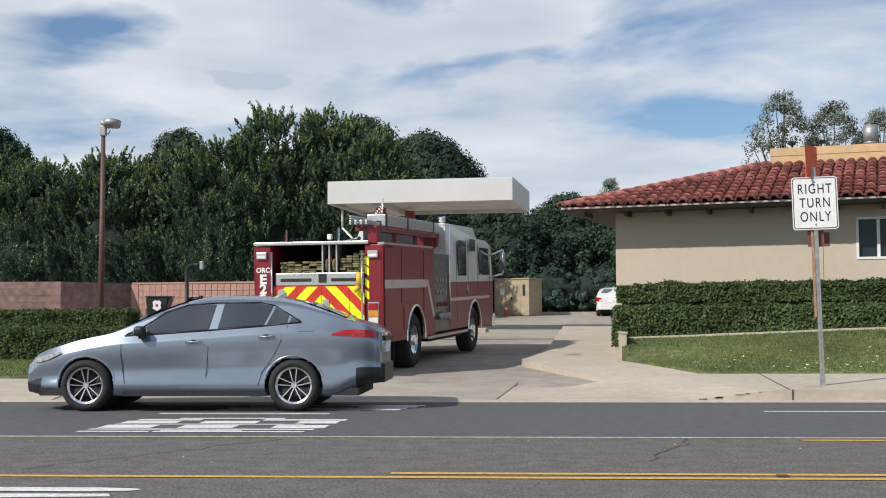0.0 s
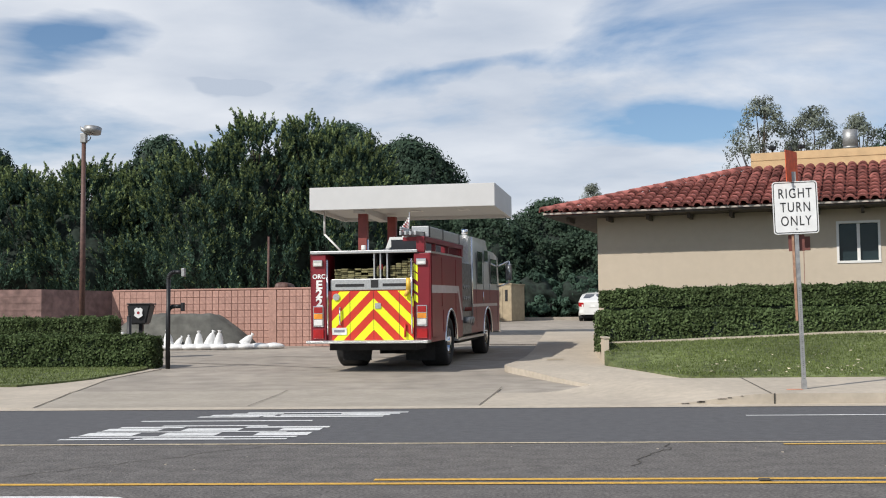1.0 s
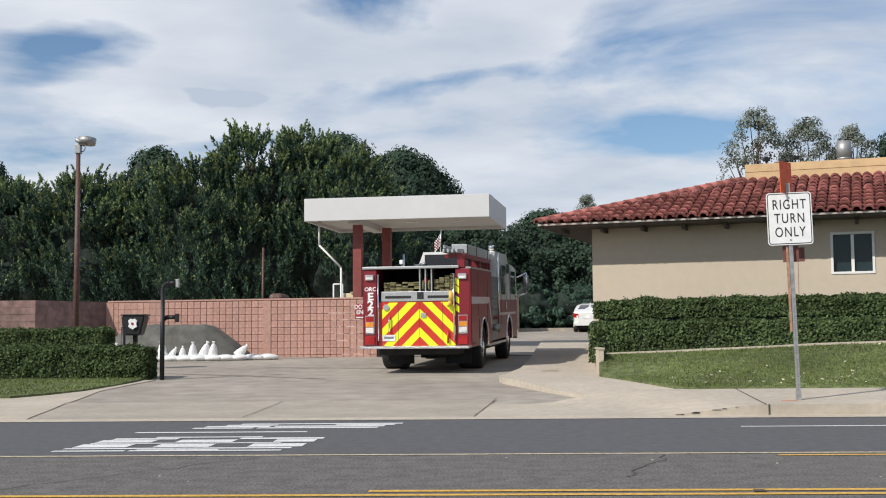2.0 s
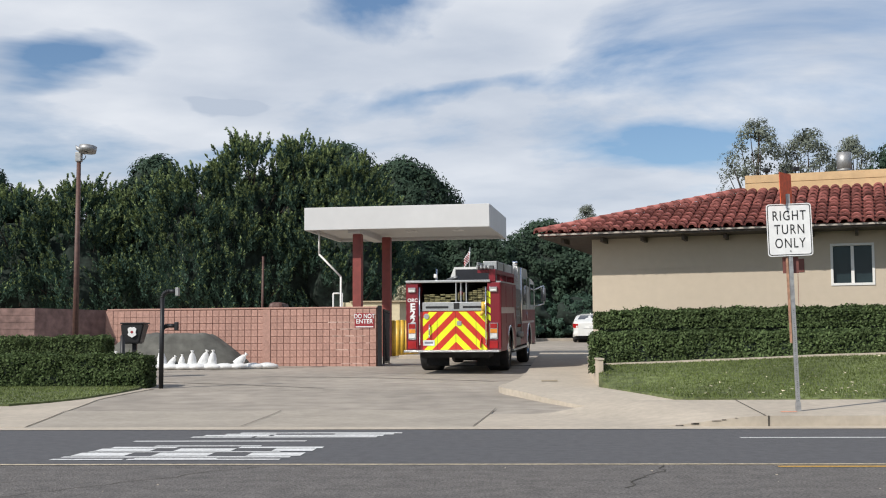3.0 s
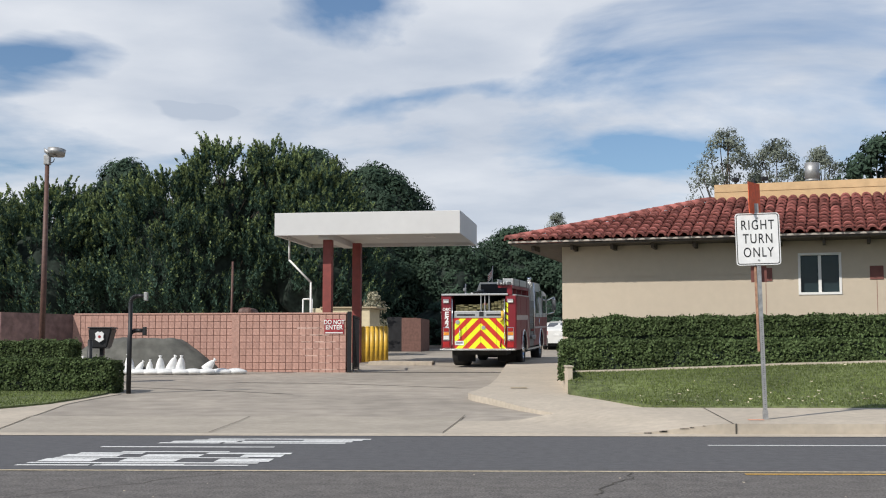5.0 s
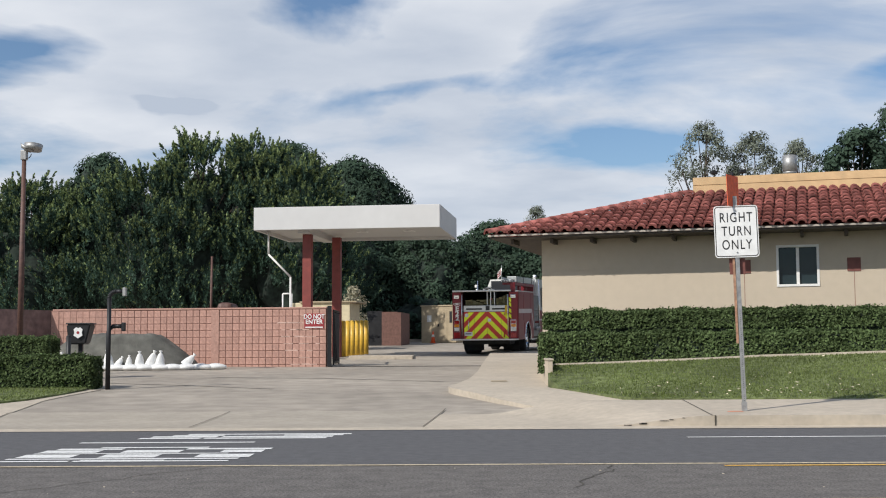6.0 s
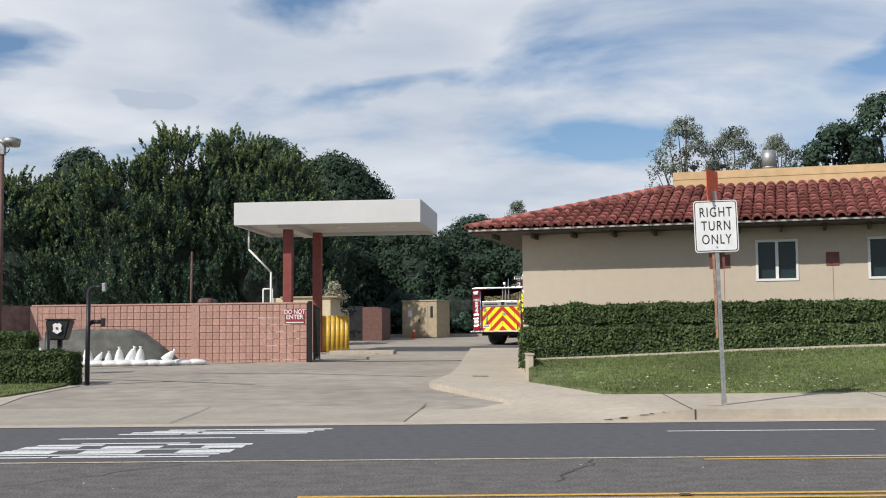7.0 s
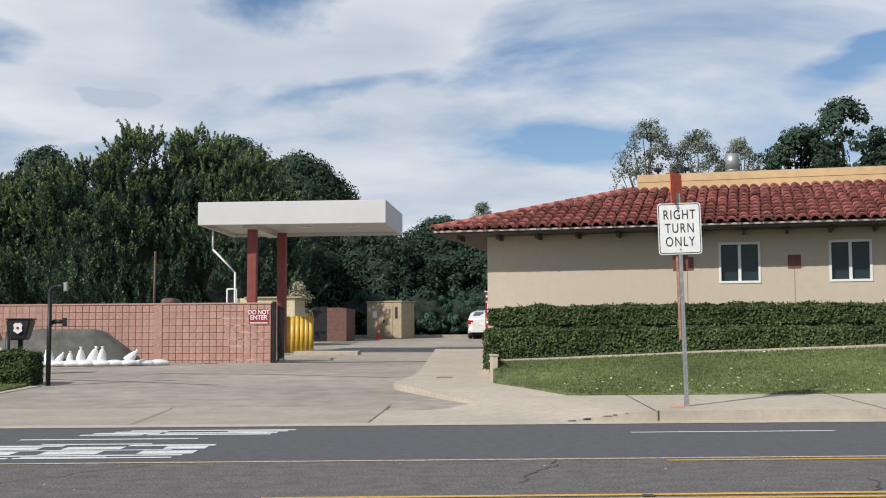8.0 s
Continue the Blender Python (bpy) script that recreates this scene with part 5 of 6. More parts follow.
# ---- vehicles ----
M_RED = mat("fire_red_paint", (0.185, 0.008, 0.016), 0.42, var=0.05, scale=3, coat=0.06)
M_CABWHITE = mat("cab_white_paint", (0.72, 0.72, 0.69), 0.3, var=0.03, scale=3, coat=0.5)
M_ALU = mat("brushed_aluminium", (0.58, 0.58, 0.57), 0.34, 0.85, var=0.08, scale=30)
M_CHROME = mat("chrome", (0.75, 0.75, 0.76), 0.12, 1.0, var=0.02)
M_TREAD = mat("tread_plate", (0.56, 0.56, 0.55), 0.32, 0.9, var=0.12, scale=45, bump=0.8, bscale=55)
M_RUBBER = mat("tyre_rubber", (0.018, 0.018, 0.019), 0.85, var=0.15, scale=20)
M_UNDER = mat("underbody", (0.02, 0.02, 0.021), 0.85, var=0.2)
M_REFRED = mat("reflective_red", (0.55, 0.035, 0.02), 0.35, var=0.04)
M_REFYEL = mat("reflective_lime", (0.78, 0.86, 0.02), 0.35, var=0.03)
M_HOSE = mat("hose_jacket", (0.17, 0.155, 0.075), 0.9, var=0.2, scale=12, bump=0.5, island=0.2)
M_BAY = mat("dark_bay", (0.016, 0.018, 0.024), 0.8)
M_LAMPRED = mat("red_lens", (0.36, 0.012, 0.014), 0.15, coat=0.6)
M_LAMPAMB = mat("amber_lens", (0.75, 0.27, 0.03), 0.15, coat=0.6)
M_LAMPCLR = mat("clear_lens", (0.72, 0.71, 0.68), 0.12, coat=0.6)
M_HEADLAMP = mat("head_lamp_glass", (0.30, 0.28, 0.26), 0.12, var=0.25, scale=30, coat=0.6)
M_STRIPE = mat("pale_stripe", (0.52, 0.44, 0.43), 0.4, var=0.05)
M_PANEL = mat("pump_panel", (0.14, 0.145, 0.15), 0.4, 0.5, var=0.25, scale=9)
M_GLASSCAR = mat("tinted_glass", (0.05, 0.053, 0.056), 0.03, var=0.1, scale=2, spec=0.8, coat=0.6)


def wheel_parts(parent, r, w, rim_r, spokes, rimm, name="wheel", at=(0, 0, 0), face=1.0, label=""):
    """A wheel of its own that turns about x: tyre, rim and hub."""
    h = new(name)
    h.parent = parent
    h.empty_display_size = 0.1
    h.location = at
    if label:
        tagged(h, label)
    n = 40
    prof = [(rim_r, -w / 2 + 0.01), (r - 0.05, -w / 2), (r - 0.012, -w / 2 + 0.03), (r, -w / 2 + 0.06), (r, w / 2 - 0.06), (r - 0.012, w / 2 - 0.03), (r - 0.05, w / 2), (rim_r, w / 2 - 0.01)]
    bm = bmesh.new()
    rings = [[bm.verts.new((x, q * math.cos(2 * math.pi * i / n), q * math.sin(2 * math.pi * i / n))) for i in range(n)] for q, x in prof]
    for a, b in zip(rings, rings[1:] + rings[:1]):
        for i in range(n):
            bm.faces.new((a[i], a[(i + 1) % n], b[(i + 1) % n], b[i])).smooth = True
    part("tyre", bm, M_RUBBER, h)
    bm = bmesh.new()
    tube(bm, (-face * (w / 2 - 0.03), 0, 0), (face * (w / 2 - 0.12), 0, 0), rim_r, n=32)
    part("rim_well", bm, M_UNDER, h)
    bm = bmesh.new()
    xf = face * (w / 2 - 0.02)
    for i in range(32):
        a, b = 2 * math.pi * i / 32, 2 * math.pi * (i + 1) / 32
        q = [bm.verts.new((x, rr * math.cos(t), rr * math.sin(t))) for x, rr, t in ((xf, rim_r + 0.004, a), (xf, rim_r + 0.004, b), (xf - face * 0.02, rim_r - 0.025, b), (xf - face * 0.02, rim_r - 0.025, a))]
        bm.faces.new(q)
    if not spokes:
        tube(bm, (xf - face * 0.13, 0, 0), (xf - face * 0.03, 0, 0), rim_r * 0.62, rim_r - 0.02, n=32, caps=False)
        tube(bm, (xf - face * 0.14, 0, 0), (xf - face * 0.128, 0, 0), rim_r * 0.63, n=32)
        tube(bm, (xf - face * 0.13, 0, 0), (xf + face * 0.03, 0, 0), 0.115, 0.09, n=20)
        for k in range(10):
            a = 2 * math.pi * k / 10
            tube(bm, (xf - face * 0.13, 0.15 * math.cos(a), 0.15 * math.sin(a)), (xf - face * 0.08, 0.15 * math.cos(a), 0.15 * math.sin(a)), 0.016, n=6)
    for k in range(spokes):
        a = 2 * math.pi * k / spokes
        m = Matrix.Rotation(a, 4, "X")
        for sgn in (-1, 1):
            pts = [(xf - face * 0.045, sgn * 0.008, 0.025), (xf - face * 0.045, sgn * 0.019, 0.025), (xf - face * 0.02, sgn * 0.054 + 0.014, rim_r - 0.01), (xf - face * 0.02, sgn * 0.041 + 0.014, rim_r - 0.01)]
            front = [bm.verts.new(m @ Vector(p)) for p in pts]
            back = [bm.verts.new(m @ Vector((p[0] - face * 0.03, p[1], p[2]))) for p in pts]
            bm.faces.new(front)
            for i in range(4):
                bm.faces.new((front[i], front[(i + 1) % 4], back[(i + 1) % 4], back[i]))
    tube(bm, (xf - face * 0.07, 0, 0), (xf - face * 0.03, 0, 0), 0.034, n=16)
    part("rim", bm, rimm, h)
    return h


def chevron(parent, x0, x1, z0, z1, y):
    """Slanting red and lime bands that meet in an upward point in the middle, cut to the panel."""
    mid = (x0 + x1) / 2 + 0.03
    band = 0.164

    def clip(poly, keep):
        out = []
        for i, p in enumerate(poly):
            q = poly[(i + 1) % len(poly)]
            kp, kq = keep(p), keep(q)
            if kp >= 0:
                out.append(p)
            if kp * kq < 0:
                t = kp / (kp - kq)
                out.append((p[0] + (q[0] - p[0]) * t, p[1] + (q[1] - p[1]) * t))
        return out
    for side in (-1, 1):
        a, b = (x0, mid) if side < 0 else (mid, x1)
        for k in range(-10, 14):
            lo, hi = z0 + k * band * 1.28, z0 + (k + 1) * band * 1.28
            f = lambda p, c: p[1] + side * (p[0] - mid) - c
            poly = clip([(a, z0), (b, z0), (b, z1), (a, z1)], lambda p: f(p, lo))
            if len(poly) > 2:
                poly = clip(poly, lambda p: -f(p, hi))
            if len(poly) > 2:
                bm = bmesh.new()
                fr = [bm.verts.new((x, y, z)) for x, z in poly]
                bk = [bm.verts.new((x, y + 0.01, z)) for x, z in poly]
                bm.faces.new(fr)
                for i in range(len(fr)):
                    bm.faces.new((fr[i], fr[(i + 1) % len(fr)], bk[(i + 1) % len(fr)], bk[i]))
                part("lime_band" if k % 2 else "red_band", bm, M_REFYEL if k % 2 else M_REFRED, parent, "lime reflective chevron band" if k % 2 else "red reflective chevron band")


def arch_panel(bm, y0, y1, z0, z1, cy, cz, r, x0, x1, n=18):
    """A side panel with a round wheel opening cut into its lower edge."""
    pts = [(y0, z0)]
    dz = z0 - cz
    half = math.sqrt(max(0.0, r * r - dz * dz)) if abs(dz) < r else r
    a0 = math.atan2(dz, -half)
    a1 = math.atan2(dz, half)
    if a0 < 0:
        a0 += 2 * math.pi
    for i in range(n + 1):
        a = a0 + (a1 - a0) * i / n
        pts.append((cy + r * math.cos(a), cz + r * math.sin(a)))
    pts += [(y1, z0), (y1, z1), (y0, z1)]
    A = [bm.verts.new((x0, y, z)) for y, z in pts]
    B = [bm.verts.new((x1, y, z)) for y, z in pts]
    bm.faces.new(A)
    bm.faces.new(B[::-1])
    for i in range(len(pts)):
        bm.faces.new((A[i], B[i], B[(i + 1) % len(pts)], A[(i + 1) % len(pts)]))


def fire_engine():
    T = thing("fire_engine", "red and white fire engine with lime chevron rear", "fire engine")
    tail, W = -2.1, 1.24
    RA, FA = 0.12, 5.3
    # rear body
    bm = bmesh.new()
    for s in (-1, 1):
        arch_panel(bm, -2.06, 1.55, 0.58, 2.36, RA, 0.55, 0.66, s * (W - 0.03), s * W)
    box(bm, -W + 0.03, W - 0.03, 1.45, 1.55, 0.58, 2.36)
    box(bm, -W, -0.92, -2.06, -1.4, 0.62, 2.36, bev=0.015)
    box(bm, 0.90, W, -2.06, -1.4, 0.62, 2.36, bev=0.015)
    box(bm, -0.92, 0.90, -2.0, -1.95, 0.6, 1.62)
    body = part("body", bm, M_RED, T, "red painted pump body")
    boxpart("bay_floor", T, M_BAY, -0.92, 0.90, -1.95, 1.44, 1.60, 1.66)
    boxpart("bay_side", T, M_BAY, -0.93, -0.915, -1.40, 1.44, 1.66, 2.38)
    boxpart("bay_side", T, M_BAY, 0.895, 0.91, -1.40, 1.44, 1.66, 2.38)
    boxpart("bay_end", T, M_BAY, -0.92, 0.9, 0.2, 0.25, 1.66, 2.38)
    # top rail and covers
    bm = bmesh.new()
    box(bm, -W, 0.98, -2.1, -1.98, 2.37, 2.43, bev=0.01)
    box(bm, -W, -1.14, -1.98, 1.5, 2.36, 2.41)
    box(bm, W - 0.12, W, -1.98, 1.5, 2.36, 2.40)
    part("top_rail", bm, M_ALU, T, "bright aluminium top rail")
    boxpart("bed_cover", T, M_BAY, -1.13, 0.9, -1.9, 1.5, 2.375, 2.40, label="dark hose bed cover")
    # hose bed dividers, hose stacks
    for x in (0.07, 0.20, 0.34):
        boxpart("divider", T, M_ALU, x - 0.014, x + 0.014, -2.0, -0.2, 1.86, 2.37)
    rnd = random.Random(3)
    bm = bmesh.new()
    for k in range(5):
        for c in range(6):
            x = -0.78 + c * 0.14
            z = 1.86 + k * 0.042 + (0.01 if c % 2 else 0)
            if rnd.random() < 0.9:
                box(bm, x, x + 0.135, -1.95 + rnd.uniform(0, 0.06), -0.3, z, z + 0.036, bev=0.008)
    part("folded_hose", bm, M_HOSE, T, "flat folded olive hose layers")
    bm = bmesh.new()
    for k in range(9):
        for c in range(4):
            x = 0.38 + c * 0.125
            if rnd.random() < 0.95 and k < 6 + c:
                box(bm, x, x + 0.115, -1.95 + rnd.uniform(0, 0.06), -0.3, 1.86 + k * 0.045, 1.898 + k * 0.045, bev=0.008)
    part("folded_hose", bm, M_HOSE, T, "flat folded olive hose layers")
    for cx in (0.135, 0.27):
        bm = bmesh.new()
        for i in range(14):
            a, b = 2 * math.pi * i / 14, 2 * math.pi * (i + 1) / 14
            tube(bm, (cx, -1.9 + 0.05 * math.cos(a), 2.0 + 0.10 * math.sin(a)), (cx, -1.9 + 0.05 * math.cos(b), 2.0 + 0.10 * math.sin(b)), 0.03, n=6, caps=False)
        part("rolled_hose", bm, M_HOSE, T, "rolled hose end")
    boxpart("nozzle", T, M_LAMPRED, 0.17, 0.24, -1.98, -1.9, 2.04, 2.16, bev=0.02)
    # grey tray above the chevrons
    tr = boxpart("tray", T, M_ALU, -0.82, 0.88, -2.07, -1.96, 1.63, 1.86, bev=0.012, label="aluminium tray with dark hand slots")
    for a, b in ((-0.72, -0.12), (0.26, 0.82)):
        boxpart("slot", tr, M_BLACK, a, b, -2.075, -2.069, 1.70, 1.76)
    boxpart("light", tr, M_BLACK, 0.02, 0.17, -2.08, -2.069, 1.68, 1.84)
    # chevron panel
    cp = boxpart("rear_door", T, M_REFRED, -0.80, 0.885, -2.06, -2.0, 0.62, 1.62, label="roll-up rear panel with chevrons")
    chevron(cp, -0.80, 0.885, 0.63, 1.61, -2.072)
    for x in (-0.42, 0.07, 0.60):
        boxpart("door_seam", cp, M_BLACK, x - 0.004, x + 0.004, -2.074, -2.071, 0.63, 1.61)
    boxpart("door_latch", cp, M_ALU, 0.10, 0.22, -2.09, -2.074, 1.26, 1.37, label="bright latch plate")
    boxpart("number_plate", cp, M_LIGHTGREY, -0.79, -0.49, -2.09, -2.074, 0.74, 0.88, label="plain pale plate with a dark bar")
    boxpart("plate_bar", cp, mat("grey_bar", (0.2, 0.2, 0.24)), -0.75, -0.53, -2.094, -2.091, 0.79, 0.84)
    bm = bmesh.new()
    tube(bm, (-0.62, -2.12, 0.95), (-0.62, -2.12, 1.28), 0.018, n=8)
    tube(bm, (-0.62, -2.12, 0.95), (-0.62, -2.06, 0.95), 0.014, n=8)
    tube(bm, (-0.62, -2.12, 1.28), (-0.62, -2.06, 1.28), 0.014, n=8)
    part("grab_handle", bm, M_CHROME, T)
    bm = bmesh.new()
    tube(bm, (-0.70, -2.1, 1.50), (-0.70, -2.06, 1.50), 0.07, n=16)
    part("inlet_cap", bm, M_ALU, T)
    bm = bmesh.new()
    tube(bm, (0.80, -2.1, 1.86), (0.80, -2.12, 1.62), 0.05, n=10)
    tube(bm, (0.80, -2.12, 1.62), (0.73, -2.14, 1.50), 0.05, 0.03, n=10)
    part("hanging_hose", bm, M_YELLOW, T, "yellow hose end hanging over the panel")
    bm = bmesh.new()
    tube(bm, (0.72, -2.12, 0.68), (0.72, -2.1, 0.95), 0.022, n=8)
    part("drain_valve", bm, M_REFRED, T)
    # vertical handrails
    for x in (-0.87, 0.865):
        bm = bmesh.new()
        tube(bm, (x, -2.13, 0.75), (x, -2.13, 2.25), 0.018, n=8)
        for z in (0.78, 1.5, 2.22):
            tube(bm, (x, -2.13, z), (x, -2.06, z), 0.014, n=6)
        part("handrail", bm, M_CHROME, T)
    # rear column faces: lettering, lamps
    back = Matrix.Translation((-1.065, -2.064, 0)) @ Matrix.Rotation(radians(90), 4, "X")
    lettering("column_words", "ORC", 0.125, back @ Matrix.Translation((0, 1.915, 0)), M_LIGHTGREY, T, 1.05, bold=0.03)
    for ch, z in (("E", 1.745), ("2", 1.565), ("2", 1.385)):
        lettering("column_letter", ch, 0.235, back @ Matrix.Translation((0, z, 0)), M_LIGHTGREY, T, sx=1.2, bold=0.035)
    for cx in (-1.08, 1.06):
        cl = boxpart("lamp_cluster", T, M_CHROME, cx - 0.11, cx + 0.11, -2.085, -2.06, 0.90, 1.32, bev=0.008, label="stacked rear lamps in a bright frame")
        boxpart("stop_lamp", cl, M_LAMPRED, cx - 0.09, cx + 0.09, -2.10, -2.085, 1.18, 1.30, bev=0.006, label="red stop lamp")
        boxpart("turn_lamp", cl, M_LAMPAMB, cx - 0.09, cx + 0.09, -2.10, -2.085, 1.06, 1.165, bev=0.006, label="amber turn lamp")
        boxpart("reverse_lamp", cl, M_LAMPCLR, cx - 0.09, cx + 0.09, -2.10, -2.085, 0.93, 1.045, bev=0.006, label="white reversing lamp")
        boxpart("beacon_lamp", T, M_LAMPRED, cx - 0.11, cx + 0.11, -2.09, -2.06, 0.66, 0.85, bev=0.012)
        lb = boxpart("scene_lamp", T, M_CHROME, cx - 0.10, cx + 0.10, -2.11, -2.06, 2.12, 2.25, bev=0.012, label="bright rectangular scene lamp")
        boxpart("lamp_lens", lb, M_LAMPCLR, cx - 0.075, cx + 0.075, -2.115, -2.109, 2.145, 2.19)
    bm = bmesh.new()
    for z in (1.42, 1.62, 1.85, 2.02):
        prism(bm, [(0.90, z), (0.98, z - 0.06), (0.98, z + 0.08), (0.90, z + 0.14)], -2.068, -2.061, axis="y")
    part("column_bands", bm, M_REFYEL, T, "lime reflective column bands")
    # tailboard
    boxpart("tailboard", T, M_TREAD, -W, W, -2.42, -2.0, 0.575, 0.63, bev=0.01, label="tread-plate tailboard step")
    # underside and mudflaps
    bm = bmesh.new()
    box(bm, -0.42, 0.42, -1.6, 6.6, 0.55, 0.85)
    box(bm, -0.9, 0.9, -1.9, -0.9, 0.42, 0.6)
    box(bm, -0.25, 0.35, -0.3, 0.5, 0.28, 0.6)
    tube(bm, (-0.9, RA, 0.52), (0.9, RA, 0.52), 0.1, n=10)
    tube(bm, (-0.9, FA, 0.52), (0.9, FA, 0.52), 0.07, n=10)
    box(bm, -1.1, 1.1, 1.6, 4.6, 0.42, 0.62)
    box(bm, -1.12, 1.12, RA - 0.8, RA + 0.8, 1.2, 1.28)
    box(bm, -0.93, -0.88, RA - 0.8, RA + 0.8, 0.6, 1.25)
    part("chassis", bm, M_UNDER, T)
    for x in (-0.95, 0.42):
        boxpart("mudflap", T, M_RUBBER, x, x + 0.62, -0.72, -0.70, 0.16, 0.62)
    # right and left side: roll doors, stripe, arch trim
    for s in (-1, 1):
        X = s * W
        a, b = sorted((X, X + s * 0.012))
        for y0, y1 in ((-1.98, -0.96), (-0.90, 0.64), (0.70, 1.50)):
            zlow = 1.28 if y0 == -0.90 else 0.68
            boxpart("roll_door", T, M_RED, a, b, y0, y1, zlow, 2.30, bev=0.004)
        a2, b2 = sorted((X + s * 0.012, X + s * 0.016))
        boxpart("side_stripe", T, M_STRIPE, a2, b2, -2.0, 0.85, 1.56, 1.72, label="pale side stripe")
        bm = bmesh.new()
        prism(bm, [(0.85, 1.56), (1.0, 1.72), (0.85, 1.72)], a2, b2, axis="x")
        prism(bm, [(0.86, 1.72), (1.02, 1.72), (1.54, 0.95), (1.38, 0.95)], a2, b2, axis="x")
        part("slant_stripe", bm, M_STRIPE, T)
        n = 20
        for cy, r in ((RA, 0.66), (FA, 0.66)):
            bm = bmesh.new()
            for i in range(n):
                t0, t1 = math.pi * i / n, math.pi * (i + 1) / n
                tube(bm, (X, cy + r * math.cos(t0), 0.55 + r * math.sin(t0)), (X, cy + r * math.cos(t1), 0.55 + r * math.sin(t1)), 0.032, n=6, caps=False)
            part("arch_trim", bm, M_CHROME, T, "bright wheel-arch trim")
        boxpart("side_locker", T, M_RED, a, b, -0.75, -0.45, 0.75, 1.20, bev=0.004)
        # pump panel
        pp = boxpart("pump_panel", T, M_PANEL, min(X, X - s * 0.06), max(X, X - s * 0.06), 1.56, 2.78, 0.62, 2.25, label="dark pump panel with gauges and valves")
        for yy in (1.75, 2.0, 2.25, 2.5):
            for z in (1.45, 1.7):
                bm = bmesh.new()
                tube(bm, (X, yy, z), (X + s * 0.02, yy, z), 0.05, n=14)
                part("gauge", bm, M_GALV, pp)
        for yy in (1.8, 2.1, 2.45):
            bm = bmesh.new()
            tube(bm, (X, yy, 0.95), (X + s * 0.12, yy, 0.93), 0.075, n=14)
            part("outlet", bm, M_GALV, pp)
        bm = bmesh.new()
        for k in range(9):
            yy = 1.68 + k * 0.11
            tube(bm, (X + s * 0.03, yy, 1.15), (X + s * 0.05, yy, 1.24), 0.012, n=6)
        part("lever_bank", bm, M_REDPOST, pp, "row of small red levers")
        boxpart("running_board", T, M_TREAD, min(X * 0.8, X), max(X * 0.8, X), 1.0, 4.6, 0.50, 0.56)
        bm = bmesh.new()
        tube(bm, (X + s * 0.03, 2.74, 0.8), (X + s * 0.03, 2.74, 2.9), 0.022, n=8)
        part("grab_rail", bm, M_CHROME, T)
    boxpart("pump_house", T, M_BAY, -1.17, 1.17, 1.56, 2.78, 0.62, 2.2)
    # crew cab
    cab = bmesh.new()
    prof = [(2.8, 0.62), (7.3, 0.55), (7.42, 0.9), (7.42, 1.72), (7.18, 2.55), (6.95, 2.68), (5.95, 2.70), (5.6, 2.95), (2.8, 2.95)]
    low = [(2.8, 0.62), (FA - 0.66, 0.62)] + [(FA - 0.66 * math.cos(math.pi * i / 16), 0.55 + 0.66 * math.sin(math.pi * i / 16)) for i in range(1, 16)] + [(FA + 0.66, 0.58), (7.3, 0.55), (7.42, 0.9), (7.42, 1.66), (2.8, 1.66)]
    prism(cab, low, -W, W, axis="x")
    part("cab_lower", cab, M_RED, T, "red lower crew cab")
    cab = bmesh.new()
    up = [(2.8, 1.66), (7.42, 1.66), (7.18, 2.55), (6.95, 2.68), (5.95, 2.70), (5.6, 2.95), (2.8, 2.95)]
    vs = prism(cab, up, -W, W, axis="x")
    for v in vs:
        if v.co.z > 2.6:
            v.co.x *= 0.93 if v.co.x > 0 else 0.6
    part("cab_upper", cab, M_CABWHITE, T, "white upper crew cab")
    boxpart("cab_back", T, M_BAY, -0.7, 0.55, 2.76, 2.80, 2.2, 2.88, label="dark cab back panel")
    boxpart("cab_back", T, M_TREAD, 0.55, W - 0.06, 2.76, 2.80, 2.2, 2.92, label="tread-plate cab back")
    for s in (-1, 1):
        X = s * (W - 0.004)
        for nm, pts in (("cab_window", [(3.72, 1.80), (4.48, 1.80), (4.48, 2.60), (3.72, 2.60)]), ("cab_window", [(4.86, 2.38), (5.42, 2.38), (5.42, 2.66), (4.86, 2.66)]), ("cab_window", [(5.9, 1.82), (7.0, 1.82), (6.88, 2.48), (5.9, 2.48)])):
            bm = bmesh.new()
            prism(bm, pts, min(X, X + s * 0.012), max(X, X + s * 0.012), axis="x")
            part(nm, bm, M_GLASSCAR, T, "dark cab side window")
        for y in (3.55, 4.68, 5.72, 7.05):
            boxpart("door_gap", T, M_BLACK, min(X, X + s * 0.008), max(X, X + s * 0.008), y, y + 0.012, 0.75 if y > 5.9 or y < 4.6 else 1.3, 2.58)
        boxpart("gold_stripe", T, M_STRIPE, min(X, X + s * 0.01), max(X, X + s * 0.01), 2.9, 7.0, 1.24, 1.31)
        bm = bmesh.new()
        tube(bm, (s * W, 7.0, 2.3), (s * (W + 0.32), 7.2, 2.45), 0.022, n=8)
        tube(bm, (s * (W + 0.32), 7.2, 2.45), (s * (W + 0.32), 7.2, 1.85), 0.022, n=8)
        tube(bm, (s * (W + 0.32), 7.2, 1.85), (s * W, 7.1, 1.75), 0.022, n=8)
        ma = part("mirror_arm", bm, M_CHROME, T)
        boxpart("mirror", ma, M_PANEL, min(s * (W + 0.22), s * (W + 0.39)), max(s * (W + 0.22), s * (W + 0.39)), 7.18, 7.28, 1.92, 2.38, bev=0.03, label="dark door mirror on bright arms")
        bm = bmesh.new()
        tube(bm, (X + s * 0.02, 4.55, 1.35), (X + s * 0.02, 4.55, 1.6), 0.015, n=6)
        part("door_handle", bm, M_CHROME, T)
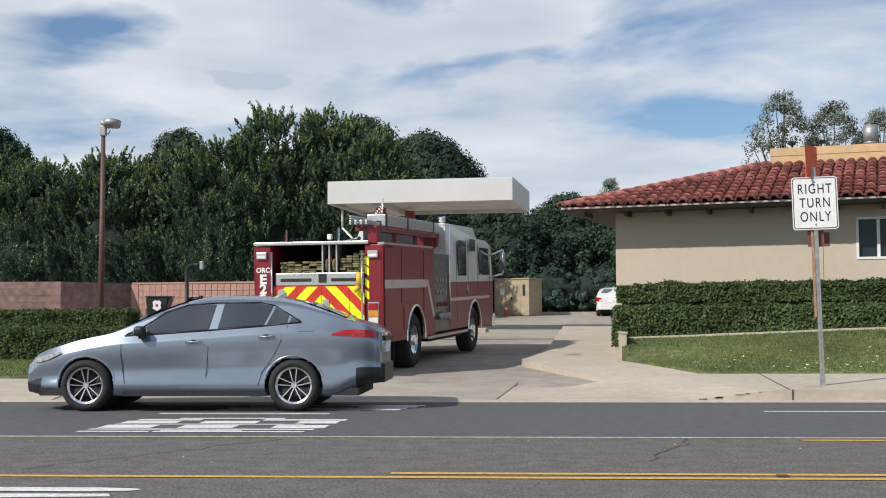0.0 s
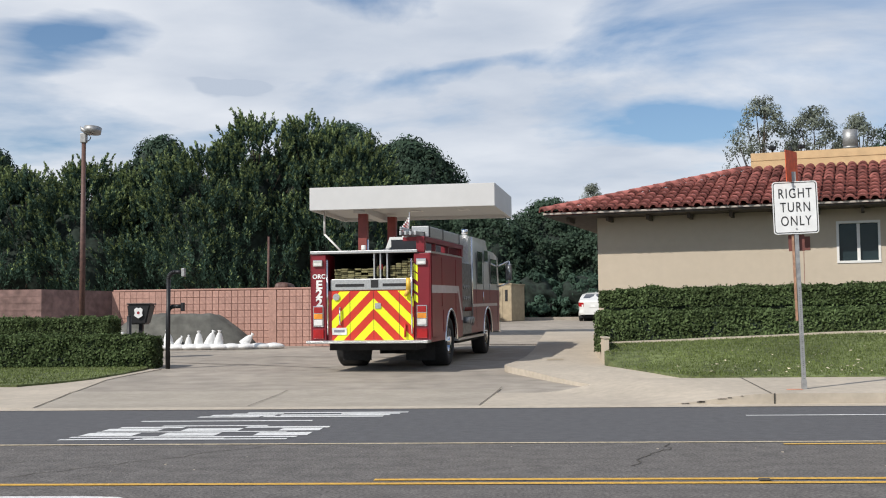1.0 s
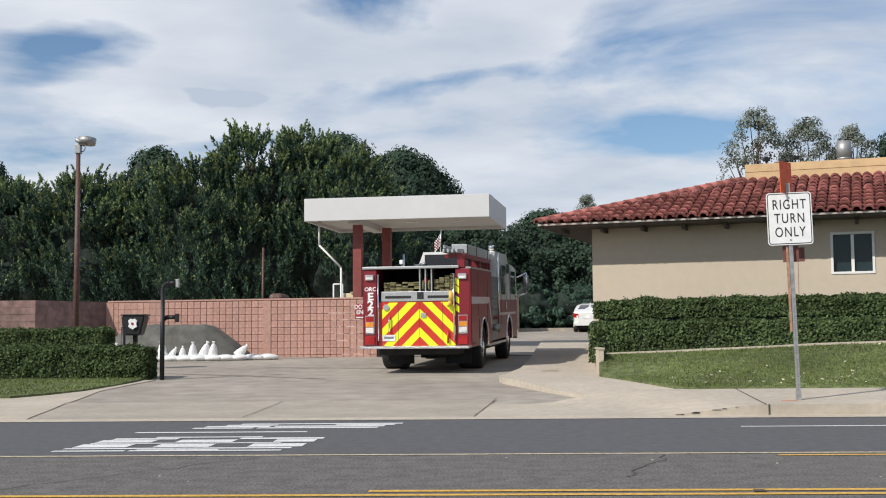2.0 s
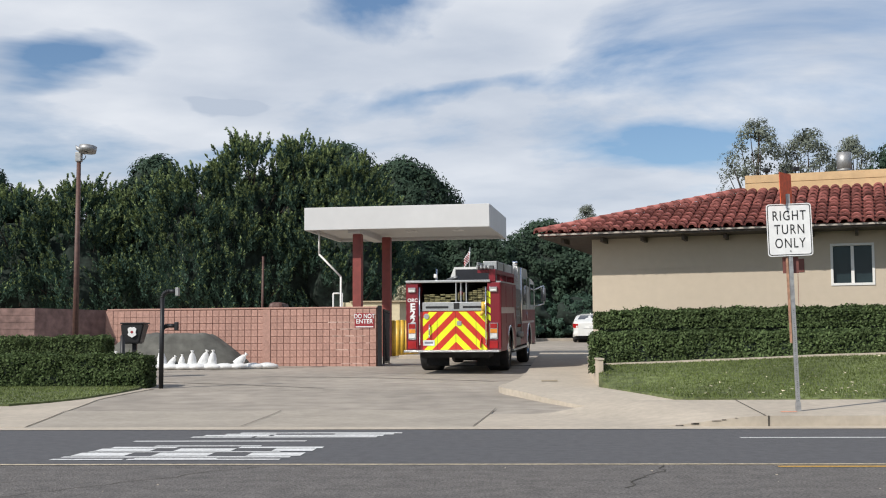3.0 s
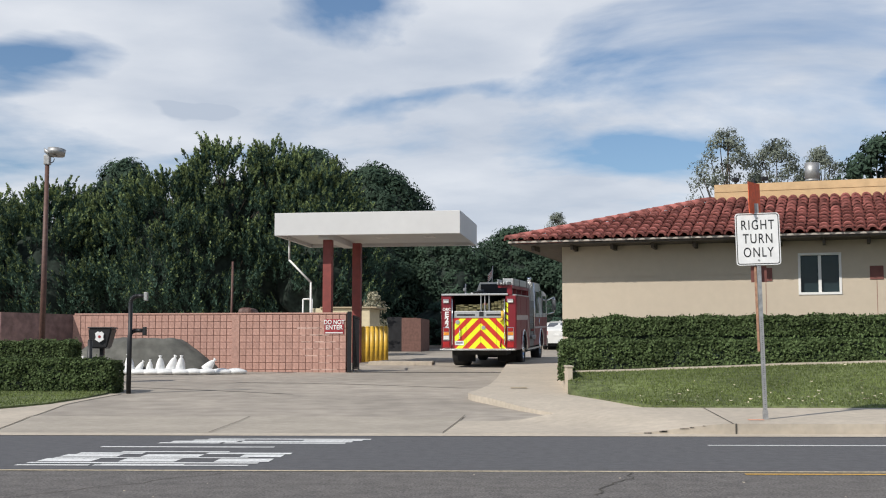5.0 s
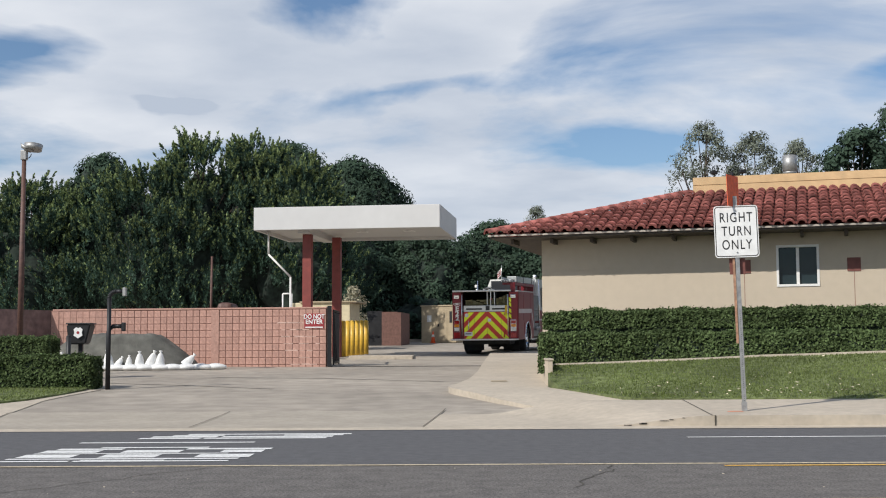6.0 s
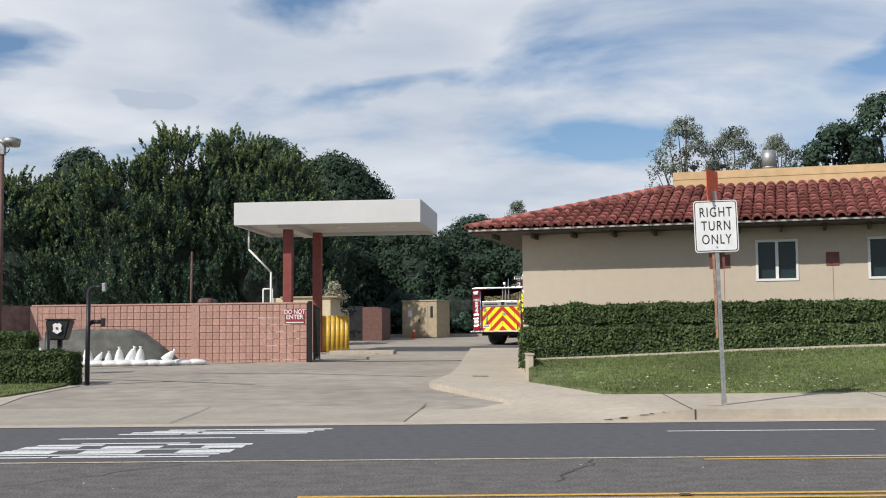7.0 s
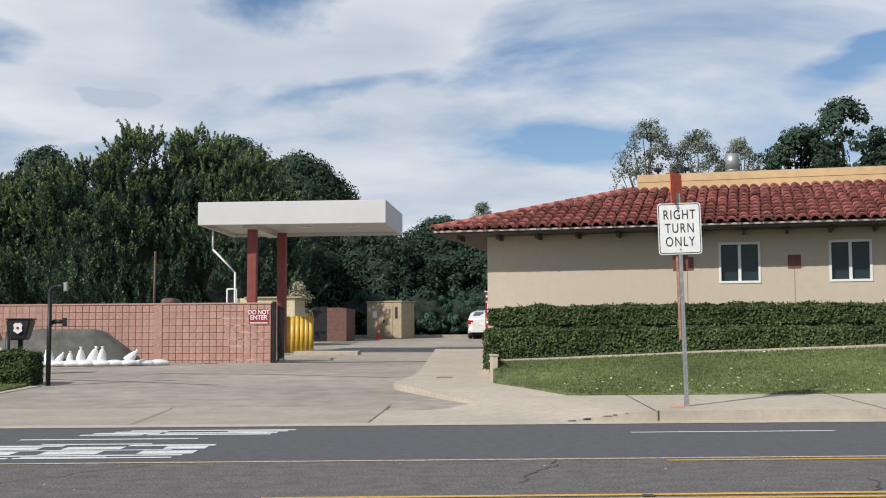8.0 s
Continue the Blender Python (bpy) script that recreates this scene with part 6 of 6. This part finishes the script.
    boxpart("windscreen", T, M_GLASSCAR, -1.1, 1.1, 7.30, 7.34, 1.72, 2.5)
    boxpart("front_bumper", T, M_CHROME, -W, W, 7.42, 7.75, 0.5, 0.82, bev=0.03)
    bm = bmesh.new()
    tube(bm, (1.08, 2.9, 2.2), (1.08, 2.9, 2.98), 0.05, n=12)
    tube(bm, (1.08, 2.9, 2.98), (1.08, 2.9, 3.10), 0.075, n=12)
    part("exhaust_stack", bm, M_CHROME, T)
    # ladder rack on the right shoulder
    bm = bmesh.new()
    for y in (-0.6, 0.9, 2.3):
        box(bm, 0.97, 1.05, y, y + 0.09, 2.38, 2.61)
    box(bm, 0.93, 1.1, -1.95, -1.78, 2.38, 2.70, bev=0.01)
    box(bm, 0.93, 1.1, -1.85, 2.55, 2.60, 2.70, bev=0.01)
    box(bm, 0.60, 0.93, -1.7, -1.6, 2.62, 2.70)
    box(bm, 0.60, 1.1, 2.35, 2.5, 2.42, 2.70, bev=0.01)
    part("ladder_rack", bm, M_RED, T, "red ladder rack arms")
    ld = bmesh.new()
    for x in (0.62, 0.72, 0.82, 0.92):
        box(ld, x, x + 0.045, -2.1, 2.7, 2.72, 2.80, bev=0.006)
    for k in range(13):
        tube(ld, (0.63, -1.9 + k * 0.36, 2.76), (0.95, -1.9 + k * 0.36, 2.76), 0.016, n=6)
    for k in range(2):
        tube(ld, (0.66, -2.15, 2.83 + k * 0.04), (0.66, 2.4, 2.83 + k * 0.04), 0.02, n=6)
    box(ld, 0.98, 1.06, -1.3, 2.7, 2.72, 2.94, bev=0.01)
    box(ld, 0.70, 1.0, -1.3, 2.7, 2.82, 2.94, bev=0.01)
    part("ladder", ld, M_ALU, T, "stacked aluminium ladders")
    for y in (-1.25, 0.2, 2.2):
        boxpart("ladder_strap", T, M_BLACK, 0.69, 1.07, y, y + 0.06, 2.715, 2.95)
    # deck gun, spot lamp, flag
    bm = bmesh.new()
    tube(bm, (-0.80, 2.0, 2.2), (-0.80, 2.0, 2.56), 0.07, n=10)
    tube(bm, (-0.80, 2.0, 2.54), (-0.45, 1.75, 2.62), 0.06, 0.04, n=10)
    tube(bm, (-0.55, 2.3, 2.2), (-0.55, 2.3, 2.55), 0.13, n=12)
    part("deck_gun", bm, M_PANEL, T, "dark water cannon behind the cab")
    bm = bmesh.new()
    tube(bm, (-1.10, 1.8, 2.25), (-1.12, 1.8, 2.62), 0.02, n=8)
    part("spot_stem", bm, M_ALU, T)
    boxpart("spot_lamp", T, M_LAMPCLR, -1.18, -1.08, 1.72, 1.82, 2.60, 2.72, bev=0.02)
    fp = bmesh.new()
    tube(fp, (-0.3, 2.9, 2.9), (-0.27, 2.9, 3.55), 0.012, n=8)
    fl = part("flag_pole", fp, M_ALU, T)
    for k in range(7):
        bm = bmesh.new()
        for j in range(5):
            x, z = -0.285 - 0.034 * (j + 1), 3.42 - k * 0.038 - 0.048 * j
            box(bm, x, x + 0.036, 2.9 + 0.02 * math.sin(j * 1.4), 2.906 + 0.02 * math.sin(j * 1.4), z - 0.05, z)
        part("flag_stripe", bm, M_LAMPRED if k % 2 else M_LIGHTGREY, fl)
    # wheels
    wheels = []
    for x, y, f in ((-1.04, FA, -1), (1.04, FA, 1), (-0.92, RA, -1), (0.92, RA, 1)):
        wheels.append(wheel_parts(T, 0.53, 0.34 if y == FA else 0.58, 0.29, 0, M_CHROME, at=(x, y, 0.53), face=f))
    return T, wheels


def sedan(name, label, paint, k=1.0, rimm=None, group="", plain=False):
    """A four-door saloon; its front points along +y, its rear axle stands at y = 0."""
    S = thing(name, label, "car", group)
    widths = [(-1.14, 0.50), (-1.10, 0.64), (-1.02, 0.755), (-0.9, 0.815), (-0.7, 0.855), (-0.4, 0.88), (0, 0.89), (2.2, 0.89), (2.9, 0.87), (3.2, 0.82), (3.42, 0.74), (3.58, 0.62), (3.68, 0.46)]
    belts = [(-1.14, 0.90), (-1.05, 1.0), (-0.9, 1.065), (-0.4, 1.095), (0.1, 1.10), (0.5, 1.075), (1.2, 1.02), (1.9, 0.975), (2.3, 0.955), (2.6, 0.92), (2.9, 0.865), (3.15, 0.80), (3.32, 0.75), (3.5, 0.68), (3.62, 0.60), (3.68, 0.50)]
    tops = [(-1.14, 0.96), (-1.06, 1.07), (-0.85, 1.13), (-0.6, 1.18), (-0.28, 1.295), (0.04, 1.405), (0.33, 1.455), (0.68, 1.482), (1.1, 1.484), (1.3, 1.468), (1.6, 1.395), (1.95, 1.262), (2.45, 1.01), (2.85, 0.93), (3.15, 0.85), (3.4, 0.77), (3.55, 0.71), (3.64, 0.62), (3.68, 0.52)]
    sills = [(-1.14, 0.36), (-0.68, 0.31), (-0.5, 0.21), (3.2, 0.20), (3.5, 0.21), (3.68, 0.24)]

    def section(y):
        w, zb, zt, zs = (sum(lerp_table(tab, y + d) * g for d, g in ((-0.14, 0.12), (-0.07, 0.23), (0, 0.30), (0.07, 0.23), (0.14, 0.12))) for tab in (widths, belts, tops, sills))
        gh = max(0.0, zt - zb)
        return [(w * 0.90, zs), (w * 0.985, zs + 0.12), (w * 0.945, zs + (zb - zs) * 0.42), (w * 0.985, zs + (zb - zs) * 0.68), (w * 0.985, zb - 0.09), (w * 0.93, zb), (w * 0.93 - 0.42 * gh * 0.86, zb + gh * 0.86), (w * 0.93 - 0.42 * gh - 0.16, zt - 0.006), (0.0, zt + 0.012)]

    def side_x(y, z):
        pts = section(y)
        for (x0, z0), (x1, z1) in zip(pts, pts[1:]):
            if z0 <= z <= z1:
                return x0 + (x1 - x0) * (z - z0) / (z1 - z0)
        return pts[5][0]

    BACK = 0.08        # the body sits this far behind its drawing

    def fin(bm):
        for v in bm.verts:
            y = v.co.y if v.co.y > -0.5 else -0.5 + (v.co.y + 0.5) * 0.80
            v.co = Vector((v.co.x, y - BACK, v.co.z)) * k
        return bm
    bm = bmesh.new()
    ny = 230
    cols, low_rear, low_front = [], [], []
    for i in range(ny + 1):
        y = -1.14 + 4.82 * i / ny
        pts = section(y)
        dense = []
        ext = [pts[0]] + pts + [pts[-1]]
        for i2 in range(1, len(ext) - 2):
            P0, P1, P2, P3 = (Vector(p) for p in ext[i2 - 1:i2 + 3])
            for q in range(5):
                u = q / 5
                d = 0.5 * (2 * P1 + (P2 - P0) * u + (2 * P0 - 5 * P1 + 4 * P2 - P3) * u * u + (3 * P1 - P0 - 3 * P2 + P3) * u ** 3)
                lin = P1 + (P2 - P1) * u
                d = lin + (d - lin) * (0.8 if i2 < 5 else 0.0)
                dense.append((d.x, d.y))
        dense.append(pts[-1])
        half = [bm.verts.new((x, y, z)) for x, z in dense]
        other = [bm.verts.new((-x, y, z)) for x, z in dense[:-1]]
        cols.append(half + other[::-1])
    for a, b in zip(cols, cols[1:]):
        for j in range(len(a) - 1):
            c = (a[j].co + b[j + 1].co) / 2
            if abs(c.x) > 0.5 and min(((c.y - BACK) ** 2 + (c.z - 0.32) ** 2), ((c.y - 2.7 - BACK) ** 2 + (c.z - 0.32) ** 2)) < 0.378 ** 2:
                continue
            quad = (a[j], a[j + 1], b[j + 1], b[j])
            skirt = min(j, len(a) - 2 - j)
            if c.y < -0.76 and skirt < 8 and not plain:
                low_rear.append([v.co.copy() for v in quad])
            elif c.y > 3.40 and skirt < 10 and not plain:
                low_front.append([v.co.copy() for v in quad])
            else:
                bm.faces.new(quad).smooth = True
    bm.faces.new(cols[0])
    bm.faces.new(cols[-1][::-1])
    part("body", fin(bm), paint, S)
    bm = bmesh.new()
    box(bm, -0.8, 0.8, -0.8, 3.4, 0.2, 0.3)
    for cy in (BACK, 2.7 + BACK):
        tube(bm, (-0.62, cy, 0.36), (0.62, cy, 0.36), 0.36, n=24)
    part("underbody", fin(bm), M_UNDER, S)
    for s in (-1, 1):
        for cy in (BACK, 2.7 + BACK):
            bm = bmesh.new()
            for i in range(28):
                t0, t1 = math.pi * (-0.06 + 1.12 * i / 28), math.pi * (-0.06 + 1.12 * (i + 1) / 28)
                P = [(cy + 0.388 * math.cos(t), 0.32 + 0.388 * math.sin(t)) for t in (t0, t1)]
                tube(bm, (s * (side_x(*P[0]) - 0.014), *P[0]), (s * (side_x(*P[1]) - 0.014), *P[1]), 0.020, n=8, caps=False)
            part("arch_lip", fin(bm), paint, S)
        panes = [[(1.97, 0.995), (1.19, 1.045), (1.12, 1.365), (1.48, 1.35), (1.76, 1.255), (2.02, 1.075)], [(1.07, 1.06), (1.01, 1.37), (0.55, 1.375), (0.37, 1.34), (0.48, 1.10)],
                 [(0.44, 1.10), (0.335, 1.325), (0.16, 1.225), (0.18, 1.12)], [(0.145, 1.125), (0.115, 1.2), (0.01, 1.145)], [(2.24, 0.975), (2.04, 0.985), (2.06, 1.055)]]
        for pts in panes:
            bm = bmesh.new()
            c = (sum(p[0] for p in pts) / len(pts), sum(p[1] for p in pts) / len(pts))
            cv = bm.verts.new((s * (side_x(*c) + 0.008), *c))
            ring = []
            for i, p in enumerate(pts):
                q = pts[(i + 1) % len(pts)]
                for u in range(5):
                    y, z = p[0] + (q[0] - p[0]) * u / 5, p[1] + (q[1] - p[1]) * u / 5
                    ring.append(bm.verts.new((s * (side_x(y, z) + 0.008), y, z)))
            for i in range(len(ring)):
                bm.faces.new((cv, ring[i], ring[(i + 1) % len(ring)])).smooth = True
            part("side_window", fin(bm), M_GLASSCAR, S, "tinted side window")
        bm = bmesh.new()
        line = [(2.28, 0.965), (1.9, 0.985), (1.2, 1.033), (0.5, 1.086), (0.0, 1.132)]
        for p, q in zip(line, line[1:]):
            tube(bm, (s * (side_x(*p) + 0.003), *p), (s * (side_x(*q) + 0.003), *q), 0.011, n=6)
        top = [(2.26, 0.98), (2.04, 1.085), (1.77, 1.265), (1.48, 1.362), (1.1, 1.385), (0.53, 1.388), (0.35, 1.348), (0.12, 1.215), (-0.01, 1.14)]
        for p, q in zip(top, top[1:]):
            tube(bm, (s * (side_x(*p) + 0.004), *p), (s * (side_x(*q) + 0.004), *q), 0.009, n=6)
        part("window_trim", fin(bm), M_BLACK, S)
        for pts in ([(2.31, 0.86), (2.31, 0.7), (2.29, 0.5), (2.26, 0.36), (2.24, 0.27)], [(1.165, 1.02), (1.18, 0.8), (1.20, 0.6), (1.21, 0.45), (1.215, 0.27)], [(0.165, 1.09), (0.24, 0.9), (0.32, 0.74), (0.40, 0.62), (0.49, 0.50), (0.53, 0.34)], [(2.24, 0.27), (1.3, 0.27), (0.53, 0.28)]):
            bm = bmesh.new()
            for p, q in zip(pts, pts[1:]):
                tube(bm, (s * (side_x(*p) + 0.005), *p), (s * (side_x(*q) + 0.005), *q), 0.0042, n=6)
            part("door_gap", fin(bm), M_BLACK, S)
        for y, z in ((1.37, 0.89), (0.43, 0.955)):
            X = side_x(y, z)
            bm = bmesh.new()
            prism(bm, [(y + 0.05 * math.cos(a), z + 0.028 * math.sin(a)) for a in (k * math.pi / 8 for k in range(16))], *sorted((s * (X - 0.01), s * (X + 0.006))), axis="x")
            cup = part("handle_recess", fin(bm), M_BLACK, S)
            bm = bmesh.new()
            tube(bm, (s * (X + 0.026), y - 0.10, z + 0.004), (s * (X + 0.026), y + 0.10, z - 0.008), 0.014, n=10)
            part("door_handle", fin(bm), M_CHROME, cup, "bright door handle")
        bm = bmesh.new()
        fl = [(0.03, 1.015), (-0.17, 1.015), (-0.17, 0.935), (0.03, 0.935)]
        for p, q in zip(fl, fl[1:] + fl[:1]):
            tube(bm, (s * side_x(*p), *p), (s * side_x(*q), *q), 0.003, n=6)
        if s < 0:
            part("fuel_flap", fin(bm), M_UNDER, S)
        else:
            bm.free()
        bm = bmesh.new()
        X = side_x(2.2, 0.92)
        box(bm, s * (X + 0.08) - 0.09, s * (X + 0.08) + 0.09, 1.98, 2.12, 0.96, 1.09, bev=0.045)
        box(bm, min(s * (X - 0.04), s * (X + 0.1)), max(s * (X - 0.04), s * (X + 0.1)), 2.0, 2.07, 0.93, 0.975, bev=0.012)
        part("mirror", fin(bm), M_BLACK, S, "black door mirror")
        bm = bmesh.new()
        prev = None
        for y, z0, z1 in ((-0.62, 0.90, 0.98), (-0.72, 0.84, 0.99), (-0.84, 0.80, 1.0), (-0.92, 0.78, 0.99), (-0.975, 0.77, 0.98)) if plain else ((-0.40, 0.968, 0.98), (-0.55, 0.955, 1.03), (-0.75, 0.945, 1.04), (-0.9, 0.94, 1.035), (-1.0, 0.94, 1.02), (-1.06, 0.94, 1.0)):
            cur = [bm.verts.new((s * (side_x(max(y, -1.1), z) + 0.014), y - 0.02 * (y < -0.9), z)) for z in (z0, (z0 + z1) / 2, z1)]
            if prev:
                bm.faces.new((prev[0], prev[1], cur[1], cur[0]))
                bm.faces.new((prev[1], prev[2], cur[2], cur[1]))
            prev = cur
        inner = [bm.verts.new((s * (0.54 if plain else 0.32), -1.155, z)) for z in ((0.76, 0.86, 0.97) if plain else (0.91, 0.95, 0.98))]
        bm.faces.new((prev[0], prev[1], inner[1], inner[0]))
        bm.faces.new((prev[1], prev[2], inner[2], inner[1]))
        part("tail_lamp", fin(bm), M_LAMPRED, S, "red wedge-shaped tail lamp")
        bm = bmesh.new()
        prev = None
        for y, z0, z1 in ((3.10, 0.745, 0.755), (3.20, 0.70, 0.755), (3.3, 0.655, 0.73), (3.42, 0.63, 0.70), (3.52, 0.62, 0.665)):
            cur = [bm.verts.new((s * (side_x(y, z) + 0.022), y, z)) for z in (z0, z1)]
            if prev:
                bm.faces.new((prev[0], prev[1], cur[1], cur[0]))
            prev = cur
        part("head_lamp", fin(bm), M_HEADLAMP, S, "clear wedge-shaped head lamp")
        bm = bmesh.new()
        box(bm, s * 0.86 - 0.05, s * 0.86 + 0.03, 0.42, 2.28, 0.20, 0.25)
        part("sill_strip", fin(bm), M_BLACK, S)
    bm = bmesh.new()
    rear = [(0.02, 1.40), (-0.28, 1.297), (-0.57, 1.192)]
    L = [[bm.verts.new((x * (0.50 + 0.05 * i), y, z + 0.008)) for x in (-1, -0.5, 0, 0.5, 1)] for i, (y, z) in enumerate(rear)]
    for a, b in zip(L, L[1:]):
        for i in range(4):
            bm.faces.new((a[i], a[i + 1], b[i + 1], b[i])).smooth = True
    part("rear_window", fin(bm), M_GLASSCAR, S, "tinted rear window")
    bm = bmesh.new()
    fr = [(1.55, 1.41), (1.95, 1.264), (2.42, 1.036)]
    L = [[bm.verts.new((x * (0.50 + 0.05 * i), y, z + 0.008)) for x in (-1, -0.5, 0, 0.5, 1)] for i, (y, z) in enumerate(fr)]
    for a, b in zip(L, L[1:]):
        for i in range(4):
            bm.faces.new((a[i], a[i + 1], b[i + 1], b[i])).smooth = True
    part("windscreen", fin(bm), M_GLASSCAR, S)
    for nm, both, lab, q in [(nm, both, lab, q) for nm, both, lab in (("bumper_corner", low_rear, "black lower rear bumper corner"), ("grille_corner", low_front, "black lower front grille corner")) for q in (-1, 1)]:
        quads = [c for c in both if c[0].x * q > 0]
        if quads:
            bm = bmesh.new()
            for c in quads:
                bm.faces.new([bm.verts.new(v) for v in c]).smooth = True
            bmesh.ops.remove_doubles(bm, verts=bm.verts, dist=0.0005)
            part(nm, fin(bm), M_BLACK, S, lab)
    if not plain:
        bm = bmesh.new()
        box(bm, -0.54, 0.54, -1.19, -1.08, 0.355, 0.60, bev=0.02)
        part("rear_bumper", fin(bm), M_BLACK, S, "black lower rear bumper")
        bm = bmesh.new()
        box(bm, -0.36, 0.36, -1.175, -1.12, 0.885, 0.955, bev=0.015)
        part("boot_trim", fin(bm), M_BLACK, S, "dark trim strip across the boot")
    bm = bmesh.new()
    box(bm, -0.26, 0.26, -1.165, -1.13, 0.74, 0.87)
    part("plate", fin(bm), M_LIGHTGREY, S, "plain pale plate")
    bm = bmesh.new()
    prism(bm, [(0.52, 1.44), (0.34, 1.44), (0.34, 1.53)], -0.02, 0.02, axis="x")
    part("roof_fin", fin(bm), paint, S)
    wheels = []
    for x, y, f in ((-0.775, 0, -1), (0.775, 0, 1), (-0.775, 2.7, -1), (0.775, 2.7, 1)):
        wheels.append(wheel_parts(S, 0.332 * k, 0.21 * k, 0.236 * k, 5, rimm or M_CHROME, at=(x * k, y * k, 0.332 * k), face=f))
    return S, wheels


M_BLUEGREY = mat("blue_grey_metallic", (0.238, 0.280, 0.340), 0.26, 0.58, var=0.03, scale=3, coat=0.8)
ENGINE_ROWS = [(0.0, -3.17, 23.75, 10.9, 2.0), (0.5, -2.634, 24.82, 9.94, 1.35), (1.0, -2.239, 26.10, 8.33, 1.3), (1.5, -1.824, 27.49, 7.6, 1.5), (3.0, -0.72, 33.24, 7.42, 1.7),
               (4.0, 0.007, 37.13, 7.95, 1.7), (4.5, 0.469, 39.20, 9.3, 1.7), (5.8, 1.83, 45.65, 12.2, 1.7), (6.5, 2.976, 49.11, 17.7, 1.7), (7.0, 4.086, 51.97, 22.8, 1.7), (7.4, 5.10, 54.27, 26.8, 1.7), (8.0, 6.75, 57.3, 31.5, 1.7)]
CAR_ROWS = [(0.0, -2.70), (0.1, -3.42), (0.2, -4.38), (0.3, -5.40), (0.4, -6.60), (0.5, -7.92), (1.0, -14.4), (2.0, -27.0), (8.0, -102.0)]
CAR_K = 0.962
SALOON_BITS, ENGINE_BITS = [], []


def vehicles():
    ENGINE_BITS.extend(fire_engine())
    SALOON_BITS.extend(sedan("saloon_car", "blue-grey metallic saloon car driving along the road", M_BLUEGREY, CAR_K, mat("machined_alloy", (0.80, 0.80, 0.81), 0.22, 0.85)))
    w, _ = sedan("parked_car", "white saloon car parked at the yard's back", M_CABWHITE, 1.0, plain=True)
    w.matrix_world = pose(5.16, 63.2, site_z(63.2), 1.6, 0, -9)


def motions():
    def spin(wheel, travelled, r):
        # wheels roll as far as the car has gone
        x, y, z = wheel.location
        walk(wheel, [(t, pose(x, y, z, math.degrees(-d / r))) for t, d in travelled])
    eng, ew = ENGINE_BITS
    walk(eng, [(t, pose(x, y, site_z(y), p, 0, -h)) for t, x, y, h, p in ENGINE_ROWS])
    car, cw = SALOON_BITS
    walk(car, [(t, pose(x, 15.42, 0.0, 0, 0, 90)) for t, x in CAR_ROWS])

    def along(rows, t):
        for (t0, d0), (t1, d1) in zip(rows, rows[1:]):
            if t <= t1:
                return d0 + (d1 - d0) * (t - t0) / (t1 - t0)
        return rows[-1][1]
    dist, total = [(0.0, 0.0)], 0.0
    for a, b in zip(ENGINE_ROWS, ENGINE_ROWS[1:]):
        total += math.hypot(b[1] - a[1], b[2] - a[2])
        dist.append((b[0], total))
    for w in ew:
        spin(w, [(k / 10, along(dist, k / 10)) for k in range(81)], 0.53)
    cdist = [(t, -2.70 - x) for t, x in CAR_ROWS]
    for w in cw:
        spin(w, [(k / FPS, along(cdist, k / FPS)) for k in range(8 * FPS + 1)], 0.332 * CAR_K)


ground_and_road()
road_marks()
station()
retaining_wall()
block_wall()
canopy()
yard()
lamp_post()
gooseneck()
sand_and_bags()
road_sign()
plants()
vehicles()
motions()
